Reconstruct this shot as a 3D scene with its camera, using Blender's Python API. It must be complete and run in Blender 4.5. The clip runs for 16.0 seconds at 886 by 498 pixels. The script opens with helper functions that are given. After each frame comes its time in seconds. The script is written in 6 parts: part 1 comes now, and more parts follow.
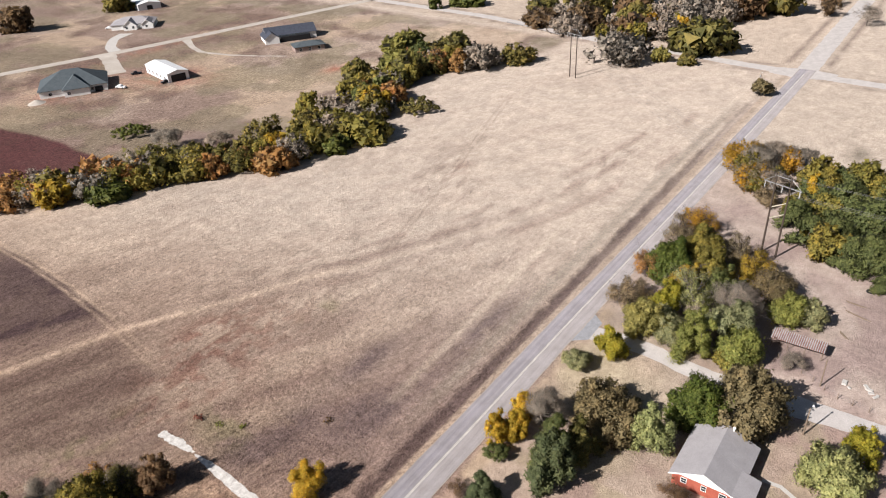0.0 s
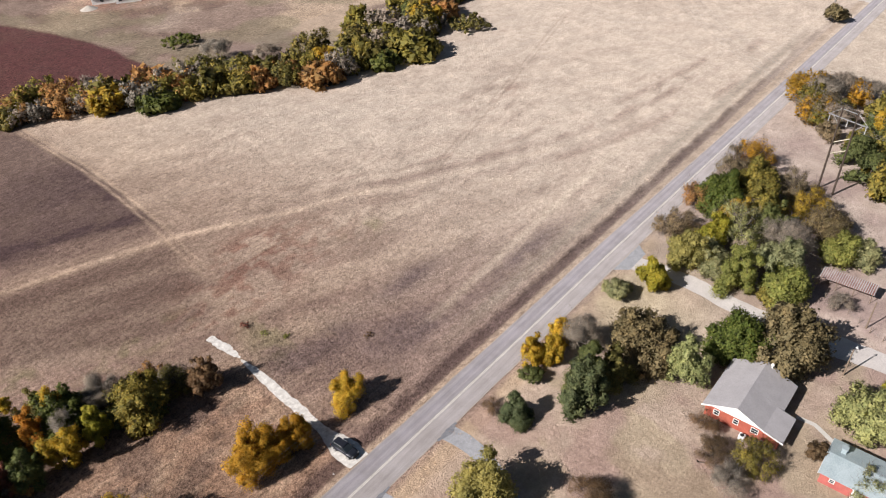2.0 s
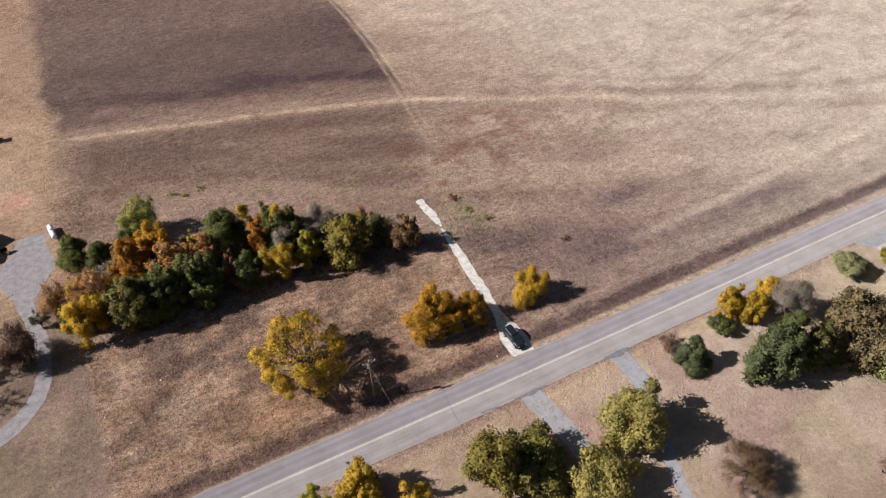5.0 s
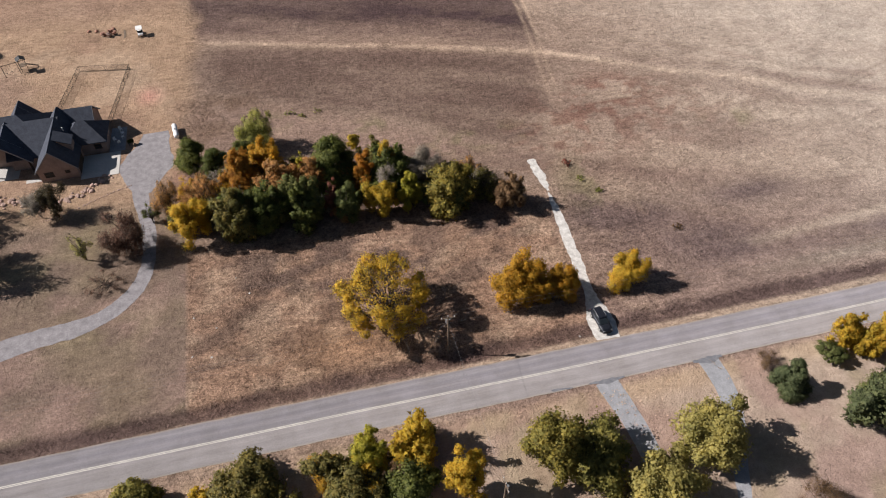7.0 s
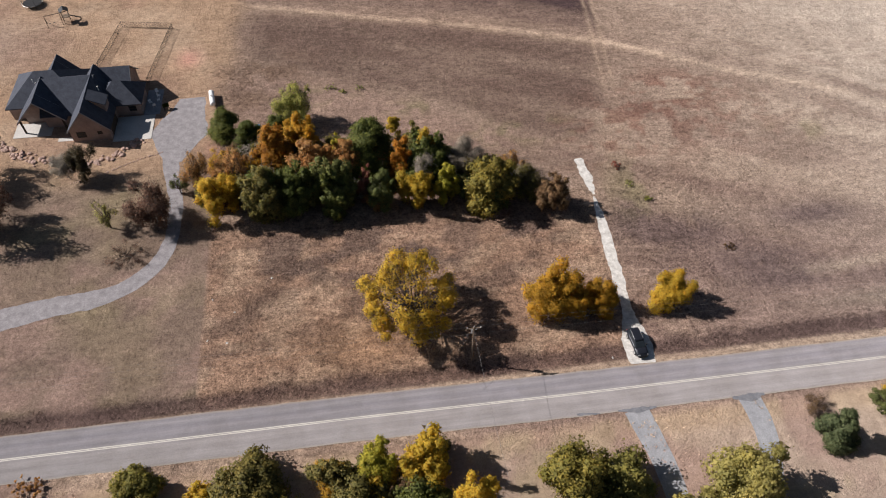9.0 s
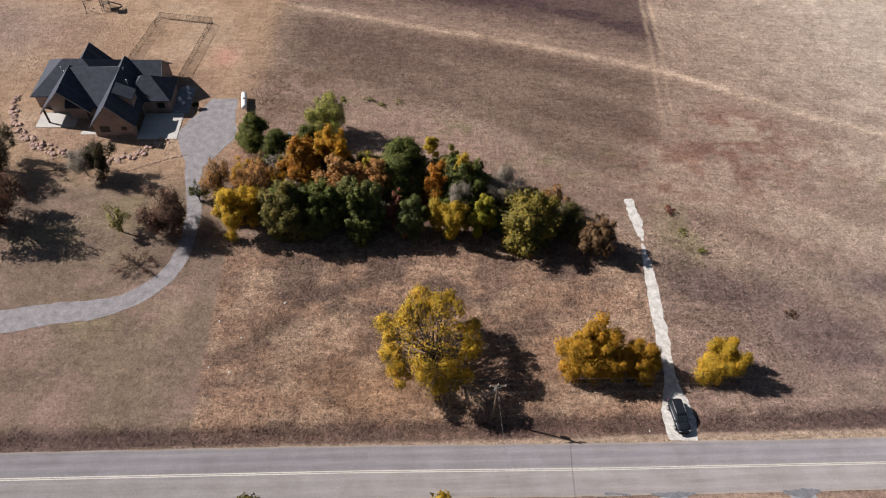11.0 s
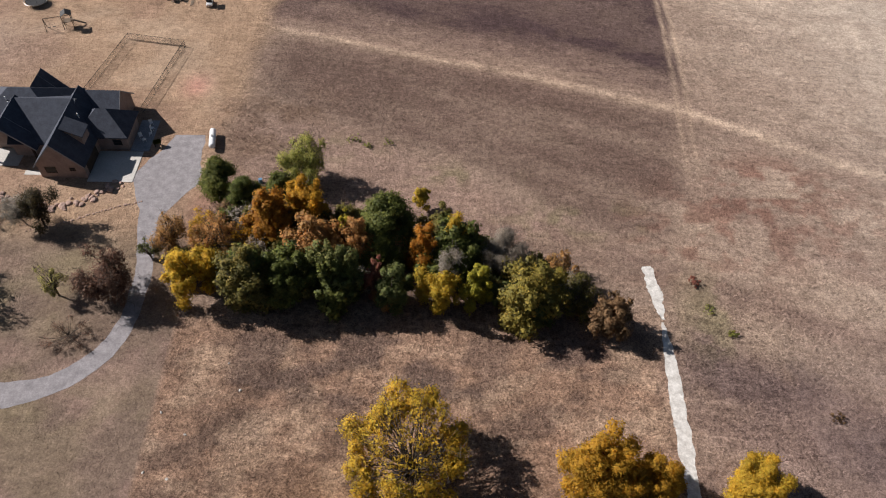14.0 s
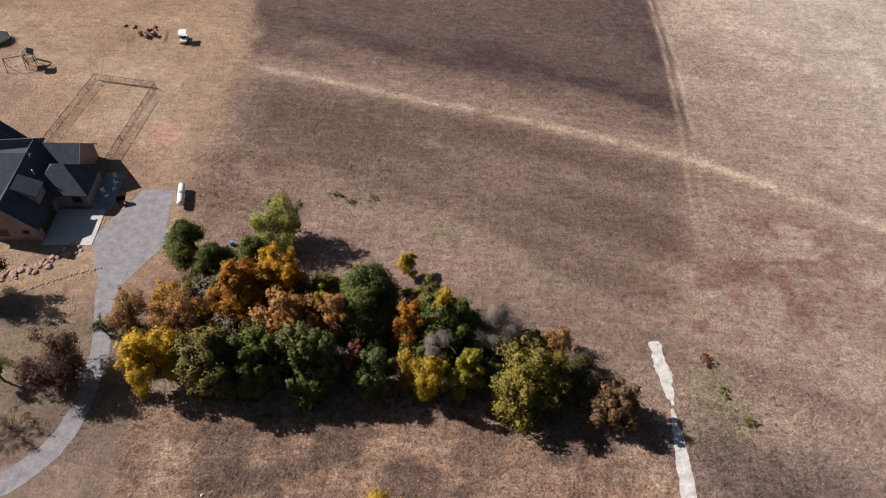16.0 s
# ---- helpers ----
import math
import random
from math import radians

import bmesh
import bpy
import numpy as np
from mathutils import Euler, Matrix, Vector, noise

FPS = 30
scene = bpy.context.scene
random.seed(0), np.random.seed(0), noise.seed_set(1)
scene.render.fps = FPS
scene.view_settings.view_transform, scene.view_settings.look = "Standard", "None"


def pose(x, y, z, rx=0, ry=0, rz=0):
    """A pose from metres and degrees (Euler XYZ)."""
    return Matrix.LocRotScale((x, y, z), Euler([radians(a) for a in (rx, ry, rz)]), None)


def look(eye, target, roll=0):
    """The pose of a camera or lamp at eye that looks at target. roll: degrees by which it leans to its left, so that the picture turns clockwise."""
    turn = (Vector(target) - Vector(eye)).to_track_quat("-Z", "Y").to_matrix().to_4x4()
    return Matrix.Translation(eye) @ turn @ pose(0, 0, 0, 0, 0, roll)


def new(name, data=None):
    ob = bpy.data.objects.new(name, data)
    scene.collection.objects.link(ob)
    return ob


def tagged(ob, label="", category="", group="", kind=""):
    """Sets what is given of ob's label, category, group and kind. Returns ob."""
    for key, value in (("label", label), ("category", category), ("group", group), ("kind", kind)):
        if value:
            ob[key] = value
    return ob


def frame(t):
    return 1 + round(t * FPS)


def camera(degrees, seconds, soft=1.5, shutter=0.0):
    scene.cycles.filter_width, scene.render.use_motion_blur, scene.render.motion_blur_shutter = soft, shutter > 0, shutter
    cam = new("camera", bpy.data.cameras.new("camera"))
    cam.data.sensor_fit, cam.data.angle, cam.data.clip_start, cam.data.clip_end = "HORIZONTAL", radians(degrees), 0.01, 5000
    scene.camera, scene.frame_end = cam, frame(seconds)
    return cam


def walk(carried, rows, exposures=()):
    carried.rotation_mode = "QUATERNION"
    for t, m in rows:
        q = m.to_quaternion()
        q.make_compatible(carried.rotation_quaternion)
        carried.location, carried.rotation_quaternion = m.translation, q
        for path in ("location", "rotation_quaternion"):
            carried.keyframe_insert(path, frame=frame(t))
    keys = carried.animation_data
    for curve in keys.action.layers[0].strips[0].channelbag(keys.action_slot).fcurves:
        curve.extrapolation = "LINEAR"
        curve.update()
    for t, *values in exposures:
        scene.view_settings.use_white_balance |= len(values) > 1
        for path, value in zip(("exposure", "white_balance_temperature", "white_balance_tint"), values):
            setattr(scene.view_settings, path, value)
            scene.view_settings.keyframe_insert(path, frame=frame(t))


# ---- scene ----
cam = camera(64.6, 16.0, soft=1.1)
PATH = [
    (0, (-0.159, 0.137, 92.796), (1.218, 1.189, 91.797), -3.1),
    (0.5, (-0.122, 0.155, 92.784), (1.229, 1.193, 91.735), -3.1),
    (1, (0.032, 0.228, 92.734), (1.345, 1.267, 91.64), -3.2),
    (1.5, (-0.01, 0.208, 92.747), (1.253, 1.263, 91.61), -3.2),
    (2, (-0.241, 0.359, 92.659), (0.962, 1.438, 91.481), -3.0),
    (2.5, (-0.437, 0.407, 92.62), (0.688, 1.528, 91.403), -3.0),
    (3, (-0.334, 0.356, 92.572), (0.7, 1.521, 91.317), -3.0),
    (3.5, (-0.344, 0.316, 92.497), (0.595, 1.522, 91.208), -2.8),
    (4, (-0.301, 0.179, 92.401), (0.537, 1.428, 91.082), -2.7),
    (4.5, (-0.091, 0.048, 92.2), (0.641, 1.331, 90.852), -2.6),
    (5, (0.154, -0.122, 91.977), (0.782, 1.188, 90.602), -2.4),
    (5.2, (0.247, -0.088, 91.958), (0.831, 1.229, 90.571), -2.3),
    (7.3, (2.825, 3.945, 91.15), (3.104, 5.25, 89.66), -0.5),
    (7.5, (3.028, 4.586, 91.094), (3.288, 5.887, 89.597), -0.3),
    (8, (3.64, 6.457, 90.822), (3.888, 7.741, 89.309), 0.1),
    (8.5, (4.216, 8.57, 90.381), (4.444, 9.842, 88.855), 0.4),
    (9, (4.802, 10.689, 89.977), (4.998, 11.952, 88.439), 0.8),
    (9.2, (5.009, 11.542, 89.833), (5.195, 12.804, 88.292), 1.0),
    (11.5, (6.993, 23.321, 84.815), (7.08, 24.605, 83.284), 3.0),
    (12, (7.806, 26.167, 83.945), (7.885, 27.452, 82.414), 3.2),
    (12.5, (8.514, 29.104, 83.003), (8.592, 30.389, 81.473), 3.3),
    (13, (9.149, 32.069, 82.108), (9.226, 33.356, 80.579), 3.3),
    (13.5, (9.648, 35.23, 81.17), (9.726, 36.518, 79.642), 3.3),
    (14, (10.029, 38.452, 80.268), (10.109, 39.739, 78.739), 3.3),
    (14.5, (10.406, 41.745, 79.548), (10.488, 43.032, 78.019), 3.4),
    (15, (10.778, 45.172, 79.244), (10.862, 46.458, 77.715), 3.4),
    (15.5, (11.301, 48.485, 79.31), (11.384, 49.775, 77.784), 3.4),
    (16, (11.728, 51.707, 79.439), (11.814, 53.0, 77.916), 3.4),
]
walk(cam, [(t, look(eye, target, roll)) for t, eye, target, roll in PATH], [(0, 0.58), (2.5, 0.52), (5, 0.44), (9, 0.4), (16, 0.4)])

# ---- world, sun ----
SUN_FROM = Vector((-0.76, 0.27, 0.60)).normalized()
world = bpy.data.worlds.new("sky")
scene.world = world
world.use_nodes = True
wn = world.node_tree.nodes
sky = wn.new("ShaderNodeTexSky")
sky.sky_type = "NISHITA"
sky.sun_disc = False
sky.sun_elevation = math.asin(SUN_FROM.z)
sky.sun_rotation = math.atan2(SUN_FROM.x, SUN_FROM.y)
world.node_tree.links.new(sky.outputs[0], wn["Background"].inputs[0])
wn["Background"].inputs[1].default_value = 0.034
sun = new("sun", bpy.data.lights.new("sun", "SUN"))
sun.data.energy = 5.6
sun.data.angle = radians(0.5)
sun.data.color = (1.0, 0.95, 0.92)
sun.matrix_world = look(SUN_FROM * 300, (0, 0, 0))

# ---- materials ----


def nodes_of(name):
    m = bpy.data.materials.new(name)
    m.use_nodes = True
    nt = m.node_tree
    bsdf = nt.nodes["Principled BSDF"]
    bsdf.inputs["Specular IOR Level"].default_value = 0.25
    return m, nt, bsdf


def noise_at(nt, scale, detail=4.0, rough=0.6, coord="Object"):
    co = nt.nodes.new("ShaderNodeTexCoord")
    n = nt.nodes.new("ShaderNodeTexNoise")
    n.inputs["Scale"].default_value, n.inputs["Detail"].default_value, n.inputs["Roughness"].default_value = scale, detail, rough
    nt.links.new(co.outputs[coord], n.inputs["Vector"])
    return n


def ramp(nt, source, stops):
    r = nt.nodes.new("ShaderNodeValToRGB")
    while len(r.color_ramp.elements) < len(stops):
        r.color_ramp.elements.new(0.5)
    for e, (p, c) in zip(r.color_ramp.elements, stops):
        e.position, e.color = p, (*c, 1)
    nt.links.new(source, r.inputs[0])
    return r.outputs[0]


def mixed(nt, a, b, fac, how="MULTIPLY"):
    m = nt.nodes.new("ShaderNodeMix")
    m.data_type, m.blend_type = "RGBA", how
    m.inputs[0].default_value = fac
    nt.links.new(a, m.inputs[6])
    nt.links.new(b, m.inputs[7])
    return m.outputs[2]


def bumped(nt, bsdf, source, strength, distance):
    b = nt.nodes.new("ShaderNodeBump")
    b.inputs["Strength"].default_value, b.inputs["Distance"].default_value = strength, distance
    nt.links.new(source, b.inputs["Height"])
    nt.links.new(b.outputs[0], bsdf.inputs["Normal"])


def surface(name, dark, light, scale=1.0, fine=12.0, rough=0.85, bump=0.02, metal=0.0, coord="Object"):
    """A rough two-scale surface: broad stains and fine grain."""
    m, nt, bsdf = nodes_of(name)
    broad = noise_at(nt, scale, 5, 0.65, coord)
    grain = noise_at(nt, fine, 5, 0.7, coord)
    c = ramp(nt, broad.outputs[0], [(0.28, dark), (0.72, light)])
    g = ramp(nt, grain.outputs[0], [(0.25, (0.72, 0.72, 0.72)), (0.75, (1.15, 1.15, 1.15))])
    nt.links.new(mixed(nt, c, g, 1.0), bsdf.inputs["Base Color"])
    bsdf.inputs["Roughness"].default_value, bsdf.inputs["Metallic"].default_value = rough, metal
    if bump:
        bumped(nt, bsdf, grain.outputs[0], 0.5, bump)
    return m


def plain(name, colour, rough=0.6, metal=0.0):
    return surface(name, tuple(c * 0.88 for c in colour), tuple(min(c * 1.08, 1) for c in colour), 1.5, 20, rough, 0, metal)


def ground_material():
    """Dry grass and soil: land cover from the mesh's colour, with tufts, thatch and relief on it."""
    m, nt, bsdf = nodes_of("dry_ground")
    a = nt.nodes.new("ShaderNodeAttribute")
    a.attribute_name = "cover"
    patch = noise_at(nt, 0.3, 6, 0.7)
    tuft = noise_at(nt, 0.85, 8, 0.78)
    clump = noise_at(nt, 2.1, 5, 0.75)
    fine = noise_at(nt, 4.6, 3, 0.7)
    co = nt.nodes.new("ShaderNodeTexCoord")
    lay = nt.nodes.new("ShaderNodeMapping")
    lay.vector_type = "TEXTURE"
    lay.inputs["Rotation"].default_value = (0, 0, -0.12)
    lay.inputs["Scale"].default_value = (3.6, 1.0, 1.0)
    nt.links.new(co.outputs["Object"], lay.inputs[0])
    comb = nt.nodes.new("ShaderNodeTexNoise")
    comb.inputs["Scale"].default_value, comb.inputs["Detail"].default_value, comb.inputs["Roughness"].default_value = 1.1, 6, 0.78
    nt.links.new(lay.outputs[0], comb.inputs["Vector"])
    p = ramp(nt, patch.outputs[0], [(0.34, (0.84, 0.82, 0.81)), (0.66, (1.12, 1.12, 1.12))])
    k = ramp(nt, comb.outputs[0], [(0.36, (0.74, 0.72, 0.71)), (0.64, (1.22, 1.22, 1.2))])
    # dark low stops put the shade between tufts into the colour
    t = ramp(nt, tuft.outputs[0], [(0.34, (0.42, 0.39, 0.38)), (0.46, (0.92, 0.91, 0.9)), (0.64, (1.42, 1.42, 1.38))])
    u = ramp(nt, clump.outputs[0], [(0.35, (0.5, 0.47, 0.46)), (0.48, (1.0, 1.0, 1.0)), (0.66, (1.36, 1.36, 1.33))])
    f = ramp(nt, fine.outputs[0], [(0.36, (0.62, 0.6, 0.59)), (0.64, (1.34, 1.34, 1.32))])
    c = mixed(nt, a.outputs[0], p, 1.0)
    for layer in (t, u, f, k):
        c = mixed(nt, c, layer, 1.0)
        nt.links.new(a.outputs["Alpha"], c.node.inputs[0])
    nt.links.new(c, bsdf.inputs["Base Color"])
    bsdf.inputs["Roughness"].default_value = 0.95
    bsdf.inputs["Diffuse Roughness"].default_value = 0.22
    bsdf.inputs["Specular IOR Level"].default_value = 0.1
    bumped(nt, bsdf, tuft.outputs[0], 0.8, 0.5)
    return m


def road_material():
    """Worn asphalt: paler wheel tracks, dusty edges, stains drawn out along the lanes."""
    m, nt, bsdf = nodes_of("worn_asphalt")
    a = nt.nodes.new("ShaderNodeAttribute")
    a.attribute_name = "across"
    co = nt.nodes.new("ShaderNodeTexCoord")
    lay = nt.nodes.new("ShaderNodeMapping")
    lay.inputs["Scale"].default_value = (0.12, 2.2, 1.0)
    nt.links.new(co.outputs["Object"], lay.inputs[0])
    drawn = nt.nodes.new("ShaderNodeTexNoise")
    drawn.inputs["Scale"].default_value, drawn.inputs["Detail"].default_value, drawn.inputs["Roughness"].default_value = 1.0, 6, 0.65
    nt.links.new(lay.outputs[0], drawn.inputs["Vector"])
    lanes = ramp(nt, a.outputs["Fac"], [(0.0, (0.33, 0.29, 0.25)), (0.05, (0.275, 0.25, 0.25)), (0.14, (0.31, 0.284, 0.28)), (0.26, (0.275, 0.25, 0.248)), (0.4, (0.315, 0.288, 0.282)),
                                        (0.5, (0.275, 0.252, 0.256)), (0.6, (0.23, 0.214, 0.228)), (0.68, (0.27, 0.248, 0.26)), (0.78, (0.228, 0.212, 0.228)), (0.88, (0.282, 0.26, 0.27)),
                                        (0.95, (0.24, 0.222, 0.236)), (1.0, (0.33, 0.28, 0.24))])
    stain = ramp(nt, drawn.outputs[0], [(0.34, (0.9, 0.9, 0.9)), (0.66, (1.08, 1.08, 1.08))])
    blotch = ramp(nt, noise_at(nt, 0.25, 5, 0.65).outputs[0], [(0.35, (0.9, 0.89, 0.88)), (0.65, (1.08, 1.08, 1.09))])
    grain = noise_at(nt, 7.0, 4, 0.7)
    g = ramp(nt, grain.outputs[0], [(0.35, (0.86, 0.86, 0.86)), (0.65, (1.1, 1.1, 1.1))])
    c = lanes
    for layer in (stain, blotch, g):
        c = mixed(nt, c, layer, 1.0)
    nt.links.new(c, bsdf.inputs["Base Color"])
    bsdf.inputs["Roughness"].default_value = 0.8
    bsdf.inputs["Diffuse Roughness"].default_value = 0.4
    bumped(nt, bsdf, grain.outputs[0], 0.4, 0.01)
    return m


def tuft_material():
    m, nt, bsdf = nodes_of("dry_tufts")
    a = nt.nodes.new("ShaderNodeAttribute")
    a.attribute_name = "cover"
    g = nt.nodes.new("ShaderNodeNewGeometry")
    v = ramp(nt, g.outputs["Random Per Island"], [(0.0, (0.7, 0.68, 0.66)), (1.0, (1.25, 1.22, 1.18))])
    nt.links.new(mixed(nt, a.outputs[0], v, 1.0), bsdf.inputs["Base Color"])
    bsdf.inputs["Roughness"].default_value = 0.9
    bsdf.inputs["Specular IOR Level"].default_value = 0.1
    return m


def leaf_material(name, stops, through_light=0.36):
    """Leaves that differ one from another and tree from tree, with light passing through them."""
    m, nt, bsdf = nodes_of(name)
    g = nt.nodes.new("ShaderNodeNewGeometry")
    mid = tuple(sum(k[1][i] for k in stops) / len(stops) for i in range(3))
    c = ramp(nt, g.outputs["Random Per Island"], [(q, tuple(0.75 * v + 0.25 * w for v, w in zip(k, mid))) for q, k in stops])
    big = noise_at(nt, 0.45, 3, 0.6)
    v = ramp(nt, big.outputs[0], [(0.3, (0.68, 0.72, 0.72)), (0.7, (1.25, 1.2, 1.12))])
    o = nt.nodes.new("ShaderNodeObjectInfo")
    w = ramp(nt, o.outputs["Random"], [(0.0, (0.86, 0.9, 0.9)), (1.0, (1.1, 1.05, 1.0))])
    c = mixed(nt, mixed(nt, c, v, 1.0), w, 1.0)
    nt.links.new(c, bsdf.inputs["Base Color"])
    bsdf.inputs["Roughness"].default_value = 0.7
    facing = nt.nodes.new("ShaderNodeAttribute")
    facing.attribute_name = "facing"
    turned = nt.nodes.new("ShaderNodeVectorTransform")
    turned.vector_type, turned.convert_from, turned.convert_to = "NORMAL", "OBJECT", "WORLD"
    nt.links.new(facing.outputs["Vector"], turned.inputs[0])
    nt.links.new(turned.outputs[0], bsdf.inputs["Normal"])
    t = nt.nodes.new("ShaderNodeBsdfTranslucent")
    nt.links.new(c, t.inputs[0])
    s = nt.nodes.new("ShaderNodeMixShader")
    s.inputs[0].default_value = through_light
    nt.links.new(bsdf.outputs[0], s.inputs[1])
    nt.links.new(t.outputs[0], s.inputs[2])
    nt.links.new(s.outputs[0], nt.nodes["Material Output"].inputs[0])
    return m


LEAF = {
    "yellow": [(0, (0.46, 0.273, 0.036)), (0.5, (0.719, 0.46, 0.05)), (1, (0.575, 0.46, 0.071))],
    "bronze": [(0, (0.131, 0.105, 0.055)), (0.5, (0.232, 0.183, 0.095)), (1, (0.325, 0.248, 0.131))],
    "tan": [(0, (0.24, 0.18, 0.12)), (0.5, (0.36, 0.28, 0.18)), (1, (0.42, 0.33, 0.2))],
    "russet": [(0, (0.09, 0.048, 0.036)), (0.5, (0.18, 0.09, 0.066)), (1, (0.24, 0.138, 0.096))],
    "umber": [(0, (0.036, 0.031, 0.017)), (0.5, (0.072, 0.06, 0.031)), (1, (0.132, 0.096, 0.048))],
    "gold": [(0, (0.408, 0.216, 0.029)), (0.5, (0.683, 0.374, 0.036)), (1, (0.537, 0.341, 0.055))],
    "orange": [(0, (0.322, 0.136, 0.025)), (0.5, (0.592, 0.27, 0.036)), (1, (0.451, 0.232, 0.044))],
    "mustard": [(0, (0.345, 0.225, 0.043)), (0.5, (0.586, 0.398, 0.051)), (1, (0.414, 0.327, 0.069))],
    "rust": [(0, (0.296, 0.148, 0.06)), (0.5, (0.511, 0.255, 0.087)), (1, (0.457, 0.289, 0.121))],
    "brown": [(0, (0.12, 0.072, 0.04)), (0.5, (0.204, 0.126, 0.067)), (1, (0.276, 0.174, 0.094))],
    "red": [(0, (0.203, 0.078, 0.062)), (0.5, (0.343, 0.125, 0.094)), (1, (0.281, 0.14, 0.094))],
    "olive": [(0, (0.132, 0.123, 0.031)), (0.5, (0.255, 0.224, 0.052)), (1, (0.402, 0.293, 0.062))],
    "olivelight": [(0, (0.148, 0.148, 0.047)), (0.5, (0.269, 0.248, 0.067)), (1, (0.362, 0.295, 0.08))],
    "darkolive": [(0, (0.091, 0.088, 0.029)), (0.5, (0.193, 0.173, 0.051)), (1, (0.324, 0.242, 0.069))],
    "green": [(0, (0.075, 0.092, 0.028)), (0.5, (0.14, 0.165, 0.052)), (1, (0.22, 0.215, 0.075))],
    "juniper": [(0, (0.066, 0.086, 0.042)), (0.5, (0.116, 0.143, 0.066)), (1, (0.171, 0.187, 0.088))],
    "dark": [(0, (0.069, 0.089, 0.024)), (0.5, (0.134, 0.155, 0.036)), (1, (0.213, 0.213, 0.057))],
    "dark2": [(0, (0.052, 0.082, 0.017)), (0.5, (0.102, 0.14, 0.025)), (1, (0.166, 0.18, 0.042))],
    "cedar": [(0, (0.068, 0.085, 0.03)), (0.5, (0.125, 0.148, 0.05)), (1, (0.19, 0.2, 0.075))],
    "lime": [(0, (0.222, 0.222, 0.029)), (0.5, (0.399, 0.37, 0.045)), (1, (0.532, 0.414, 0.059))],
    "pale": [(0, (0.227, 0.253, 0.106)), (0.5, (0.375, 0.391, 0.162)), (1, (0.487, 0.464, 0.212))],
    "straw": [(0, (0.276, 0.246, 0.08)), (0.5, (0.464, 0.4, 0.131)), (1, (0.566, 0.472, 0.181))],
    "greygreen": [(0, (0.184, 0.2, 0.101)), (0.5, (0.334, 0.334, 0.167)), (1, (0.45, 0.409, 0.225))],
    "fresh": [(0, (0.193, 0.221, 0.058)), (0.5, (0.338, 0.352, 0.097)), (1, (0.456, 0.414, 0.131))],
    "grey": [(0, (0.198, 0.167, 0.139)), (0.5, (0.337, 0.287, 0.248)), (1, (0.475, 0.396, 0.337))],
}
THIN = ("yellow", "gold", "orange", "mustard", "lime", "straw", "fresh", "tan")
LEAF_MAT = {k: leaf_material("leaves_" + k, v, 0.5 if k in THIN else 0.36) for k, v in LEAF.items()}
BARK = surface("bark", (0.05, 0.038, 0.03), (0.13, 0.1, 0.08), 1.5, 14, 0.95, 0.03)
BARK_PALE = surface("bark_pale", (0.13, 0.11, 0.095), (0.26, 0.22, 0.19), 1.5, 14, 0.95, 0.03)
GROUND = ground_material()
TUFT = tuft_material()
ASPHALT = road_material()
LINE = surface("faded_line_paint", (0.46, 0.43, 0.38), (0.62, 0.58, 0.52), 0.9, 6.0, 0.8, 0)
GRAVEL = surface("grey_gravel", (0.175, 0.16, 0.166), (0.315, 0.293, 0.3), 0.9, 4.0, 0.95, 0.05)
MID_GRAVEL = surface("worn_gravel", (0.4, 0.365, 0.345), (0.55, 0.51, 0.485), 0.3, 4.0, 0.95, 0.04)
PALE_GRAVEL = surface("pale_gravel", (0.36, 0.315, 0.27), (0.5, 0.45, 0.4), 0.1, 3.0, 0.95, 0.04)
WHITE_ROCK = surface("crushed_white_rock", (0.36, 0.33, 0.3), (0.72, 0.69, 0.65), 1.1, 3.0, 0.95, 0.06)
CONCRETE = surface("concrete", (0.42, 0.4, 0.37), (0.54, 0.51, 0.48), 0.4, 6.0, 0.8, 0.01)
OLD_CONCRETE = surface("old_concrete", (0.23, 0.23, 0.245), (0.35, 0.348, 0.362), 0.9, 5.0, 0.85, 0.01)
TAR = surface("fresh_tar_patch", (0.12, 0.12, 0.135), (0.22, 0.22, 0.235), 1.2, 5.0, 0.8, 0.01)
SHINGLE_GREY = surface("grey_shingles", (0.275, 0.26, 0.268), (0.345, 0.328, 0.337), 0.5, 9.0, 0.95, 0.02)
SHINGLE_DARK = surface("charcoal_shingles", (0.036, 0.041, 0.057), (0.066, 0.074, 0.098), 0.9, 5.0, 0.85, 0.03)
SHINGLE_BLUE = surface("slate_shingles", (0.06, 0.075, 0.085), (0.09, 0.105, 0.115), 0.5, 6.0, 0.9, 0.02)
BRICK_RED = surface("red_brick", (0.3, 0.075, 0.05), (0.42, 0.12, 0.08), 0.8, 12.0, 0.9, 0.01)
BRICK_TAN = surface("tan_brick", (0.235, 0.175, 0.155), (0.35, 0.27, 0.24), 0.8, 12.0, 0.9, 0.01)
WHITE_PAINT = surface("white_paint", (0.68, 0.67, 0.65), (0.8, 0.8, 0.78), 0.6, 8.0, 0.6, 0)
RED_PAINT = surface("red_paint", (0.34, 0.09, 0.08), (0.46, 0.14, 0.12), 0.6, 8.0, 0.7, 0)
METAL_ROOF = surface("galvanised_roof", (0.3, 0.36, 0.38), (0.42, 0.48, 0.5), 0.35, 6.0, 0.5, 0, 0.2)
RUST_ROOF = surface("rusty_roof", (0.16, 0.06, 0.045), (0.36, 0.24, 0.21), 0.7, 5.0, 0.8, 0.01)
WHITE_METAL = surface("white_sheet_metal", (0.7, 0.7, 0.7), (0.8, 0.8, 0.8), 0.4, 5.0, 0.45, 0)
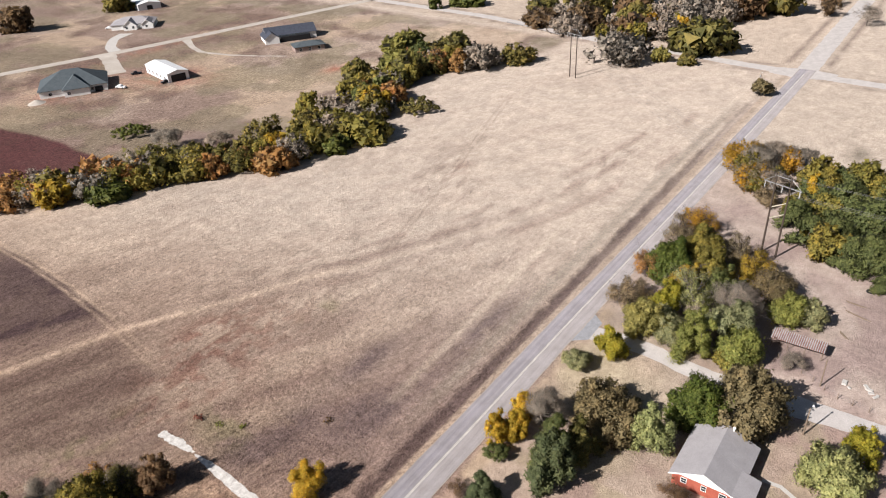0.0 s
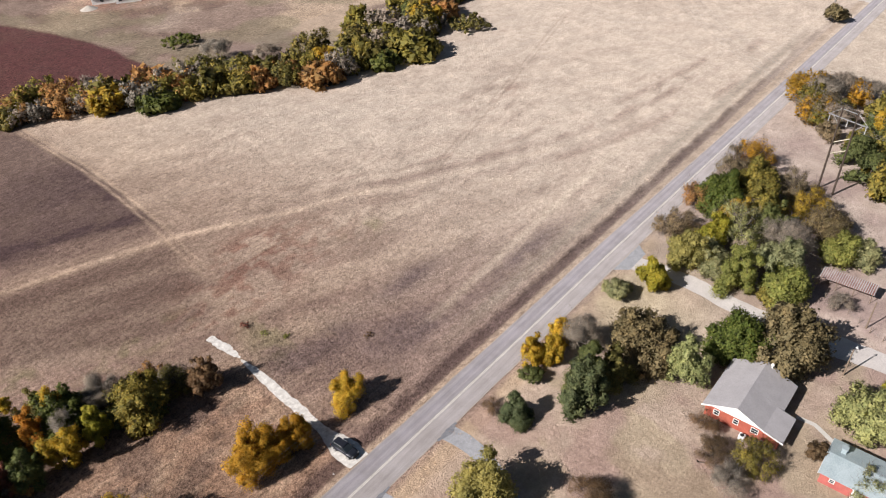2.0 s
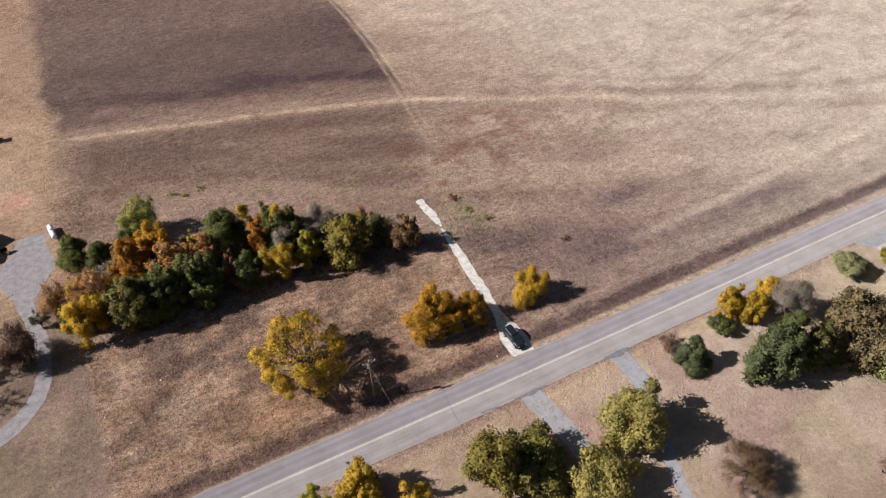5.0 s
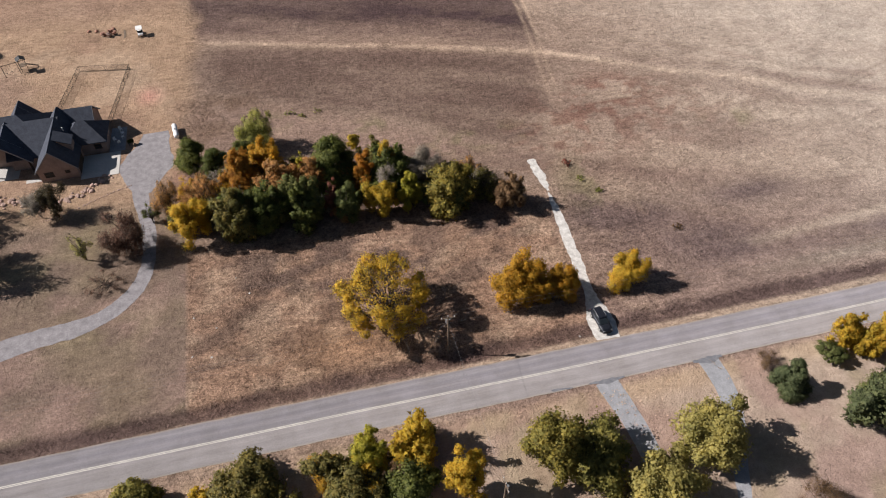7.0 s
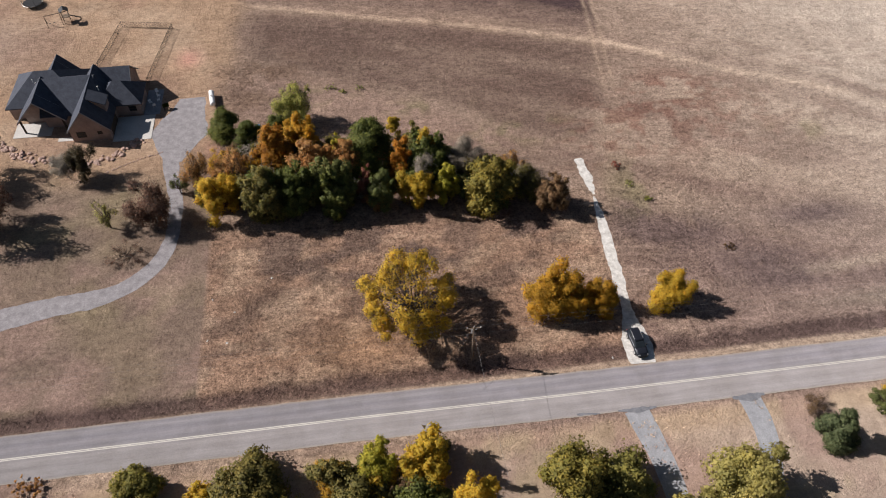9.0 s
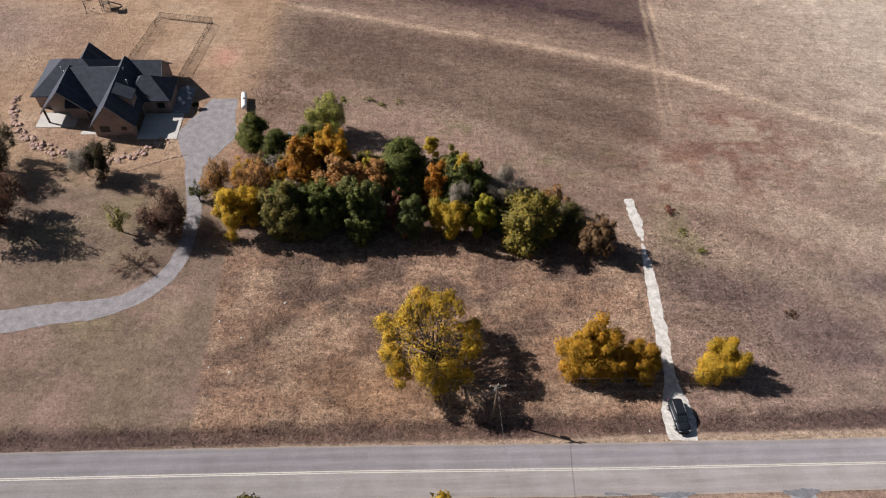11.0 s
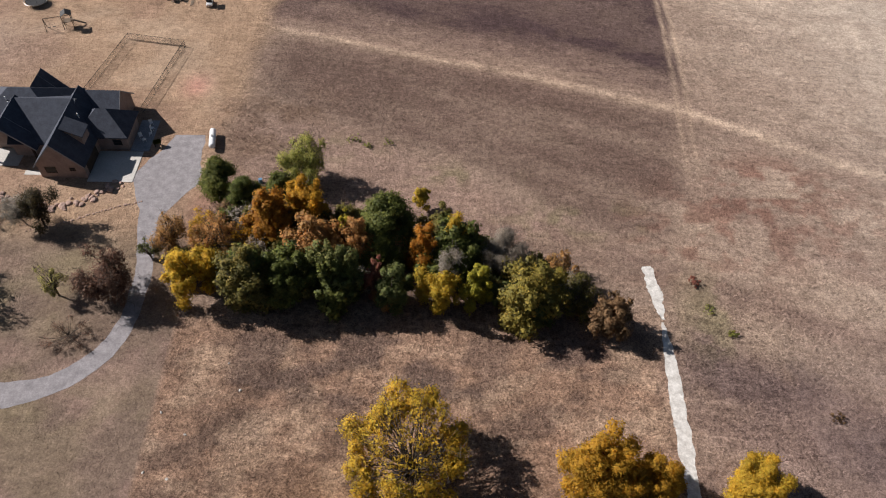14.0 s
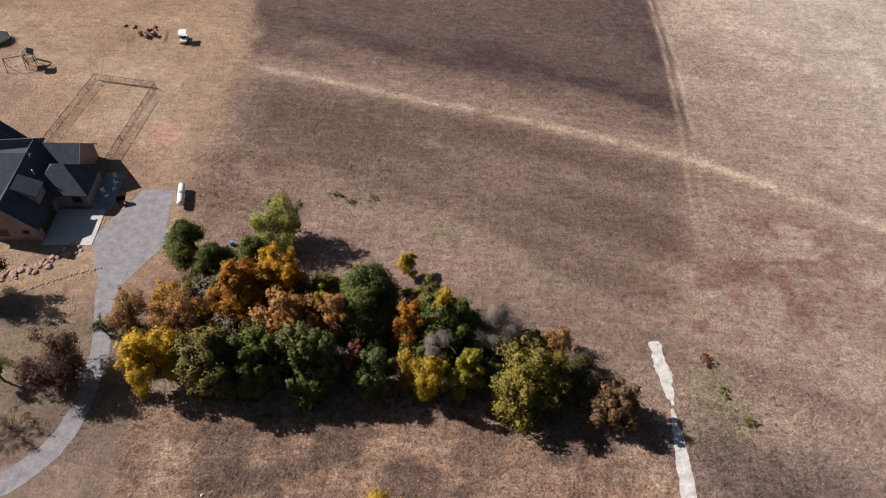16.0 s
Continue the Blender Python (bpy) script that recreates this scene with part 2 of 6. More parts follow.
WOOD = surface("weathered_wood", (0.14, 0.1, 0.07), (0.26, 0.2, 0.15), 1.2, 14.0, 0.9, 0.01)
WOOD_DARK = surface("dark_wood", (0.045, 0.033, 0.026), (0.085, 0.062, 0.048), 1.2, 14.0, 0.9, 0.01)
PALE_WOOD = surface("pale_wood", (0.4, 0.36, 0.27), (0.55, 0.5, 0.4), 1.2, 14.0, 0.9, 0.01)
STEEL = surface("galvanised_steel", (0.34, 0.34, 0.34), (0.48, 0.48, 0.48), 1.2, 10.0, 0.45, 0, 0.6)
WIRE = plain("wire", (0.2, 0.19, 0.19), 0.6, 0.3)
FASCIA = plain("grey_fascia", (0.26, 0.265, 0.28), 0.6)
BLACK = plain("black_plastic", (0.02, 0.02, 0.022), 0.6)
RUBBER = surface("rubber", (0.018, 0.018, 0.018), (0.035, 0.035, 0.035), 3, 20, 0.9, 0)
GLASS_DARK = plain("dark_glass", (0.02, 0.025, 0.03), 0.08)
CAR_PAINT = plain("grey_car_paint", (0.02, 0.022, 0.03), 0.32, 0.2)
STONE = surface("sandstone", (0.31, 0.2, 0.165), (0.5, 0.365, 0.305), 0.9, 7.0, 0.95, 0.04)
RED_STONE = surface("red_stone", (0.28, 0.14, 0.1), (0.42, 0.24, 0.18), 0.9, 7.0, 0.95, 0.04)

# ---- building tools ----


def part(name, bm, material, parent, label=""):
    me = bpy.data.meshes.new(name)
    bm.normal_update()
    bm.to_mesh(me)
    bm.free()
    me.materials.append(material)
    ob = new(name, me)
    ob.parent = parent
    return tagged(ob, label)


def mesh_of(name, verts, faces, material, smooth=False):
    """A mesh from arrays of places and of equal-sided faces."""
    me = bpy.data.meshes.new(name)
    v, f = np.asarray(verts, np.float32), np.asarray(faces, np.int32)
    n = f.shape[1]
    me.vertices.add(len(v))
    me.vertices.foreach_set("co", v.ravel())
    me.loops.add(f.size)
    me.loops.foreach_set("vertex_index", f.ravel())
    me.polygons.add(len(f))
    me.polygons.foreach_set("loop_start", np.arange(0, f.size, n, dtype=np.int32))
    if smooth:
        me.polygons.foreach_set("use_smooth", np.ones(len(f), bool))
    me.update(calc_edges=True)
    me.materials.append(material)
    return me


def thing(name, x, y, z=0.0, turn=0.0, label="", category="", group="", kind=""):
    ob = new(name)
    ob.empty_display_size = 0.3
    ob.matrix_basis = pose(x, y, z, 0, 0, turn)
    return tagged(ob, label, category, group, kind)


def box(bm, x0, x1, y0, y1, z0, z1, m=None, bevel=0.0):
    r = bmesh.ops.create_cube(bm, size=1.0, matrix=Matrix.Translation(((x0 + x1) / 2, (y0 + y1) / 2, (z0 + z1) / 2)) @ Matrix.Diagonal((x1 - x0, y1 - y0, z1 - z0, 1)))
    if bevel:
        es = list({e for v in r["verts"] for e in v.link_edges})
        r = bmesh.ops.bevel(bm, geom=es, offset=bevel, segments=2, affect="EDGES")
    if m:
        bmesh.ops.transform(bm, matrix=m, verts=r["verts"])
    return bm


def boxes(*dims, bevel=0.0):
    bm = bmesh.new()
    for d in dims:
        box(bm, *d, bevel=bevel)
    return bm


def tube(bm, a, b, r0, r1=None, sides=8):
    a, b = Vector(a), Vector(b)
    r1 = r0 if r1 is None else r1
    m = Matrix.Translation((a + b) / 2) @ (b - a).to_track_quat("Z", "Y").to_matrix().to_4x4()
    bmesh.ops.create_cone(bm, cap_ends=True, segments=sides, radius1=r0, radius2=r1, depth=(b - a).length, matrix=m)
    return bm


def extruded(bm, profile, start, end, axis="x"):
    """A solid whose cross section is the profile (side, height), along x or y."""
    rings = []
    for s in (start, end):
        rings.append([bm.verts.new((s, p, q) if axis == "x" else (p, s, q)) for p, q in profile])
    n = len(profile)
    for i in range(n):
        bm.faces.new((rings[0][i], rings[0][(i + 1) % n], rings[1][(i + 1) % n], rings[1][i]))
    bm.faces.new(rings[0][::-1])
    bm.faces.new(rings[1])
    bmesh.ops.recalc_face_normals(bm, faces=bm.faces)
    return bm


TABLE = np.random.default_rng(7).random((256, 256))


def value_noise(x, y, size, shift=0):
    x, y = np.asarray(x, float) / size + shift * 17.3, np.asarray(y, float) / size + shift * 5.7
    i, j = np.floor(x).astype(int), np.floor(y).astype(int)
    u, v = x - i, y - j
    u, v = u * u * (3 - 2 * u), v * v * (3 - 2 * v)
    t = lambda a, b: TABLE[a % 256, b % 256]
    return (t(i, j) * (1 - u) + t(i + 1, j) * u) * (1 - v) + (t(i, j + 1) * (1 - u) + t(i + 1, j + 1) * u) * v


def fbm(x, y, size, octaves=4, shift=0):
    total, weight = 0, 0
    for k in range(octaves):
        total = total + value_noise(x, y, size / 2 ** k, shift + k) * 0.55 ** k
        weight += 0.55 ** k
    return total / weight


def along(points, step):
    """Evenly spaced places on a smooth line through points, and the way there."""
    p = np.array(points, float)
    d = np.r_[0, np.cumsum(np.hypot(*np.diff(p, axis=0).T))]
    fine = np.linspace(0, d[-1], max(2, int(d[-1] / step) + 1))
    q = np.c_[np.interp(fine, d, p[:, 0]), np.interp(fine, d, p[:, 1])]
    n = max(1, int(4 / step))
    if len(q) > 4 * n and len(p) > 2:
        k = np.ones(2 * n + 1) / (2 * n + 1)
        padded = np.vstack([q[0] + (q[0] - q[1]) * np.arange(n, 0, -1)[:, None], q, q[-1] + (q[-1] - q[-2]) * np.arange(1, n + 1)[:, None]])
        q = np.c_[np.convolve(padded[:, 0], k, "valid"), np.convolve(padded[:, 1], k, "valid")]
    t = np.gradient(q, axis=0)
    t /= np.hypot(*t.T)[:, None]
    return q, t


def line_distance(x, y, points):
    """How far each place lies from a broken line."""
    best = np.full(np.shape(x), 1e9)
    for (ax, ay), (bx, by) in zip(points[:-1], points[1:]):
        dx, dy = bx - ax, by - ay
        k = np.clip(((x - ax) * dx + (y - ay) * dy) / (dx * dx + dy * dy), 0, 1)
        best = np.minimum(best, np.hypot(x - ax - k * dx, y - ay - k * dy))
    return best


def ribbon(name, points, width, z, material, label, category, ragged=0.3, step=0.8, grain=2.5):
    """A strip of road, drive or track that lies on the ground, with worn edges."""
    q, t = along(points, step)
    w = np.interp(np.linspace(0, 1, len(q)), np.linspace(0, 1, len(width)), width) / 2 if np.ndim(width) else np.full(len(q), width / 2)
    side = np.c_[-t[:, 1], t[:, 0]]
    rows = []
    for k, s in enumerate((-1, -0.5, 0, 0.5, 1)):
        e = ragged * (fbm(q[:, 0] + 31 * k, q[:, 1], grain, 3, k) - 0.5) * 2 * (abs(s) == 1)
        rows.append(q + side * (s * w + s * e)[:, None])
    v = np.stack(rows, 1)
    n = len(q)
    verts = np.c_[v.reshape(-1, 2), np.full(n * 5, z)]
    i = (np.arange(n - 1)[:, None] * 5 + np.arange(4)[None]).ravel()
    me = mesh_of(name, verts, np.c_[i, i + 5, i + 6, i + 1], material)
    me.attributes.new("across", "FLOAT", "POINT").data.foreach_set("value", np.tile(np.linspace(0, 1, 5), n).astype(np.float32))
    return tagged(new(name, me), label, category, kind="structure")

# ---- the lie of the land ----
ROAD_LINE = [(-1500, 55.6), (-46, 56.4), (0, 56.0), (30, 55.4), (75, 55.0), (115, 54.9), (234, 53.2), (330, 52.4), (338, 52.4)]
EAST_ROAD = [(334, 52.4), (425, 53.6), (505, 54.0), (1800, 54)]
MOWN_PATH = [(-60, 173), (-32, 166.5), (-7, 160.3), (18, 153.3), (31, 149.8), (58.5, 139.8), (83.5, 126.3), (98, 118.8), (112.7, 108.2), (148, 91.5), (172, 83.5), (206, 76), (300, 66)]
RUTS = [(63.2, 229), (63.6, 189), (62.2, 168), (60.0, 147), (58.6, 138), (56, 118)]
HEDGE = [(-20, 275), (20, 258), (51, 240), (75, 232), (99, 208), (130, 190), (152, 175), (172, 176), (192, 169), (208, 180), (240, 192), (266, 192), (302, 170)]
CROSS_ROAD = [(318, -700), (326.5, 20), (328.5, 40), (331, 56), (335.5, 83), (342.5, 112), (343.5, 140), (361, 197), (374, 243), (400, 420), (430, 900)]
NORTH_ROAD = [(-200, 470), (60, 424), (155, 402), (208, 386), (252, 376), (378, 350), (420, 342)]
DRIVE_HOUSE = [(-90, 74.5), (-66, 78), (-53, 79.6), (-44.5, 81.2), (-36.4, 82.2), (-30.6, 86.6), (-28.2, 93.5), (-28.8, 102), (-30, 108), (-30.8, 113)]
TRACK = [(44.4, 103), (44.8, 96), (44.5, 88), (43.9, 80), (43.2, 71), (42.6, 63), (42.4, 58.9)]
DRIVE_EAST = [(114.6, 51.8), (116.0, 44), (116.2, 37), (114.6, 29), (113.6, 20), (114.3, 10), (115, 2), (115.6, -8), (116, -40)]
DRIVE_A = [(39, 51.8), (39.8, 47), (40.6, 42.5), (40.3, 37), (39.5, 28), (40, -70)]
DRIVE_B = [(55.6, 51.6), (56, 47), (55, 42), (52.5, 37), (49.8, 31), (48, 24), (45, -70)]


def smooth(a, b, v):
    k = np.clip((v - a) / (b - a), 0, 1)
    return k * k * (3 - 2 * k)


def land_height(x, y):
    """Level ground with a shallow ditch along the road."""
    x, y = np.asarray(x, float), np.asarray(y, float)
    ditch = -0.45 * np.exp(-((y - 61.4) / 1.1) ** 2) * smooth(5, 9, np.abs(x - 43)) * (x > -200) * smooth(322, 310, x)
    return ditch


def cover(x, y):
    """What grows on or covers the land, as a colour for every place."""
    x, y = np.asarray(x, float), np.asarray(y, float)
    broad, mid, small = fbm(x, y, 45, 4, 1), fbm(x, y, 14, 4, 2), fbm(x, y, 4, 3, 3)
    streak = fbm(x * 0.3 - y * 0.14, y * 1.25 + x * 0.58, 9, 4, 4)

    def blend(base, colour, k):
        return base * (1 - k[..., None]) + np.array(colour) * k[..., None]

    c = np.ones(x.shape + (3,)) * np.array((0.40, 0.312, 0.22))
    # pasture: straw, browner towards the road and the west
    c = blend(c, (0.3, 0.22, 0.155), smooth(0.5, 0.72, 0.4 * mid + 0.6 * streak) * 0.5)
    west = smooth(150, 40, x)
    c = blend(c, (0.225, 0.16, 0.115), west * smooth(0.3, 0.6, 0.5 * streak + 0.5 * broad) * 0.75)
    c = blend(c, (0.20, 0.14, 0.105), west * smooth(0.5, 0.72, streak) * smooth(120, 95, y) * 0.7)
    c = blend(c, (0.235, 0.17, 0.135), smooth(100, 66, y) * smooth(170, 60, x) * smooth(0.3, 0.55, broad) * 0.8)
    c = blend(c, (0.475, 0.39, 0.285), smooth(60, 170, x + 0.5 * (y - 100)) * (0.62 + 0.25 * smooth(0.7, 0.4, 0.5 * mid + 0.5 * streak)))
    ridge = fbm(x * 0.35 + y * 0.1, y * 1.3 - x * 0.1, 3.2, 4, 41)
    c = blend(c, (0.21, 0.15, 0.11), smooth(0.58, 0.7, ridge) * smooth(0.42, 0.6, fbm(x, y, 26, 3, 42)) * smooth(70, 100, x) * smooth(260, 200, x) * smooth(62, 70, y) * smooth(150, 125, y) * 0.5)
    c = blend(c, (0.19, 0.138, 0.105), smooth(105, 45, x + 0.25 * (y - 90)) * smooth(0.75, 0.35, 0.5 * mid + 0.5 * broad) * smooth(62, 68, y) * 0.5)
    path_y = np.interp(x, [p[0] for p in MOWN_PATH], [p[1] for p in MOWN_PATH])
    # brown tufted bands along the mown path and the road
    line_noise = smooth(0.46, 0.6, fbm(x * 0.3, y, 4.5, 4, 43))
    for off, wide in ((5.0, 2.2), (-6.0, 1.8), (11.0, 1.6)):
        c = blend(c, (0.25, 0.178, 0.13), np.exp(-((y - path_y - off) / wide) ** 2) * line_noise * smooth(80, 110, x) * smooth(290, 240, x) * 0.65)
    c = blend(c, (0.255, 0.215, 0.155), np.exp(-((y - 65.6) / 1.8) ** 2) * smooth(60, 90, x) * smooth(300, 250, x) * (0.35 + 0.5 * small))
    c = blend(c, (0.5, 0.41, 0.29), np.exp(-((y - 0.055 * (x - 100) - 73.5) / 1.1) ** 2) * smooth(66, 80, x) * smooth(180, 140, x) * 0.6)
    # the darker, unmown strips west of the ruts
    edge = smooth(60.2, 58.6, x - np.interp(y, [138, 168, 190, 230], [0, 3.0, 4.2, 4.0]) + small * 1.5 - 0.75) * smooth(-25, -22, x + small * 2)
    strip = smooth(2.5, 6, y - path_y) * edge
    c = blend(c, (0.165, 0.116, 0.09), strip * 0.75)
    rise = y - path_y + 7 * (mid - 0.5) + 5 * (streak - 0.5)
    deep = strip * smooth(222, 196, y + 12 * mid) * (0.3 * smooth(0.45, 0.6, streak) * smooth(3, 7, rise) + 0.7 * smooth(7, 15, rise)) * (0.7 + 0.3 * smooth(0.3, 0.5, small))
    c = blend(c, (0.066, 0.044, 0.042), deep * 0.95)
    low_y = np.interp(x, [-15, -5, 14.7, 25, 37, 60], [140, 136, 127, 118, 110, 107])
    below = smooth(-1.0, -4, y - path_y) * smooth(64, 52, x - 0.3 * (y - 130) + 12 * (mid - 0.3)) * smooth(-24, -14, x + 8 * (mid - 0.5)) * smooth(-2.5, 4, y - low_y + 9 * (mid - 0.5))
    c = blend(c, (0.275, 0.196, 0.148), smooth(1, -6, y - low_y + 6 * (mid - 0.5)) * smooth(104, 110, y) * smooth(-24, -20, x) * smooth(56, 44, x) * 0.7)
    c = blend(c, (0.135, 0.094, 0.071), below * (0.62 + 0.33 * smooth(0.35, 0.6, 0.6 * streak + 0.4 * small)) * (0.72 + 0.28 * smooth(108, 128, y)))
    north = smooth(198, 212, y) * smooth(66, 60, x) * smooth(-30, 0, x)
    c = blend(c, (0.155, 0.113, 0.09), north * (0.55 + 0.4 * smooth(0.35, 0.6, streak)))
    # dark withered weeds above the ditch
    for px, py, rx, ry in ((57, 83, 10, 5), (68, 75, 9, 3.5), (50, 86, 4, 7), (72, 71, 10, 2.0), (82, 84, 9, 3), (104, 70, 16, 2.6), (35, 86, 9, 3), (12, 87, 12, 3)):
        c = blend(c, (0.12, 0.088, 0.078), np.exp(-(((x - px) / rx) ** 2 + ((y - py) / ry) ** 2)) * smooth(0.36, 0.56, 0.5 * mid + 0.5 * small) * 0.8)
    # red earth showing through
    for px, py, r, k in ((69, 121, 10, 0.75), (80, 112, 14, 0.4), (58, 112, 12, 0.5), (47, 105, 8, 0.4), (174, 124, 5, 0.5), (60, 108, 12, 0.3)):
        c = blend(c, (0.17, 0.082, 0.056), np.exp(-(((x - px) / r) ** 2 + ((y - py) / (r * 0.7)) ** 2)) * smooth(0.47, 0.58, fbm(x * 0.8, y * 1.2, 3.0, 4, 51)) * k)
    # green weeds
    for px, py, rx, ry in ((52, 94, 5, 7), (-5, 128, 9, 3), (35, 112, 12, 4), (17, 122, 8, 2.5), (90, 105, 6, 3)):
        c = blend(c, (0.14, 0.14, 0.06), np.exp(-(((x - px) / rx) ** 2 + ((y - py) / ry) ** 2)) * smooth(0.5, 0.64, small) * 0.5)
    # rank grass between grove and road
    rank = smooth(-23, -21.5, x) * smooth(46, 40, x) * smooth(98, 92, y + 3 * mid) * smooth(58, 60, y)
    c = blend(c, (0.275, 0.185, 0.122), rank * 0.88)
    c = blend(c, (0.125, 0.09, 0.068), rank * smooth(0.52, 0.66, fbm(x, y * 1.6, 6, 4, 9)) * 0.65)
    c = blend(c, (0.37, 0.28, 0.19), rank * smooth(0.5, 0.64, fbm(x * 0.8, y * 1.4, 5, 4, 29)) * 0.55)
    c = blend(c, (0.32, 0.195, 0.1), np.exp(-(((x - 5) / 14) ** 2 + ((y - 68) / 5) ** 2)) * rank * 0.45)
    # darker brown painted over the north-west pasture for its shaded look
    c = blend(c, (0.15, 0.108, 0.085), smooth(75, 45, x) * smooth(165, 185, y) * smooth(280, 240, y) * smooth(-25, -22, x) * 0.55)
    # mown path, wheel ruts
    lane = line_distance(x + 2 * (mid - 0.5), y + 2 * (mid - 0.5), MOWN_PATH)
    c = blend(c, (0.21, 0.15, 0.11), np.exp(-((lane - 3.2) / 1.6) ** 2) * 0.35 * smooth(230, 120, x))
    c = blend(c, (0.5, 0.39, 0.27), np.exp(-(lane / 0.9) ** 2) * (0.45 + 0.45 * small) * (0.35 + 0.65 * smooth(150, 75, x)) * smooth(240, 160, x))
    rut = line_distance(x, y, RUTS)
    c = blend(c, (0.43, 0.33, 0.225), np.exp(-((rut - 0.95) / 0.42) ** 2) * (0.45 + 0.5 * small) * smooth(112, 140, y))
    for line in ([(88, 140), (100, 118), (103, 104)], [(80, 98), (92, 104), (100, 112)], [(250, 150), (180, 128), (120, 110)], [(98, 66), (76, 78), (62, 88)]):
        d = line_distance(x, y, line)
        c = blend(c, (0.22, 0.16, 0.11), np.exp(-((d - 0.9) / 0.35) ** 2) * 0.4)
    # house lot: mown lawn and bare tan earth
    lot = (smooth(-22.1, -22.5, x + 0.35 * (small - 0.5)) * smooth(108, 100, y) + smooth(-17, -23.5, x + 8 * (mid - 0.5) + 3 * small) * smooth(100, 108, y)) * (y > 58)
    c = blend(c, (0.183, 0.138, 0.099), lot)
    c = blend(c, (0.285, 0.2, 0.155), lot * smooth(110, 100, y) * smooth(0.48, 0.66, fbm(x, y, 9, 4, 61)) * 0.55)
    c = blend(c, (0.2, 0.165, 0.095), lot * smooth(110, 100, y) * smooth(0.5, 0.64, fbm(x, y, 7, 4, 62)) * 0.3)
    c = blend(c, (0.325, 0.232, 0.145), lot * smooth(106, 116, y + 6 * mid))
    c = blend(c, (0.385, 0.29, 0.19), lot * smooth(112, 118, y) * smooth(0.48, 0.66, mid) * 0.8)
    c = blend(c, (0.25, 0.165, 0.11), lot * smooth(112, 118, y) * smooth(0.52, 0.34, fbm(x, y, 18, 4, 12)) * 0.6)
    c = blend(c, (0.225, 0.185, 0.11), lot * smooth(112, 102, y) * smooth(82, 90, y) * smooth(0.4, 0.6, mid) * 0.6)
    c = blend(c, (0.44, 0.24, 0.175), np.exp(-(((x + 30) / 2.4) ** 2 + ((y - 144.5) / 3.2) ** 2)) * 0.8)
    c = blend(c, (0.36, 0.2, 0.14), np.exp(-(((x + 23) / 2.2) ** 2 + ((y - 113) / 5) ** 2)) * 0.6)
    c = blend(c, (0.2, 0.15, 0.125), lot * np.exp(-(((x + 82) / 16) ** 2 + ((y - 154) / 12) ** 2)) * 0.8)
    for px, py, rx, ry in ((-52, 112, 6, 4), (-48, 96, 9, 5), (-40, 103, 6, 3), (-34, 80, 14, 4)):
        c = blend(c, (0.2, 0.168, 0.098), lot * np.exp(-(((x - px) / rx) ** 2 + ((y - py) / ry) ** 2)) * smooth(0.4, 0.6, small) * 0.6)
    back = lot * smooth(176, 190, y)
    c = blend(c, (0.27, 0.185, 0.125), back * 0.7)
    for px, py, rx, ry in ((-17, 128, 7, 9), (-12, 138, 9, 6)):
        c = blend(c, (0.17, 0.118, 0.08), np.exp(-(((x - px) / rx) ** 2 + ((y - py) / ry) ** 2)) * smooth(0.35, 0.55, small) * 0.8)
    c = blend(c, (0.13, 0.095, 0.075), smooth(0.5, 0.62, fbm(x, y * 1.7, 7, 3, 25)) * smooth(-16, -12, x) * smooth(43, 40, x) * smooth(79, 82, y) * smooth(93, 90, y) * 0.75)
    c = c * (1 + 0.14 * lot)[..., None]
    # darker brown under the grove
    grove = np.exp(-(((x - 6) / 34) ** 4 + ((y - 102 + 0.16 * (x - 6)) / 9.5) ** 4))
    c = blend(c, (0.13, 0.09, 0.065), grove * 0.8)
    # verges and ditch weeds
    verge = smooth(60.4, 59.6, y) * smooth(57, 58, y)
    c = blend(c, (0.36, 0.28, 0.195), verge * (x < 330))
    weeds = smooth(59.6, 60.6, y + 0.6 * small) * smooth(64.0, 62.4, y + 1.2 * small)
    c = blend(c, (0.1, 0.068, 0.057), weeds * (0.65 + 0.35 * mid) * smooth(330, 100, x) ** 0.5)
    brush = np.exp(-((np.abs(y - 54) - 8.5) / 1.6) ** 2) * smooth(340, 350, x) * smooth(0.3, 0.5, mid)
    side = line_distance(x, y, CROSS_ROAD)
    brush = np.maximum(brush, np.exp(-((side - 6.2) / 1.5) ** 2) * smooth(0.3, 0.5, mid) * (np.abs(y - 54) > 8))
    # south side lawns
    south = smooth(51.6, 50.6, y)
    c = blend(c, (0.3, 0.233, 0.166), south)
    c = blend(c, (0.37, 0.295, 0.21), south * smooth(0.45, 0.7, mid) * 0.6)
    c = blend(c, (0.29, 0.21, 0.15), south * smooth(0.52, 0.3, broad) * 0.5)
    c = blend(c, (0.36, 0.27, 0.165), south * smooth(47, 50, y + mid) * 0.7)
    c = blend(c, (0.25, 0.165, 0.13), south * smooth(0.5, 0.62, fbm(x, y, 11, 4, 71)) * smooth(125, 110, x) * 0.55)
    c = blend(c, (0.27, 0.225, 0.13), south * smooth(0.52, 0.64, fbm(x, y, 8, 4, 72)) * smooth(125, 110, x) * 0.5)
    c = blend(c, (0.19, 0.14, 0.1), np.exp(-((y - 51.0 - smooth(20, -20, x)) / 0.55) ** 2) * smooth(250, 200, x) * (0.4 + 0.5 * small))
    c = blend(c, (0.38, 0.31, 0.19), np.exp(-(((x - 104) / 13) ** 2 + ((y - 40) / 11) ** 2)) * 0.8 * south)
    east = south * smooth(118, 126, x - 0.2 * (y - 20) + 3 * mid)
    c = blend(c, (0.41, 0.322, 0.24), east)
    c = blend(c, (0.26, 0.18, 0.145), east * smooth(0.4, 0.6, mid) * smooth(220, 180, x) * 0.65)
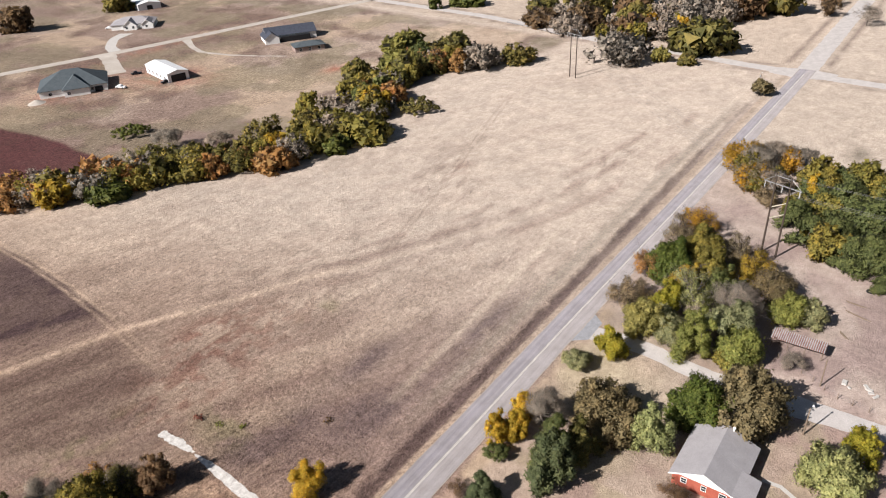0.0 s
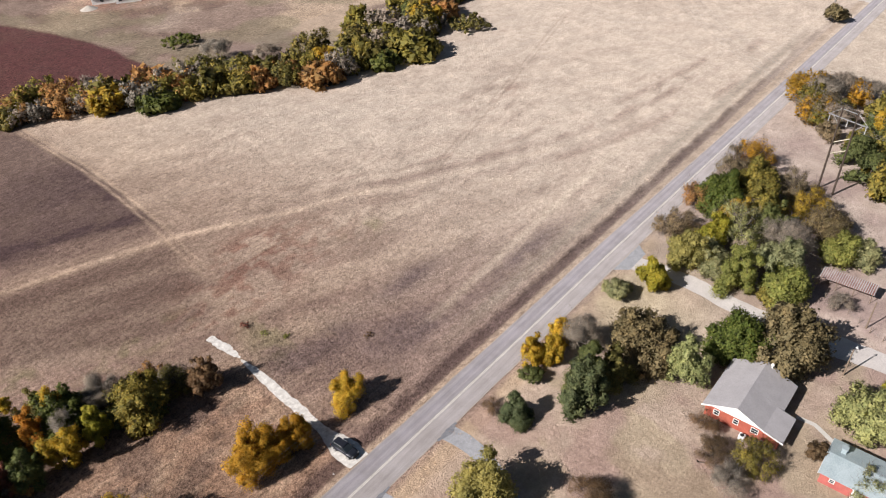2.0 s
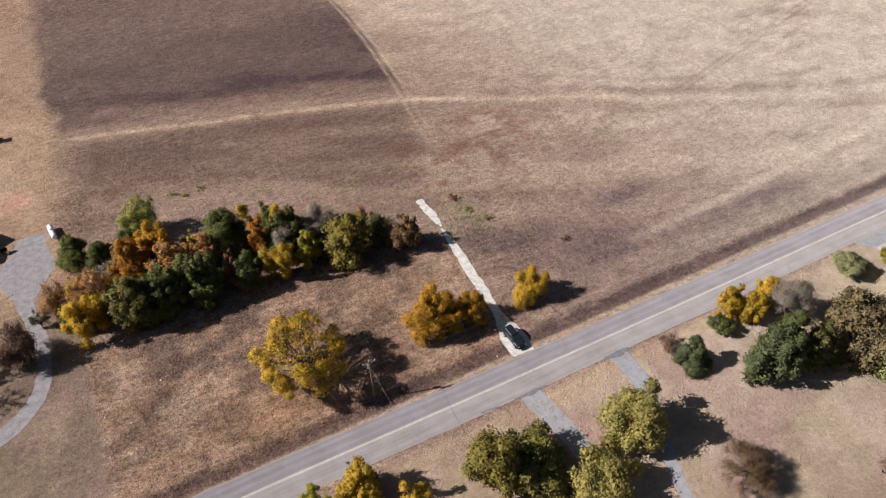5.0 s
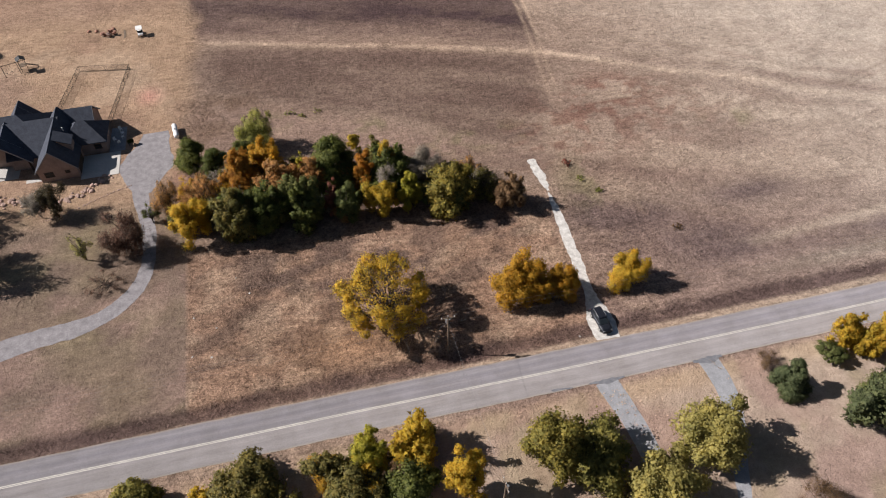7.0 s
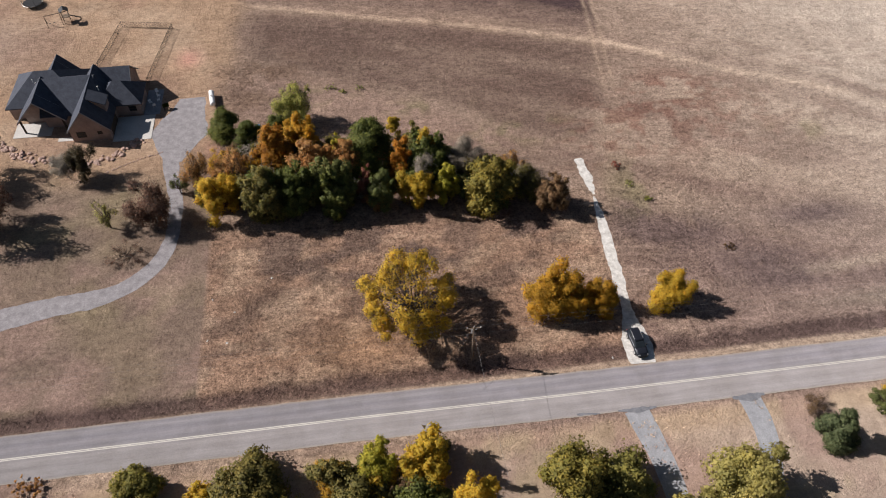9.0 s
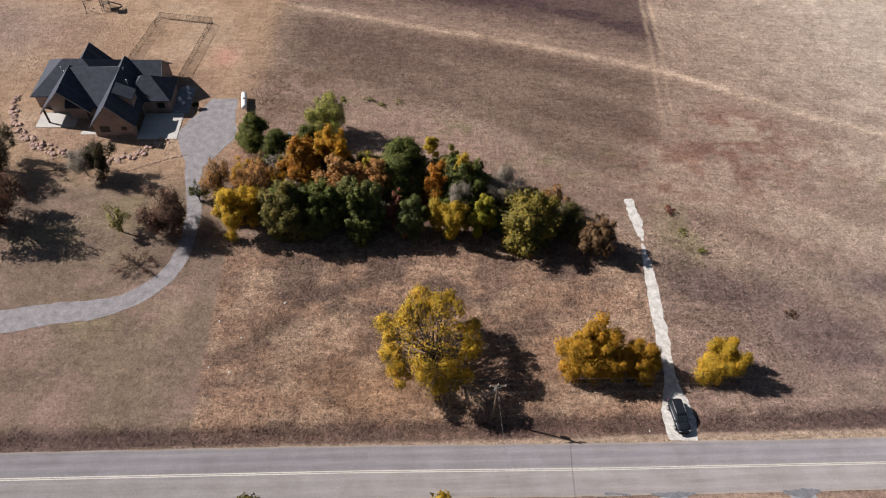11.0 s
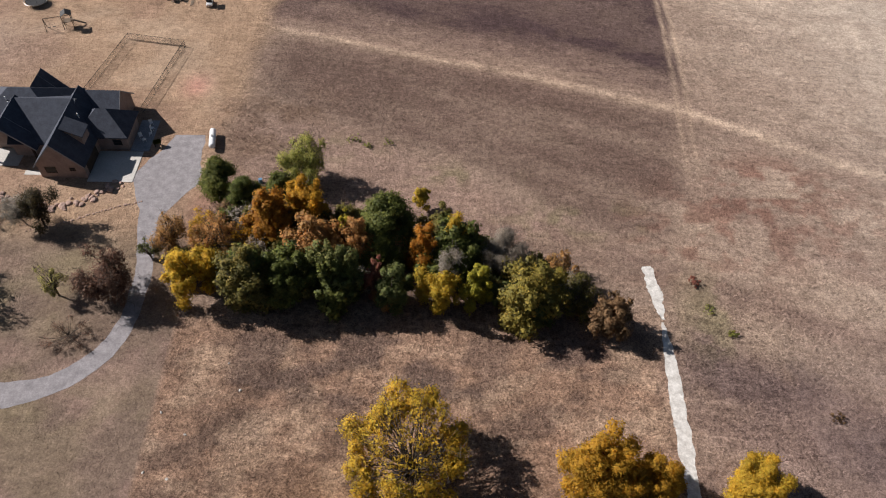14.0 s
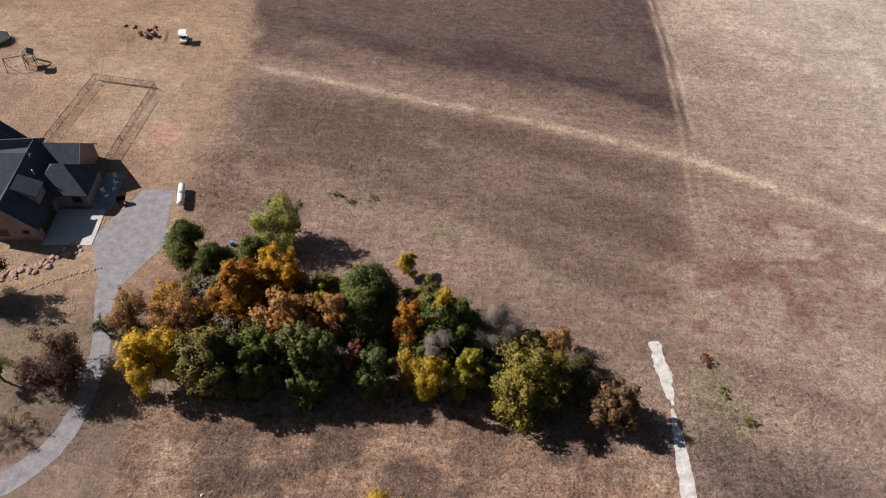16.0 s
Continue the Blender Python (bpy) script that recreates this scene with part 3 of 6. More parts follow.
    far_field = south * smooth(225, 236, x + 0.3 * y + 4 * mid)
    c = blend(c, (0.46, 0.375, 0.27), far_field)
    for px, py, rx, ry in ((227, 5, 7, 3.5), (246, 18, 6, 3)):
        c = blend(c, (0.16, 0.135, 0.09), np.exp(-(((x - px) / rx) ** 2 + ((y - py) / ry) ** 2)) * 0.8)
    # beyond the creek
    hedge_y = np.interp(x, [p[0] for p in HEDGE], [p[1] for p in HEDGE], left=300, right=168)
    beyond = smooth(2, 9, y - hedge_y + 4 * mid) * smooth(345, 335, x - 0.12 * (y - 150)) * smooth(10, 40, x + 0.4 * (y - 230))
    c = blend(c, (0.24, 0.172, 0.127), beyond)
    c = blend(c, (0.33, 0.255, 0.185), beyond * smooth(0.45, 0.65, broad) * 0.8)
    c = blend(c, (0.37, 0.29, 0.212), beyond * smooth(170, 230, x + 20 * (mid - 0.5)) * smooth(340, 260, y) * 0.85)
    c = blend(c, (0.15, 0.1, 0.072), beyond * smooth(0.46, 0.62, mid) * 0.75)
    c = blend(c, (0.44, 0.335, 0.22), beyond * smooth(0.54, 0.68, fbm(x, y, 30, 4, 33)) * 0.7)
    c = blend(c, (0.21, 0.175, 0.105), beyond * smooth(0.5, 0.62, fbm(x, y, 22, 4, 31)) * 0.6)
    # darker brown band along the tree line
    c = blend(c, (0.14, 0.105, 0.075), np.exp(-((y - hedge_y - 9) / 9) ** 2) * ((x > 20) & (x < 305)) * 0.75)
    for px, py, rx, ry, k in ((196, 312, 16, 22, 0.7), (160, 335, 26, 22, 0.45), (245, 247, 8, 5, 1.0), (225, 372, 40, 7, 0.5)):
        c = blend(c, (0.30, 0.125, 0.08), np.exp(-(((x - px) / rx) ** 2 + ((y - py) / ry) ** 2)) * k * smooth(0.3, 0.55, small))
    bed = smooth(1.0, -1.0, x - 117 + 12 * ((y - 270) / 75) ** 2 + 3 * (mid - 0.5)) * smooth(5, 8, y - hedge_y + 2 * (mid - 0.5)) * smooth(25, 35, x) * smooth(395, 385, y)
    c = blend(c, (0.088, 0.034, 0.032), bed * (0.85 + 0.15 * small))
    c = blend(c, (0.11, 0.045, 0.036), bed * (np.sin((x * 0.75 + y * 0.66) * 2.2) > 0.3) * 0.35)
    # distance: pasture and scrub
    out = smooth(345, 352, x - 0.12 * (y - 150)) * (y > 58)
    c = blend(c, (0.43, 0.345, 0.245), out)
    c = blend(c, (0.17, 0.122, 0.09), brush * 0.7)
    away = smooth(520, 760, np.hypot(x - 100, y - 100))
    c = blend(c, (0.27, 0.215, 0.14), away * (0.5 + 0.5 * smooth(0.4, 0.6, fbm(x, y, 160, 4, 15))))
    east_tint = smooth(30, 130, x)[..., None]
    c = c * (1 - east_tint + east_tint * np.array((0.955, 1.03, 1.1)))
    # brightness put into the colour: south lawns raised, ground east of them lowered
    south_lift = 1 + (0.18 * smooth(53, 50, y) * smooth(130, 115, x) - 0.08 * smooth(53, 50, y) * smooth(115, 130, x))[..., None]
    return c * south_lift * np.array((1.0, 0.965, 1.06)) * (0.82 + 0.36 * small)[..., None]


def roughness_of(x, y):
    """How tufted the cover is: short lawn, grazed pasture, rank grass."""
    k = 0.72 - 0.32 * smooth(60, 150, x)
    k = np.where((y < 51) & (x < 230), 0.24, k)
    k = np.where((x < -22.4) & (y > 60), 0.5, k)
    k = np.where((y > 235) & (x < 340), 0.95, k)
    return np.where((x > -22) & (x < 60) & (y > 60) & (y < 96), 1.0, k)


def spaced(*stretches):
    """Grid lines: (from, to, step) stretches end to end."""
    return np.unique(np.round(np.concatenate([np.arange(a, b, s) for a, b, s in stretches] + [[stretches[-1][1]]]), 3))


def lay_ground():
    xs = spaced((-3000, -400, 200), (-400, -90, 12), (-90, -24, 1.0), (-24, -20, 0.25), (-20, 82, 0.7), (82, 130, 1.0), (130, 240, 2), (240, 420, 4), (420, 800, 12), (800, 3200, 200))
    ys = spaced((-3000, -400, 200), (-400, -40, 14), (-40, 58, 1.5), (58, 66, 0.5), (66, 168, 0.7), (168, 196, 1.0), (196, 310, 2.2), (310, 520, 5), (520, 900, 14), (900, 3200, 200))
    gx, gy = np.meshgrid(xs, ys)
    n = len(xs)
    i = (np.arange(len(ys) - 1)[:, None] * n + np.arange(n - 1)[None]).ravel()
    me = mesh_of("ground", np.c_[gx.ravel(), gy.ravel(), land_height(gx, gy).ravel()], np.c_[i, i + 1, i + n + 1, i + n], GROUND, True)
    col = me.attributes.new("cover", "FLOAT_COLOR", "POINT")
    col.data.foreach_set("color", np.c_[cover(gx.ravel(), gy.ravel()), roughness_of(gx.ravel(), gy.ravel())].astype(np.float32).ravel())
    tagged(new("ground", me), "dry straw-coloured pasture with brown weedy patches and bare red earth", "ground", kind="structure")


lay_ground()
ribbon("road", ROAD_LINE, 7.0, 0.03, ASPHALT, "worn grey two-lane asphalt road with a faded centre line", "road", 0.12, 1.2)
for s in (-0.11, 0.11):
    ribbon("centre_line", [(x, y + s) for x, y in ROAD_LINE if x <= 330], 0.13, 0.036, LINE, "faded pale painted centre line on the road", "road marking", 0.015, 3)
ribbon("gravel_road", EAST_ROAD, 8.5, 0.028, MID_GRAVEL, "pale tan gravel road running on past the crossing", "road", 0.5, 1.5)
ribbon("crossing", [(331, 40), (331.5, 66)], [9, 16, 9], 0.027, MID_GRAVEL, "pale dusty widening where the roads cross", "road", 0.6, 0.8)
ribbon("side_road", CROSS_ROAD, 7.5, 0.024, MID_GRAVEL, "pale gravel road crossing the asphalt road", "road", 0.5, 1.5)
ribbon("subdivision_road", NORTH_ROAD, 7.5, 0.024, PALE_GRAVEL, "pale concrete road past the new houses", "road", 0.2, 2)
ribbon("gravel_drive", DRIVE_HOUSE, [4.4, 4.4, 4.2, 4.2, 3.5, 2.6, 2.3, 3.0], 0.02, GRAVEL, "curving grey gravel driveway to the dark-roofed house", "driveway", 0.35, 0.6)
ribbon("gravel_yard", [(-30.4, 112), (-30.2, 116.4), (-30.1, 120.4), (-29.3, 124.4), (-28.4, 126), (-28.5, 130.8)], [3.4, 6.5, 10.4, 9.4, 6.2, 5.2], 0.016, GRAVEL, "grey gravel parking area beside the house", "driveway", 0.5, 0.5)
ribbon("rock_track", [(44.4, 103), (44.8, 98), (44.7, 93.5)], [1.3, 1.9, 0.5], 0.02, WHITE_ROCK, "short broken track of crushed white rock in the grass", "track", 0.6, 0.12, 1.5)
ribbon("rock_track", [(44.6, 93)] + TRACK[2:], [0.4, 1.4, 1.9, 2.0, 1.9, 1.7, 1.8, 4.4, 3.8], 0.022, WHITE_ROCK, "track of crushed white rock from road to field", "track", 0.32, 0.12, 1.5)
ribbon("drive_apron", [(116, 53.2), (116, 48.6)], [14, 7], 0.026, OLD_CONCRETE, "pale apron where a gravel drive meets the road", "driveway", 0.3, 0.5)
ribbon("east_drive", DRIVE_EAST, [5.0, 4.4, 4.6, 6.5, 5.0, 3.6, 3.2, 3.2], 0.02, MID_GRAVEL, "grey gravel drive past the red brick house", "driveway", 0.4, 0.6)
ribbon("concrete_drive", DRIVE_A, [3.6, 2.2, 2.0, 2.0, 2.0], 0.021, OLD_CONCRETE, "narrow cracked concrete drive under trees", "driveway", 0.12, 0.5)
ribbon("concrete_drive", DRIVE_B, [3.4, 1.7, 1.5, 1.6, 1.8, 1.9], 0.021, OLD_CONCRETE, "narrow bluish concrete drive across the lawn", "driveway", 0.12, 0.5)
ribbon("tar_patch", [(36.4, 52.0), (39.2, 51.7), (42.0, 51.9)], [0.3, 0.9, 0.3], 0.034, TAR, "dark tar patch where a drive meets the road", "patch", 0.2, 0.15, 0.6)
ribbon("tar_patch", [(53.2, 51.7), (55.6, 51.4), (58.0, 51.7)], [0.3, 1.3, 0.4], 0.034, TAR, "dark tar patch where a drive meets the road", "patch", 0.2, 0.15, 0.6)
ribbon("tar_patch", [(30.5, 52.25), (33.8, 51.95)], [0.2, 0.4, 0.15], 0.034, TAR, "dark crumbled patch at the road edge", "patch", 0.15, 0.15, 0.6)
ribbon("new_drive", [(206, 388), (201, 375), (192, 357), (186, 344)], [10, 8, 8, 9], 0.02, PALE_GRAVEL, "pale dirt drive to the white barn", "driveway", 0.8, 1)
ribbon("new_drive", [(252, 378), (239, 353), (234.5, 339), (237, 320), (244, 300), (250, 288)], [6, 3.6, 3, 2.6, 2, 1.4], 0.02, PALE_GRAVEL, "pale dirt drive across bare ground", "driveway", 0.8, 1)
ribbon("new_drive", [(212, 387), (217, 401), (230, 418), (243, 425)], [7, 6, 6, 9], 0.02, CONCRETE, "pale concrete drive of a far house", "driveway", 0.2, 1)


def grow_grass():
    """Tufts of dry grass and weeds, thickest where the grass is left to stand."""
    rng = np.random.default_rng(11)

    def strew(x0, x1, y0, y1, per_m2, size, keep):
        n = int((x1 - x0) * (y1 - y0) * per_m2)
        x, y = rng.uniform(x0, x1, n), rng.uniform(y0, y1, n)
        k = keep(x, y) > rng.uniform(0, 1, n)
        return x[k], y[k], size * rng.uniform(0.55, 1.4, k.sum())

    tufty = lambda x, y: smooth(0.42, 0.66, fbm(x, y, 5, 3, 21)) * 0.9 + 0.1
    off_road = lambda x, y: (line_distance(x, y, TRACK) > 1.1) * 1.0
    sets = [
        strew(-23, 130, 64, 100, 2.0, 0.3, lambda x, y: tufty(x, y) * off_road(x, y)),
        strew(-23, 44, 64, 91, 2.5, 0.34, lambda x, y: tufty(x, y) * off_road(x, y)),
        strew(-22, 60, 105, 160, 1.5, 0.3, tufty),
        strew(60, 180, 100, 170, 0.8, 0.32, tufty),
        strew(-24, -6, 118, 142, 2.0, 0.4, tufty),
        strew(-70, 70, 60.2, 63.8, 5.0, 0.36, lambda x, y: smooth(63.9, 62.2, y) * (np.abs(x - 42.6) > 3.2)),
        strew(70, 230, 59.9, 64.3, 5.0, 0.42, lambda x, y: smooth(0.3, 0.55, fbm(x, y, 3, 3, 22)) * smooth(64.4, 62.6, y) * (np.abs(x - 42.6) > 3.2)),
        strew(44, 75, 66, 100, 2.0, 0.45, lambda x, y: smooth(0.5, 0.62, fbm(x, y, 7, 3, 23)) * off_road(x, y)),
        strew(-48, 60, 42, 51.4, 1.5, 0.3, tufty),
        strew(-14, 42, 80, 92, 4.0, 0.32, lambda x, y: smooth(0.5, 0.62, fbm(x, y * 1.7, 7, 3, 25)) * off_road(x, y)),
        strew(-38, -32, 88, 92, 6.0, 0.5, lambda x, y: np.exp(-(((x + 35.4) / 2.2) ** 2 + ((y - 90) / 1.2) ** 2))),
    ]
    x, y, s = (np.concatenate(k) for k in zip(*sets))
    n, blades = len(x), 8
    ang = rng.uniform(0, 2 * np.pi, (n, blades))
    z = land_height(x, y)
    d = np.stack([np.cos(ang), np.sin(ang)], -1)
    side = np.stack([-np.sin(ang), np.cos(ang)], -1)
    mid = np.stack([x, y], -1)[:, None]
    ss = s[:, None, None]
    foot = mid + d * ss * 0.15
    a, b = foot - side * ss * 0.07, foot + side * ss * 0.07
    tip = mid + d * ss * rng.uniform(0.7, 1.5, (n, blades, 1))
    lift = lambda q, h: np.concatenate([q, (z[:, None, None] + h)], -1)
    flat = np.zeros((n, blades, 1)) - 0.02
    v = np.stack([lift(a, flat), lift(b, flat), lift(tip, ss * rng.uniform(0.35, 0.9, (n, blades, 1)))], 2).reshape(-1, 3)
    me = mesh_of("dry_grass", v, np.arange(len(v)).reshape(-1, 3), TUFT)
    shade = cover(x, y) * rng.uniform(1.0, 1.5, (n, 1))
    col = me.attributes.new("cover", "FLOAT_COLOR", "POINT")
    col.data.foreach_set("color", np.repeat(np.c_[shade, np.ones(n)], blades * 3, axis=0).astype(np.float32).ravel())
    tagged(new("dry_grass", me), "tufts of dry brown grass and weeds", "grass", kind="stuff")


grow_grass()

# ---- trees and shrubs ----


def limb_arrays(limbs, sides=5):
    """Tapered limbs, each from one place to another."""
    a = np.array([l[0] for l in limbs], float)
    b = np.array([l[1] for l in limbs], float)
    r0, r1 = np.array([l[2] for l in limbs]), np.array([l[3] for l in limbs])
    d = b - a
    d /= np.linalg.norm(d, axis=1)[:, None] + 1e-9
    u = np.cross(d, np.where(np.abs(d[:, 2:3]) > 0.9, (1.0, 0, 0), (0, 0, 1.0)))
    u /= np.linalg.norm(u, axis=1)[:, None]
    w = np.cross(d, u)
    ang = np.arange(sides) * 2 * np.pi / sides
    ring = u[:, None] * np.cos(ang)[None, :, None] + w[:, None] * np.sin(ang)[None, :, None]
    v = np.concatenate([a[:, None] + ring * r0[:, None, None], b[:, None] + ring * r1[:, None, None]], 1).reshape(-1, 3)
    k = np.arange(sides)
    f = np.c_[k, (k + 1) % sides, sides + (k + 1) % sides, sides + k]
    f = (np.arange(len(a))[:, None, None] * 2 * sides + f[None]).reshape(-1, 4)
    return v, f


def leaf_arrays(rng, at, out, size, stretch=1.0):
    """A small three-cornered spray of leaves at each place, turned mostly outwards."""
    n = len(at)
    nor = out * 0.8 + rng.normal(size=(n, 3)) * 0.7 + (0, 0, 0.2)
    nor /= np.linalg.norm(nor, axis=1)[:, None] + 1e-9
    u = np.cross(nor, rng.normal(size=(n, 3)))
    u /= np.linalg.norm(u, axis=1)[:, None] + 1e-9
    w = np.cross(nor, u)
    s = (size * rng.uniform(0.6, 1.35, n))[:, None]  # size: one for all, or one for each
    corners = np.stack([at - u * s * stretch - w * s * 0.45, at + w * s * 0.85, at + u * s * stretch * 0.95 - w * s * 0.35], 1)
    return corners.reshape(-1, 3), np.arange(n * 3).reshape(-1, 3)


def crown_clumps(rng, kind, r, h):
    """Centres and radii of the clumps of foliage that make up a crown."""
    if kind == "c":
        n = int(16 + 5 * r)
        z = rng.uniform(0.08, 0.93, n) ** 0.9
        reach = r * (1 - z) ** 0.6 * rng.uniform(0.45, 0.85, n)
        ang = rng.uniform(0, 2 * np.pi, n)
        c = np.c_[reach * np.cos(ang), reach * np.sin(ang), z * h * 0.96]
        return c, r * rng.uniform(0.22, 0.4, n) * (1.15 - 0.6 * z)
    z0 = {"u": 0.02, "d": 0.1, "s": 0.22, "o": 0.16, "b": 0.1}[kind] * h
    b = (h - z0) / 2
    n = int(np.clip(14 + 5.5 * r, 18, 64) * {"u": 1.35, "o": 2.2}.get(kind, 1))
    d = rng.normal(size=(n, 3))
    d /= np.linalg.norm(d, axis=1)[:, None]
    d[:, 2] = np.where(d[:, 2] < -0.5, -d[:, 2], d[:, 2])
    if kind in "ds":
        # several leaders, each with foliage of its own
        k = int(np.clip(2.4 + 0.75 * r, 3, 8))
        a = rng.uniform(0, 2 * np.pi) + np.arange(k) * 2.4
        off = r * 0.64 * np.sqrt((np.arange(k) + rng.uniform(0.0, 0.7)) / k)
        foot = np.c_[off * np.cos(a), off * np.sin(a)]
        top = h * np.clip(1.02 - 0.33 * (off / r) ** 1.5 - rng.uniform(0, 0.3, k) * (np.arange(k) > 0), 0.4, 1)
        wide = r * rng.uniform(0.38, 0.56, k) * (1.3 if r < 4.5 else 1.0)
        n = int(n * 1.15)
        pick = rng.choice(k, n, p=(top * wide) / (top * wide).sum())
        t = rng.uniform(0, 1, n) ** 0.8
        ang = rng.uniform(0, 2 * np.pi, n)
        out = wide[pick] * (0.25 + 0.85 * np.sin(np.pi * (0.12 + 0.8 * t)) ** 0.8) * rng.uniform(0.35, 1.0, n)
        z = z0 + (top[pick] - z0) * t
        c = np.c_[foot[pick, 0] + out * np.cos(ang), foot[pick, 1] + out * np.sin(ang), z]
        size = wide[pick] * rng.uniform(0.32, 0.66, n) * (1.12 - 0.45 * t)
        if kind == "d":
            c = np.vstack([c, np.c_[foot, (z0 + top) * 0.5]])
            size = np.r_[size, wide * 0.7]
        return c, size
    lobe = 1 + 0.14 * np.sin(d @ rng.normal(size=3) * 2.2 + rng.uniform(0, 6)) + 0.1 * np.sin(d @ rng.normal(size=3) * 4.5)
    reach = (rng.uniform(0.66, 0.95, n) if kind in "so" else rng.uniform(0.5, 0.86, n)) * lobe
    c = d * reach[:, None] * (r, r, b) + (0, 0, z0 + b)
    size = np.minimum(r, b * 1.25) * rng.uniform(0.12, 0.37, n) * {"u": 1.0, "o": 0.8}.get(kind, 1.12)
    if kind in "du":
        c, size = np.vstack([c, [(0, 0, z0 + b)]]), np.r_[size, min(r, b) * 0.6]
    return c, size


def grow(kind, colour, x, y, r, h, seed, near, label, group, small=False):
    rng = np.random.default_rng(seed)
    centres, sizes = crown_clumps(rng, kind, r, h)
    name = {"c": "cedar_tree", "u": "shrub", "b": "bare_tree", "s": "thin_tree", "o": "open_tree", "d": "leafy_tree"}[kind]
    if kind in "db" and h < 3.2:
        name = "shrub"
    base = thing(name, x, y, float(land_height(x, y)), rng.uniform(0, 360), label, "shrub" if name == "shrub" else "tree", group)
    # trunk and limbs
    lean = rng.normal(size=2) * 0.05 * h
    fork = np.array((lean[0], lean[1], h * (0.85 if kind == "c" else 0.32)))
    t0 = max(0.06, 0.02 * h + 0.018 * r) * {"c": 0.8, "u": 0.8, "o": 0.62}.get(kind, 1.0)
    limbs = [((0, 0, -0.1), fork, t0, t0 * (0.25 if kind == "c" else 0.75))]
    if kind != "c":
        every = 1 if near and not small and kind in 'sob' else 3 if near else 5
        for c, s in zip(centres[::every], sizes[::every]):
            mid = fork * 0.5 + c * 0.5 + rng.normal(size=3) * 0.06 * h
            mid[2] = max(mid[2], fork[2] * 0.8)
            limbs += [(fork, mid, t0 * 0.5, t0 * 0.3), (mid, c, t0 * 0.3, t0 * 0.12)]
            if kind in "sob":
                for _ in range(5 if near else 2):
                    e = c + rng.normal(size=3) * s * 0.9 + (c - (0, 0, h * 0.4)) * 0.16
                    limbs.append((c, e, t0 * 0.11, 0.012))
                    if near:
                        for _ in range(2):
                            limbs.append((e, e + rng.normal(size=3) * s * 0.4, 0.02, 0.008))
    else:
        for c in centres:
            limbs.append(((0, 0, c[2] * 0.9), c, t0 * 0.25, 0.02))
    # foliage
    leaf = (0.095 if near else 0.2) * (0.85 if kind == "c" else 1.0)
    area = 4 * np.pi * sizes ** 2
    thickness = {"d": 1.1, "u": 1.2, "c": 1.6 if near else 0.85, "s": 0.42, "o": 0.75, "b": 0.3}[kind]
    want = thickness * area / (leaf * leaf * 1.2)
    cap = (min(18500, 3500 * r) if near else 8500 if x < 240 and y < 60 else 2100 if x < 320 else 1600) * (0.5 if small else 2.4 if group == "roadside trees" else 1.8 if kind == 'c' and near else 1.0)
    if want.sum() > cap:
        leaf *= math.sqrt(want.sum() / cap)
        want *= cap / want.sum()
    at, out, big = [], [], []
    for c, s, n in zip(centres, sizes, want):
        n = max(6, int(n * rng.uniform(0.75, 1.25)))
        d = rng.normal(size=(n, 3))
        d /= np.linalg.norm(d, axis=1)[:, None]
        wobble = 1 + 0.16 * np.sin(d @ rng.normal(size=3) * 4 + rng.uniform(0, 6)) + 0.12 * np.sin(d @ rng.normal(size=3) * 9)
        depth = rng.uniform(0.08, 1.0, n) ** 0.4
        rad = s * wobble * (depth + np.abs(rng.normal(size=n)) * 0.14)
        big.append(np.where(depth < 0.7, 1.5, 0.78))
        at.append(c + d * rad[:, None] * ((1, 1, 1.25) if kind in "ds" else (1, 1, 0.85)))
        out.append(d)
    at, out, big = np.concatenate(at), np.concatenate(out), np.concatenate(big)
    if kind in "so":
        bare = (np.hypot(at[:, 0], at[:, 1]) < (0.6 if kind == "o" else 0.55) * r) & (at[:, 2] > 0.5 * h) & (rng.uniform(0, 1, len(at)) < (0.86 if kind == "o" else 0.5))
        at, out, big = at[~bare], out[~bare], big[~bare]
    reach = np.hypot(at[:, 0], at[:, 1])
    wide = r * 1.03 / np.percentile(reach, 96)
    tall = h / np.percentile(at[:, 2], 99.5)
    at = at * (wide, wide, tall)
    v, f = limb_arrays(limbs, 4 if near and kind in 'so' else 3)
    v = v * np.where(v[:, 2:] > 0.2 * h, (wide, wide, tall), (1, 1, tall))
    wood = new("trunk", mesh_of("trunk", v, f, BARK_PALE if colour in ("grey", "pale", "greygreen") else BARK, True))
    wood.parent = base
    low = at[:, 2] < 0.05
    at[low, 2] = rng.uniform(0.05, 0.3, low.sum())
    if kind == "b":
        v, f = leaf_arrays(rng, at, out, 0.3 if near else 0.55, 1.6)
        v = v.reshape(-1, 3, 3)
        mid = (v[:, :1] + v[:, 2:]) / 2
        v[:, 1:2] = mid + (v[:, 1:2] - mid) * (0.1 if near else 0.18)
        v = v.reshape(-1, 3)
    else:
        v, f = leaf_arrays(rng, at, out, leaf * big, 1.0)
    part_name = "crown"
    me = mesh_of(part_name, v, f, LEAF_MAT[colour])
    # leaves share the roundness of their clump and of the whole crown
    whole = at / (r, r, 0.6 * h) - (0, 0, 0.55)
    lie = out * 0.75 + whole * 0.55 + rng.normal(size=out.shape) * 0.25 + (0, 0, 0.42)
    lie /= np.linalg.norm(lie, axis=1)[:, None] + 1e-9
    me.attributes.new("facing", "FLOAT_VECTOR", "POINT").data.foreach_set("vector", np.repeat(lie, 3, axis=0).astype(np.float32).ravel())
    crown = new(part_name, me)
    crown.parent = base
    return base


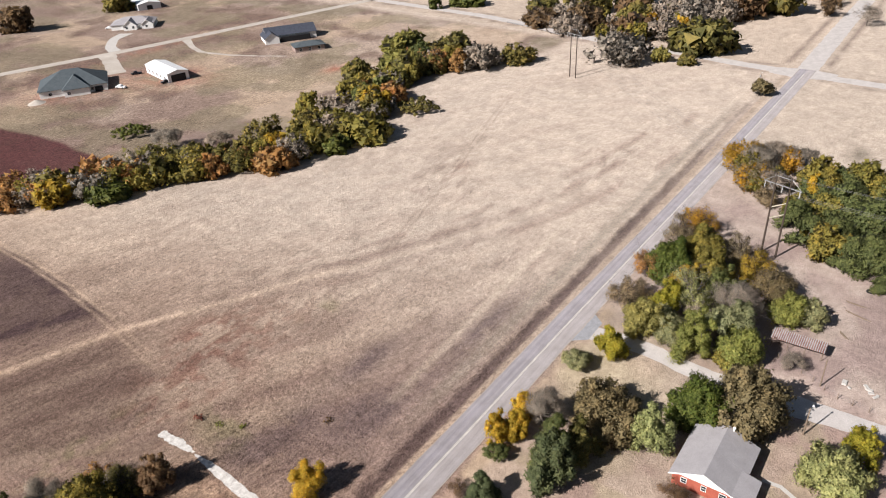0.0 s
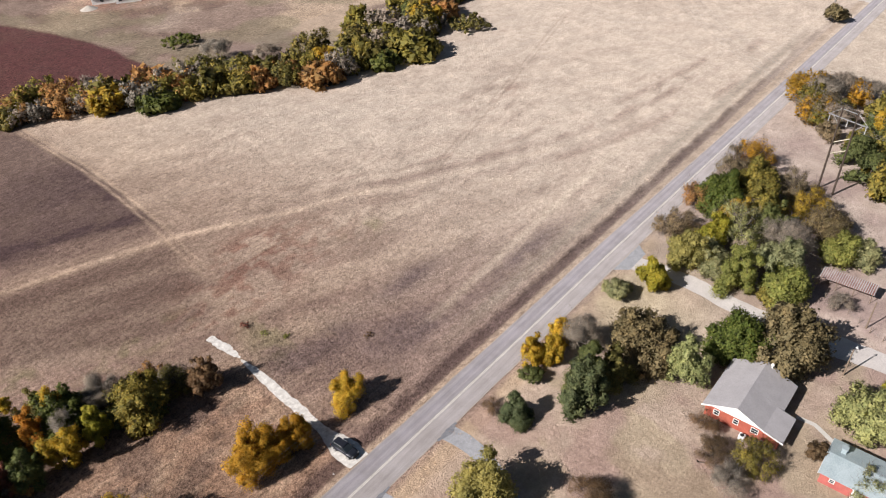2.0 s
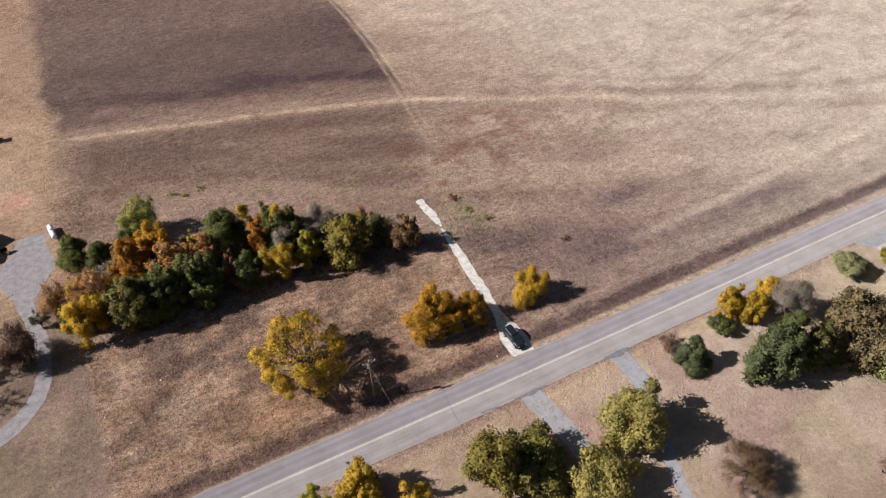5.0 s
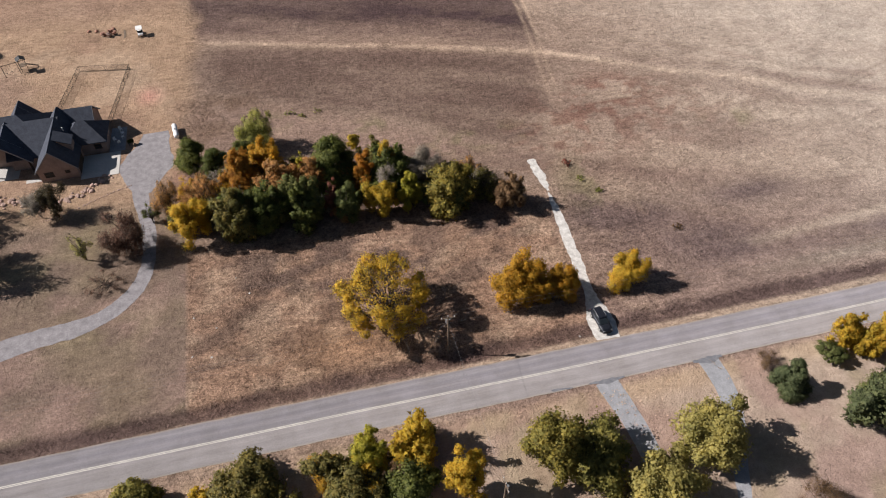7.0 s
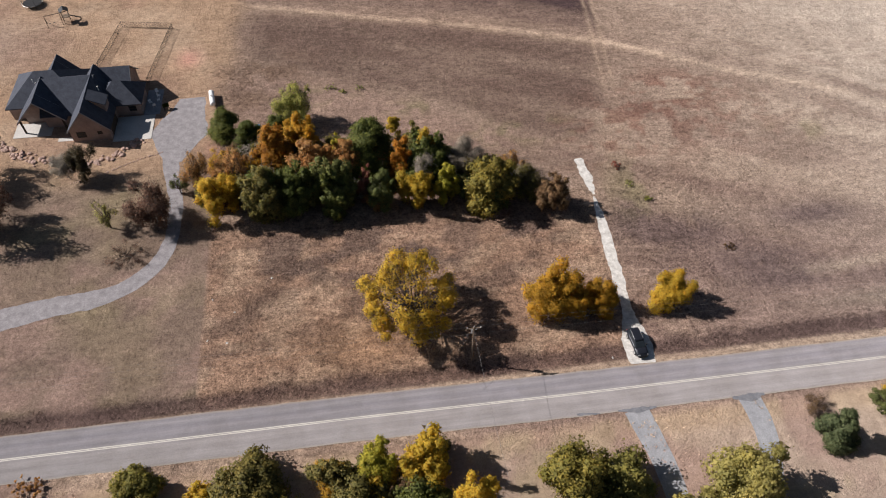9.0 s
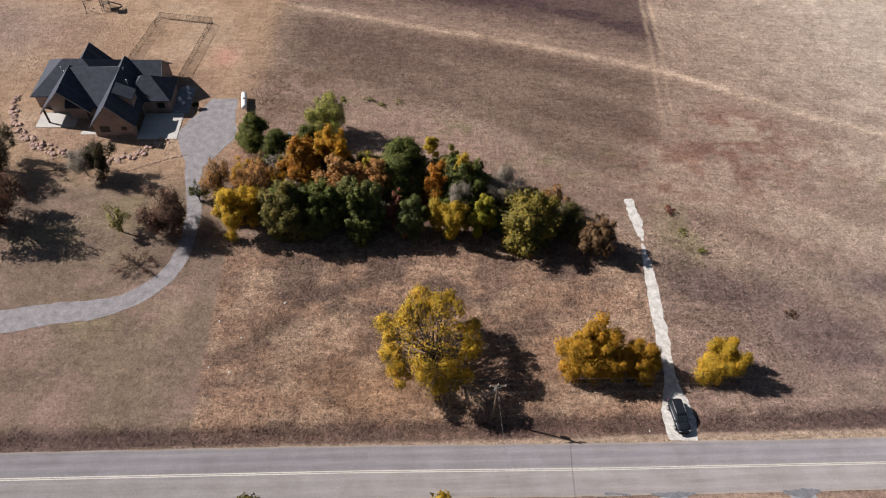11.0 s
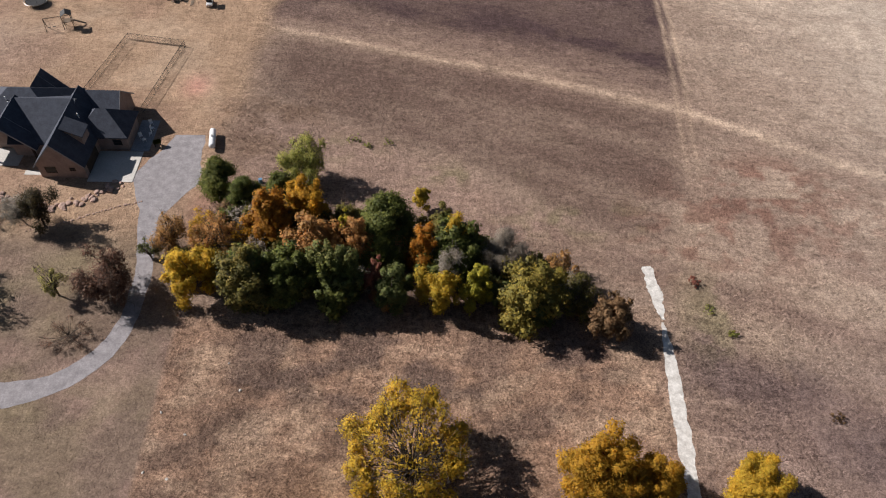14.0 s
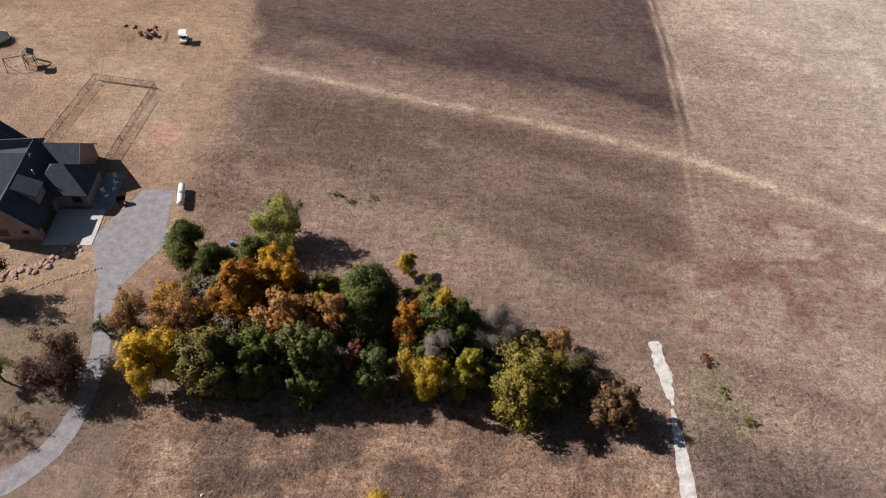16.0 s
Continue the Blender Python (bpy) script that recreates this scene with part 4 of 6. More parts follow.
TONE = {"juniper": "blue-green", "bronze": "dark bronze", "tan": "tan", "russet": "dull russet", "umber": "dark umber", "yellow": "bright yellow", "gold": "golden", "orange": "orange", "mustard": "mustard yellow", "rust": "rust-brown", "brown": "withered brown", "red": "dull red",
        "olive": "olive green", "olivelight": "light olive", "darkolive": "dark olive", "green": "green", "dark": "dark green", "dark2": "deep green", "cedar": "fresh green",
        "lime": "yellow-green", "pale": "pale green", "straw": "pale yellow-green", "greygreen": "grey-green", "grey": "bare grey", "fresh": "fresh green"}
FORM = {"d": "full-crowned tree", "s": "thinning autumn tree", "b": "twiggy tree", "o": "open-crowned tree", "c": "dense cedar", "u": "low shrub"}


def plant(rows, seed, near, where, group):
    for n, (kind, colour, x, y, r, h) in enumerate(rows):
        tone = TONE[colour]
        grow(kind, colour, x, y, r, h, seed + n, near, f"{tone} {FORM[kind]} {where}", group)



def undergrow(rows, seed, near, where, group, tall=(1.3, 2.0)):
    """Shrubs and saplings that close the gaps in a wood: (centre, half sizes, slant, how many, colours)."""
    rng = np.random.default_rng(seed)
    for cx, cy, rx, ry, slant, count, colours in rows:
        for n in range(count):
            u, v = rng.uniform(-1, 1, 2)
            kind, colour = colours[n % len(colours)]
            x, y = cx + u * rx, cy + v * ry + slant * u * rx
            r = rng.uniform(2.0, 3.3) * (1 if near else 1.7)
            grow(kind, colour, round(x, 2), round(y, 2), r, r * rng.uniform(*tall), seed + n * 7 + int(cx), near, f"{TONE[colour]} undergrowth sapling {where}", group, True)

plant([
    ('c', 'dark', -20.0, 117.2, 3.3, 7.0),
    ('c', 'dark', -16.0, 114.3, 2.7, 6.0),
    ('c', 'dark', -10.8, 115.6, 3.3, 5.5),
    ('d', 'orange', -11.1, 107.3, 3.7, 9.5),
    ('d', 'gold', -6.0, 111.2, 3.2, 9.0),
    ('s', 'rust', -24.6, 104.7, 2.8, 8.0),
    ('s', 'rust', -18.2, 103.6, 3.8, 8.5),
    ('d', 'yellow', -20.6, 98.0, 4.5, 8.6),
    ('s', 'green', -28.0, 103.6, 1.5, 4.5),
    ('d', 'darkolive', -12.7, 96.5, 4.5, 9.5),
    ('d', 'dark', -8.4, 97.1, 3.3, 9.0),
    ('d', 'rust', -3.8, 103.4, 3.8, 9.0),
    ('d', 'rust', 2.0, 104.0, 2.5, 9.0),
    ('d', 'green', -1.0, 98.0, 3.6, 10.0),
    ('d', 'green', 0.4, 95.3, 1.9, 7.5),
    ('u', 'lime', -0.0, 105.2, 0.9, 9.5),
], 100, True, "in the grove", "grove beside the field")
plant([
    ('c', 'dark', 5.9, 106.7, 4.9, 9.5),
    ('d', 'red', 4.7, 97.5, 1.6, 8.5),
    ('d', 'green', 7.0, 96.1, 2.7, 8.0),
    ('d', 'darkolive', 13.8, 106.0, 3.0, 9.0),
    ('d', 'yellow', 16.5, 104.3, 2.2, 9.5),
    ('d', 'orange', 11.1, 101.8, 2.4, 9.5),
    ('d', 'dark', 16.0, 102.2, 4.1, 9.0),
    ('b', 'grey', 14.9, 98.4, 1.9, 8.0),
    ('d', 'yellow', 13.5, 95.4, 3.0, 7.5),
    ('d', 'lime', 19.0, 96.0, 2.5, 8.0),
    ('d', 'olive', 25.9, 94.6, 4.8, 9.0),
    ('d', 'gold', 23.2, 93.7, 1.7, 5.0),
    ('b', 'grey', 22.9, 102.0, 3.3, 7.0),
    ('s', 'darkolive', 32.9, 95.9, 3.1, 5.0),
    ('d', 'brown', 36.9, 91.9, 3.1, 7.0),
    ('s', 'fresh', -7.4, 121.2, 4.2, 8.0),
], 150, True, "in the grove", "grove beside the field")
plant([
    ('u', 'yellow', 11.1, 114.4, 1.4, 4.0),
], 200, True, "in the grove", "grove beside the field")
plant([
    ('o', 'yellow', 9.2, 71.4, 7.4, 9.2),
    ('d', 'gold', 31.8, 70.5, 4.4, 7.8),
    ('d', 'gold', 38.0, 69.3, 3.0, 6.0),
    ('d', 'yellow', 50.4, 69.6, 3.5, 5.6),
], 250, True, "in the rough grass by the road", "roadside trees")
plant([
    ('s', 'umber', -45.3, 109.6, 3.0, 7.4),
    ('b', 'grey', -48.0, 109.9, 2.4, 5.2),
    ('s', 'russet', -31.5, 97.0, 3.9, 8.2),
    ('s', 'straw', -39.1, 96.9, 1.8, 6.2),
    ('b', 'russet', -35.4, 90.0, 3.0, 1.3),
    ('s', 'russet', -59.0, 99.2, 5.6, 11.0),
    ('s', 'umber', -63.0, 111.2, 4.8, 9.4),
], 300, True, "in the lawn by the drive", "house yard trees")
plant([
    ('d', 'lime', 110.0, 42.1, 3.2, 7.6),
    ('u', 'greygreen', 103.4, 46.8, 3.1, 3.8),
    ('d', 'dark2', 100.5, 22.0, 5.4, 9.6),
    ('d', 'bronze', 104.5, 14.2, 6.8, 12.4),
    ('d', 'pale', 89.4, 26.0, 3.3, 10.3),
    ('d', 'bronze', 91.4, 35.3, 6.6, 8.0),
    ('d', 'juniper', 73.6, 36.8, 4.4, 10.5),
    ('c', 'green', 77.4, 38.2, 3.8, 11.5),
    ('d', 'darkolive', 80.8, 35.4, 3.4, 9.0),
    ('d', 'yellow', 77.6, 49.5, 2.5, 6.4),
    ('d', 'yellow', 79.6, 46.8, 2.9, 6.0),
    ('d', 'yellow', 86.2, 49.0, 2.5, 5.0),
    ('b', 'grey', 85.4, 44.2, 3.4, 7.7),
    ('u', 'green', 74.0, 47.2, 2.4, 2.6),
    ('c', 'juniper', 64.8, 44.5, 2.8, 5.6),
    ('b', 'brown', 63.7, 48.4, 1.8, 2.1),
    ('d', 'straw', 49.1, 38.3, 5.0, 9.4),
    ('b', 'brown', 58.0, 25.7, 3.9, 4.6),
], 350, True, "in the lawn by the brick house", "south yard trees")
plant([
    ('b', 'brown', 64.4, 16.6, 1.1, 1.3),
    ('b', 'brown', 82.0, 18.8, 2.4, 2.8),
    ('b', 'brown', 77.1, 15.6, 2.8, 3.3),
    ('s', 'olive', 79.8, 10.4, 3.5, 4.1),
    ('b', 'grey', 73.9, 11.5, 3.1, 3.6),
    ('d', 'pale', 96.9, -0.8, 5.5, 8.4),
    ('d', 'lime', 106.3, -3.7, 3.0, 7.3),
    ('s', 'greygreen', 84.9, -4.1, 3.3, 3.9),
    ('u', 'brown', 86.2, 3.4, 1.6, 3.7),
], 400, True, "in the lawn by the brick house", "south yard trees")
plant([
    ('d', 'olive', 26.8, 41.9, 4.3, 11.2),
    ('d', 'olivelight', 31.9, 39.1, 5.4, 7.0),
    ('d', 'straw', 38.9, 33.2, 5.2, 6.1),
    ('d', 'yellow', 9.1, 47.0, 3.6, 8.9),
    ('d', 'yellow', 14.2, 40.2, 2.8, 11.2),
    ('d', 'lime', 2.6, 47.9, 2.6, 7.1),
    ('s', 'gold', -4.0, 47.7, 2.9, 3.4),
    ('d', 'darkolive', -0.1, 44.4, 4.6, 5.3),
    ('d', 'dark', 7.2, 42.8, 3.7, 4.9),
    ('d', 'darkolive', -14.9, 45.7, 5.3, 6.1),
    ('d', 'olive', -28.5, 49.2, 3.0, 3.5),
    ('u', 'rust', -42.3, 51.8, 2.4, 1.0),
], 450, True, "in the row below the road", "roadside row")
plant([
    ('s', 'gold', 168.6, 43.9, 5.0, 8.5),
    ('s', 'tan', 160.4, 46.0, 4.6, 8.5),
    ('d', 'dark2', 145.0, 42.8, 5.4, 10.0),
    ('d', 'olive', 154.6, 38.7, 5.6, 11.0),
    ('s', 'tan', 157.2, 30.8, 5.0, 9.5),
    ('s', 'rust', 143.0, 47.4, 3.6, 6.0),
    ('s', 'tan', 129.5, 46.9, 5.0, 6.0),
    ('s', 'pale', 133.0, 34.7, 5.4, 11.0),
    ('d', 'lime', 128.8, 37.9, 3.4, 9.5),
    ('d', 'straw', 120.6, 39.9, 5.0, 9.0),
    ('d', 'fresh', 119.3, 28.6, 4.6, 11.0),
    ('b', 'grey', 133.6, 24.8, 4.8, 11.0),
    ('d', 'greygreen', 127.6, 24.0, 4.8, 9.5),
    ('s', 'bronze', 147.4, 20.4, 5.8, 8.5),
    ('d', 'fresh', 121.6, 20.2, 4.4, 8.0),
    ('d', 'greygreen', 122.0, 36.0, 3.8, 7.0),
    ('d', 'fresh', 140.4, 15.8, 3.8, 7.0),
    ('d', 'greygreen', 142.4, 12.2, 3.4, 5.6),
    ('s', 'mustard', 152.0, 25.7, 4.4, 8.5),
    ('d', 'olive', 145.2, 33.4, 5.0, 11.0),
    ('d', 'mustard', 138.4, 36.2, 3.6, 9.0),
    ('d', 'green', 139.0, 28.6, 4.4, 9.5),
    ('b', 'grey', 125.0, 11.0, 2.2, 3.6),
], 500, True, "in the thicket by the drive", "east thicket")
plant([
    ('s', 'gold', 220.2, 46.7, 6.8, 8.0),
    ('s', 'tan', 205.2, 39.6, 5.8, 8.0),
    ('s', 'tan', 195.8, 34.4, 3.6, 5.0),
    ('b', 'grey', 223.9, 38.6, 4.1, 8.0),
    ('b', 'grey', 223.4, 31.1, 5.9, 7.0),
    ('d', 'yellow', 207.4, 24.0, 2.4, 7.0),
    ('d', 'olive', 210.5, 21.3, 3.5, 8.0),
    ('c', 'cedar', 186.2, 24.0, 5.4, 8.0),
    ('c', 'cedar', 183.4, 16.2, 4.1, 8.0),
    ('c', 'cedar', 206.3, 15.1, 5.0, 8.0),
    ('c', 'cedar', 171.2, 8.6, 4.8, 8.0),
    ('c', 'cedar', 173.5, 4.6, 6.0, 8.0),
    ('c', 'cedar', 180.2, 13.8, 5.3, 8.0),
    ('c', 'cedar', 197.3, 12.5, 6.0, 9.0),
    ('c', 'cedar', 197.7, 5.3, 5.2, 8.0),
    ('d', 'olive', 216.0, 10.6, 7.2, 8.0),
], 550, False, "in the wood by the power line", "power line wood")
plant([
    ('c', 'cedar', 164.3, -0.2, 3.5, 5.0),
], 600, False, "in the wood by the power line", "power line wood")
plant([
    ('u', 'dark', 137.0, 255.0, 7.0, 3.4),
    ('u', 'bronze', 293.0, 60.5, 3.9, 6.6),
    ('u', 'darkolive', 213.0, 172.4, 8.6, 3.8),
], 650, False, "alone in the pasture", "pasture trees")
plant([
    ('s', 'rust', 80.5, 238.5, 6.6, 7.9),
    ('s', 'rust', 77.4, 230.2, 6.2, 7.3),
    ('s', 'grey', 89.3, 232.6, 5.7, 7.2),
    ('s', 'grey', 83.7, 227.1, 5.3, 6.7),
    ('d', 'mustard', 88.5, 219.5, 6.7, 7.3),
    ('s', 'grey', 96.1, 213.9, 6.7, 8.8),
    ('d', 'dark', 98.7, 207.6, 7.1, 5.6),
    ('s', 'darkolive', 122.5, 220.0, 7.9, 7.0),
    ('s', 'olive', 111.8, 205.5, 7.4, 6.5),
    ('b', 'grey', 135.7, 228.4, 5.2, 7.4),
    ('s', 'darkolive', 131.4, 210.1, 6.9, 5.5),
    ('s', 'olive', 122.0, 198.8, 6.6, 5.2),
    ('b', 'grey', 145.5, 212.0, 5.2, 5.7),
    ('d', 'rust', 128.1, 191.6, 4.7, 5.8),
    ('s', 'darkolive', 135.2, 187.4, 5.2, 8.4),
    ('d', 'mustard', 153.7, 190.4, 7.6, 5.9),
], 700, False, "in the creek-side tree line", "creek tree line")
plant([
    ('d', 'rust', 142.9, 179.7, 7.2, 6.9),
    ('s', 'darkolive', 156.6, 199.6, 7.2, 9.9),
    ('s', 'grey', 150.4, 177.4, 5.3, 10.2),
    ('d', 'olive', 185.3, 204.8, 7.3, 10.3),
    ('d', 'darkolive', 168.7, 189.4, 6.8, 9.5),
    ('s', 'grey', 189.2, 196.4, 8.4, 9.3),
    ('s', 'grey', 173.4, 182.4, 7.8, 8.6),
    ('d', 'olive', 179.1, 170.1, 9.3, 8.9),
    ('d', 'dark', 165.2, 172.8, 6.0, 5.7),
    ('d', 'darkolive', 234.2, 222.8, 8.1, 9.1),
    ('d', 'olive', 216.1, 207.8, 7.5, 8.4),
    ('d', 'mustard', 202.1, 185.7, 6.8, 10.7),
    ('d', 'olivelight', 233.7, 201.9, 7.5, 8.0),
    ('d', 'rust', 217.3, 189.7, 7.1, 7.5),
    ('d', 'olivelight', 277.7, 230.9, 10.5, 11.5),
    ('d', 'olivelight', 251.8, 211.6, 9.7, 10.5),
], 750, False, "in the creek-side tree line", "creek tree line")
plant([
    ('d', 'darkolive', 245.4, 202.7, 7.7, 11.0),
    ('d', 'darkolive', 279.2, 212.9, 7.7, 8.1),
    ('d', 'darkolive', 260.2, 200.2, 7.3, 7.5),
    ('d', 'darkolive', 298.2, 213.4, 8.7, 8.4),
    ('d', 'olive', 278.3, 200.8, 8.3, 7.9),
    ('d', 'rust', 266.8, 188.9, 4.3, 10.5),
    ('s', 'grey', 276.7, 181.7, 9.3, 11.2),
    ('s', 'darkolive', 292.3, 173.2, 8.8, 8.4),
    ('s', 'grey', 312.1, 129.7, 14.4, 13.8),
    ('d', 'olivelight', 323.6, 113.3, 4.0, 6.4),
    ('d', 'darkolive', 323.0, 100.5, 3.9, 5.0),
], 800, False, "in the creek-side tree line", "creek tree line")
plant([
    ('d', 'darkolive', 391.0, 212.5, 9.4, 11.0),
    ('d', 'brown', 364.3, 199.2, 8.9, 10.3),
    ('s', 'grey', 382.5, 189.3, 10.6, 12.4),
    ('s', 'grey', 352.7, 175.6, 9.9, 11.6),
    ('s', 'darkolive', 405.4, 190.6, 11.9, 14.7),
    ('s', 'brown', 368.3, 174.0, 11.0, 13.4),
    ('d', 'darkolive', 439.9, 173.0, 10.6, 12.3),
    ('d', 'brown', 408.8, 161.6, 9.9, 11.6),
    ('d', 'darkolive', 390.5, 153.9, 9.5, 11.1),
    ('d', 'brown', 365.2, 144.6, 9.0, 10.5),
    ('s', 'grey', 394.9, 139.5, 9.4, 13.6),
    ('s', 'grey', 361.2, 127.9, 8.7, 12.6),
    ('d', 'yellow', 383.5, 125.2, 4.5, 7.9),
    ('d', 'gold', 376.9, 138.4, 4.6, 9.7),
    ('s', 'grey', 435.6, 136.0, 11.7, 13.6),
    ('s', 'grey', 401.6, 125.7, 10.9, 12.7),
], 850, False, "in the far wood", "far wood")
plant([
    ('d', 'darkolive', 343.2, 101.9, 13.4, 15.6),
    ('s', 'grey', 450.6, 122.6, 10.1, 14.7),
    ('s', 'grey', 410.1, 111.5, 9.3, 13.5),
    ('d', 'brown', 426.8, 106.0, 11.1, 16.5),
    ('d', 'darkolive', 449.2, 92.0, 12.9, 16.6),
    ('s', 'brown', 479.6, 69.3, 6.6, 10.0),
    ('s', 'brown', 449.8, 65.0, 6.3, 9.4),
    ('b', 'grey', 433.0, 44.0, 6.6, 10.8),
    ('d', 'brown', 213.8, 499.0, 10.9, 15.2),
    ('d', 'darkolive', 284.0, 496.9, 9.1, 15.3),
    ('d', 'dark', 378.4, 285.9, 4.6, 11.7),
    ('d', 'dark', 395.0, 271.7, 9.2, 11.4),
], 900, False, "in the far wood", "far wood")
undergrow([(4, 101, 27, 5, -0.17, 34, (("d", "darkolive"), ("d", "dark"), ("s", "grey"), ("d", "green"), ("s", "rust")))], 1500, True, "in the grove", "grove beside the field")
undergrow([(32, 95, 6, 2.5, -0.3, 5, (("s", "darkolive"), ("b", "grey")))], 1600, True, "at the end of the grove", "grove beside the field")
undergrow([(140, 33, 22, 9, 0.35, 22, (("d", "olive"), ("s", "greygreen"), ("d", "olivelight"), ("s", "tan"), ("s", "grey")))], 1700, True, "in the thicket", "east thicket")
undergrow([(195, 14, 26, 12, 0.3, 26, (("c", "cedar"), ("d", "olive"), ("c", "cedar"), ("s", "olive"))), (212, 38, 12, 7, 0.2, 8, (("s", "olive"), ("s", "gold"), ("b", "grey")))], 1800, False, "in the wood", "power line wood")
undergrow([(88, 227, 16, 8, -0.85, 22, (("s", "rust"), ("s", "olive"), ("d", "darkolive"), ("s", "grey"))), (125, 200, 26, 7, -0.62, 34, (("s", "olive"), ("d", "darkolive"), ("s", "grey"), ("d", "rust"))),
           (178, 184, 28, 9, 0.1, 26, (("s", "grey"), ("d", "olive"), ("d", "darkolive"))), (245, 206, 36, 10, 0.1, 30, (("d", "olive"), ("s", "grey"), ("d", "green"), ("s", "rust")))], 1900, False, "in the creek line", "creek tree line")
undergrow([(385, 155, 45, 32, 0.2, 40, (("s", "grey"), ("d", "olive"), ("s", "olive"), ("s", "brown")))], 2300, False, "in the far wood", "far wood")

plant([
    ('s', 'rust', 20.6, 262.0, 6.2, 8.6),
    ('d', 'darkolive', 28.0, 255.0, 5.2, 7.4),
    ('s', 'rust', 35.5, 251.5, 5.6, 8.4),
    ('d', 'dark', 41.0, 247.5, 3.6, 5.0),
    ('s', 'rust', 46.5, 246.0, 5.8, 9.0),
    ('d', 'olive', 53.0, 242.0, 4.8, 7.0),
    ('s', 'brown', 59.0, 241.0, 5.0, 8.2),
    ('d', 'darkolive', 63.5, 236.0, 4.0, 6.0),
    ('s', 'rust', 68.0, 237.5, 5.6, 9.2),
    ('s', 'grey', 30.0, 266.0, 6.0, 9.5),
    ('b', 'grey', 50.0, 260.0, 5.0, 10.0),
    ('s', 'grey', 72.0, 231.0, 4.6, 7.0),
    ('s', 'brown', 8.0, 267.0, 6.4, 9.0),
    ('d', 'olive', -4.0, 272.0, 6.0, 8.0),
], 930, False, "in the creek-side tree line", "creek tree line")
plant([
    ('u', 'brown', 64.0, 78.5, 1.0, 0.6),
    ('u', 'red', 50.7, 100.0, 1.0, 0.8),
], 960, True, "low in the rough grass", "weed clumps")
plant([
    ('u', 'fresh', -0.7, 130.0, 1.5, 0.5),
    ('u', 'fresh', 5.2, 129.7, 1.1, 0.4),
    ('u', 'fresh', 1.9, 128.6, 0.8, 0.5),
    ('u', 'fresh', 52.0, 95.0, 1.0, 0.5),
    ('u', 'fresh', 54.0, 91.0, 0.8, 0.5),
], 980, True, "low among the dry grass", "green weeds")
undergrow([(-11, 107.5, 11, 4.0, -0.1, 16, (("s", "rust"), ("s", "gold"), ("s", "brown"), ("d", "darkolive")))], 1550, True, "in the grove", "grove beside the field")
undergrow([(-10, 45.5, 22, 2.5, 0.0, 14, (("s", "olive"), ("d", "yellow"), ("d", "darkolive"), ("s", "brown")))], 1650, True, "below the road", "roadside row")
undergrow([(42, 249, 28, 4, -0.52, 22, (("s", "rust"), ("d", "olive"), ("s", "mustard"), ("d", "darkolive"), ("s", "grey")))], 1950, False, "in the creek line", "creek tree line")
undergrow([(-5, 96.6, 11, 0.8, -0.1, 7, (("d", "darkolive"), ("d", "dark"), ("d", "dark"), ("d", "darkolive")))], 1580, True, "at the edge of the grove", "grove beside the field", (2.7, 3.3))

# ---- houses ----


def wing(house, x0, x1, y0, y1, axis, eave, ridge, wall, roof, over=0.5, thick=0.16):
    """A gabled wing: walls up to the roof and a roof slab of its own."""
    w = ((y1 - y0) if axis == "x" else (x1 - x0)) / 2
    mid = (y0 + y1) / 2 if axis == "x" else (x0 + x1) / 2
    a, b = (x0, x1) if axis == "x" else (y0, y1)
    pitch = (ridge - eave) / w
    low = eave - over * pitch
    bm = bmesh.new()
    extruded(bm, [(mid - w, 0), (mid + w, 0), (mid + w, eave - 0.02), (mid, ridge - 0.02), (mid - w, eave - 0.02)], a, b, axis)
    part("wall", bm, wall, house)
    for s in (-1, 1):
        bm = bmesh.new()
        extruded(bm, [(mid, ridge), (mid + s * (w + over), low), (mid + s * (w + over), low + thick), (mid, ridge + thick)], a - over, b + over, axis)
        part("roof", bm, roof, house)
        for e, d in ((a - over, -0.04), (b + over, 0.0)):
            bm = bmesh.new()
            extruded(bm, [(mid, ridge + thick + 0.02), (mid + s * (w + over), low + thick + 0.02), (mid + s * (w + over), low - 0.12), (mid, ridge - 0.12)], e + d, e + d + 0.04, axis)
            part("fascia", bm, FASCIA if roof is SHINGLE_DARK else WHITE_PAINT, house)


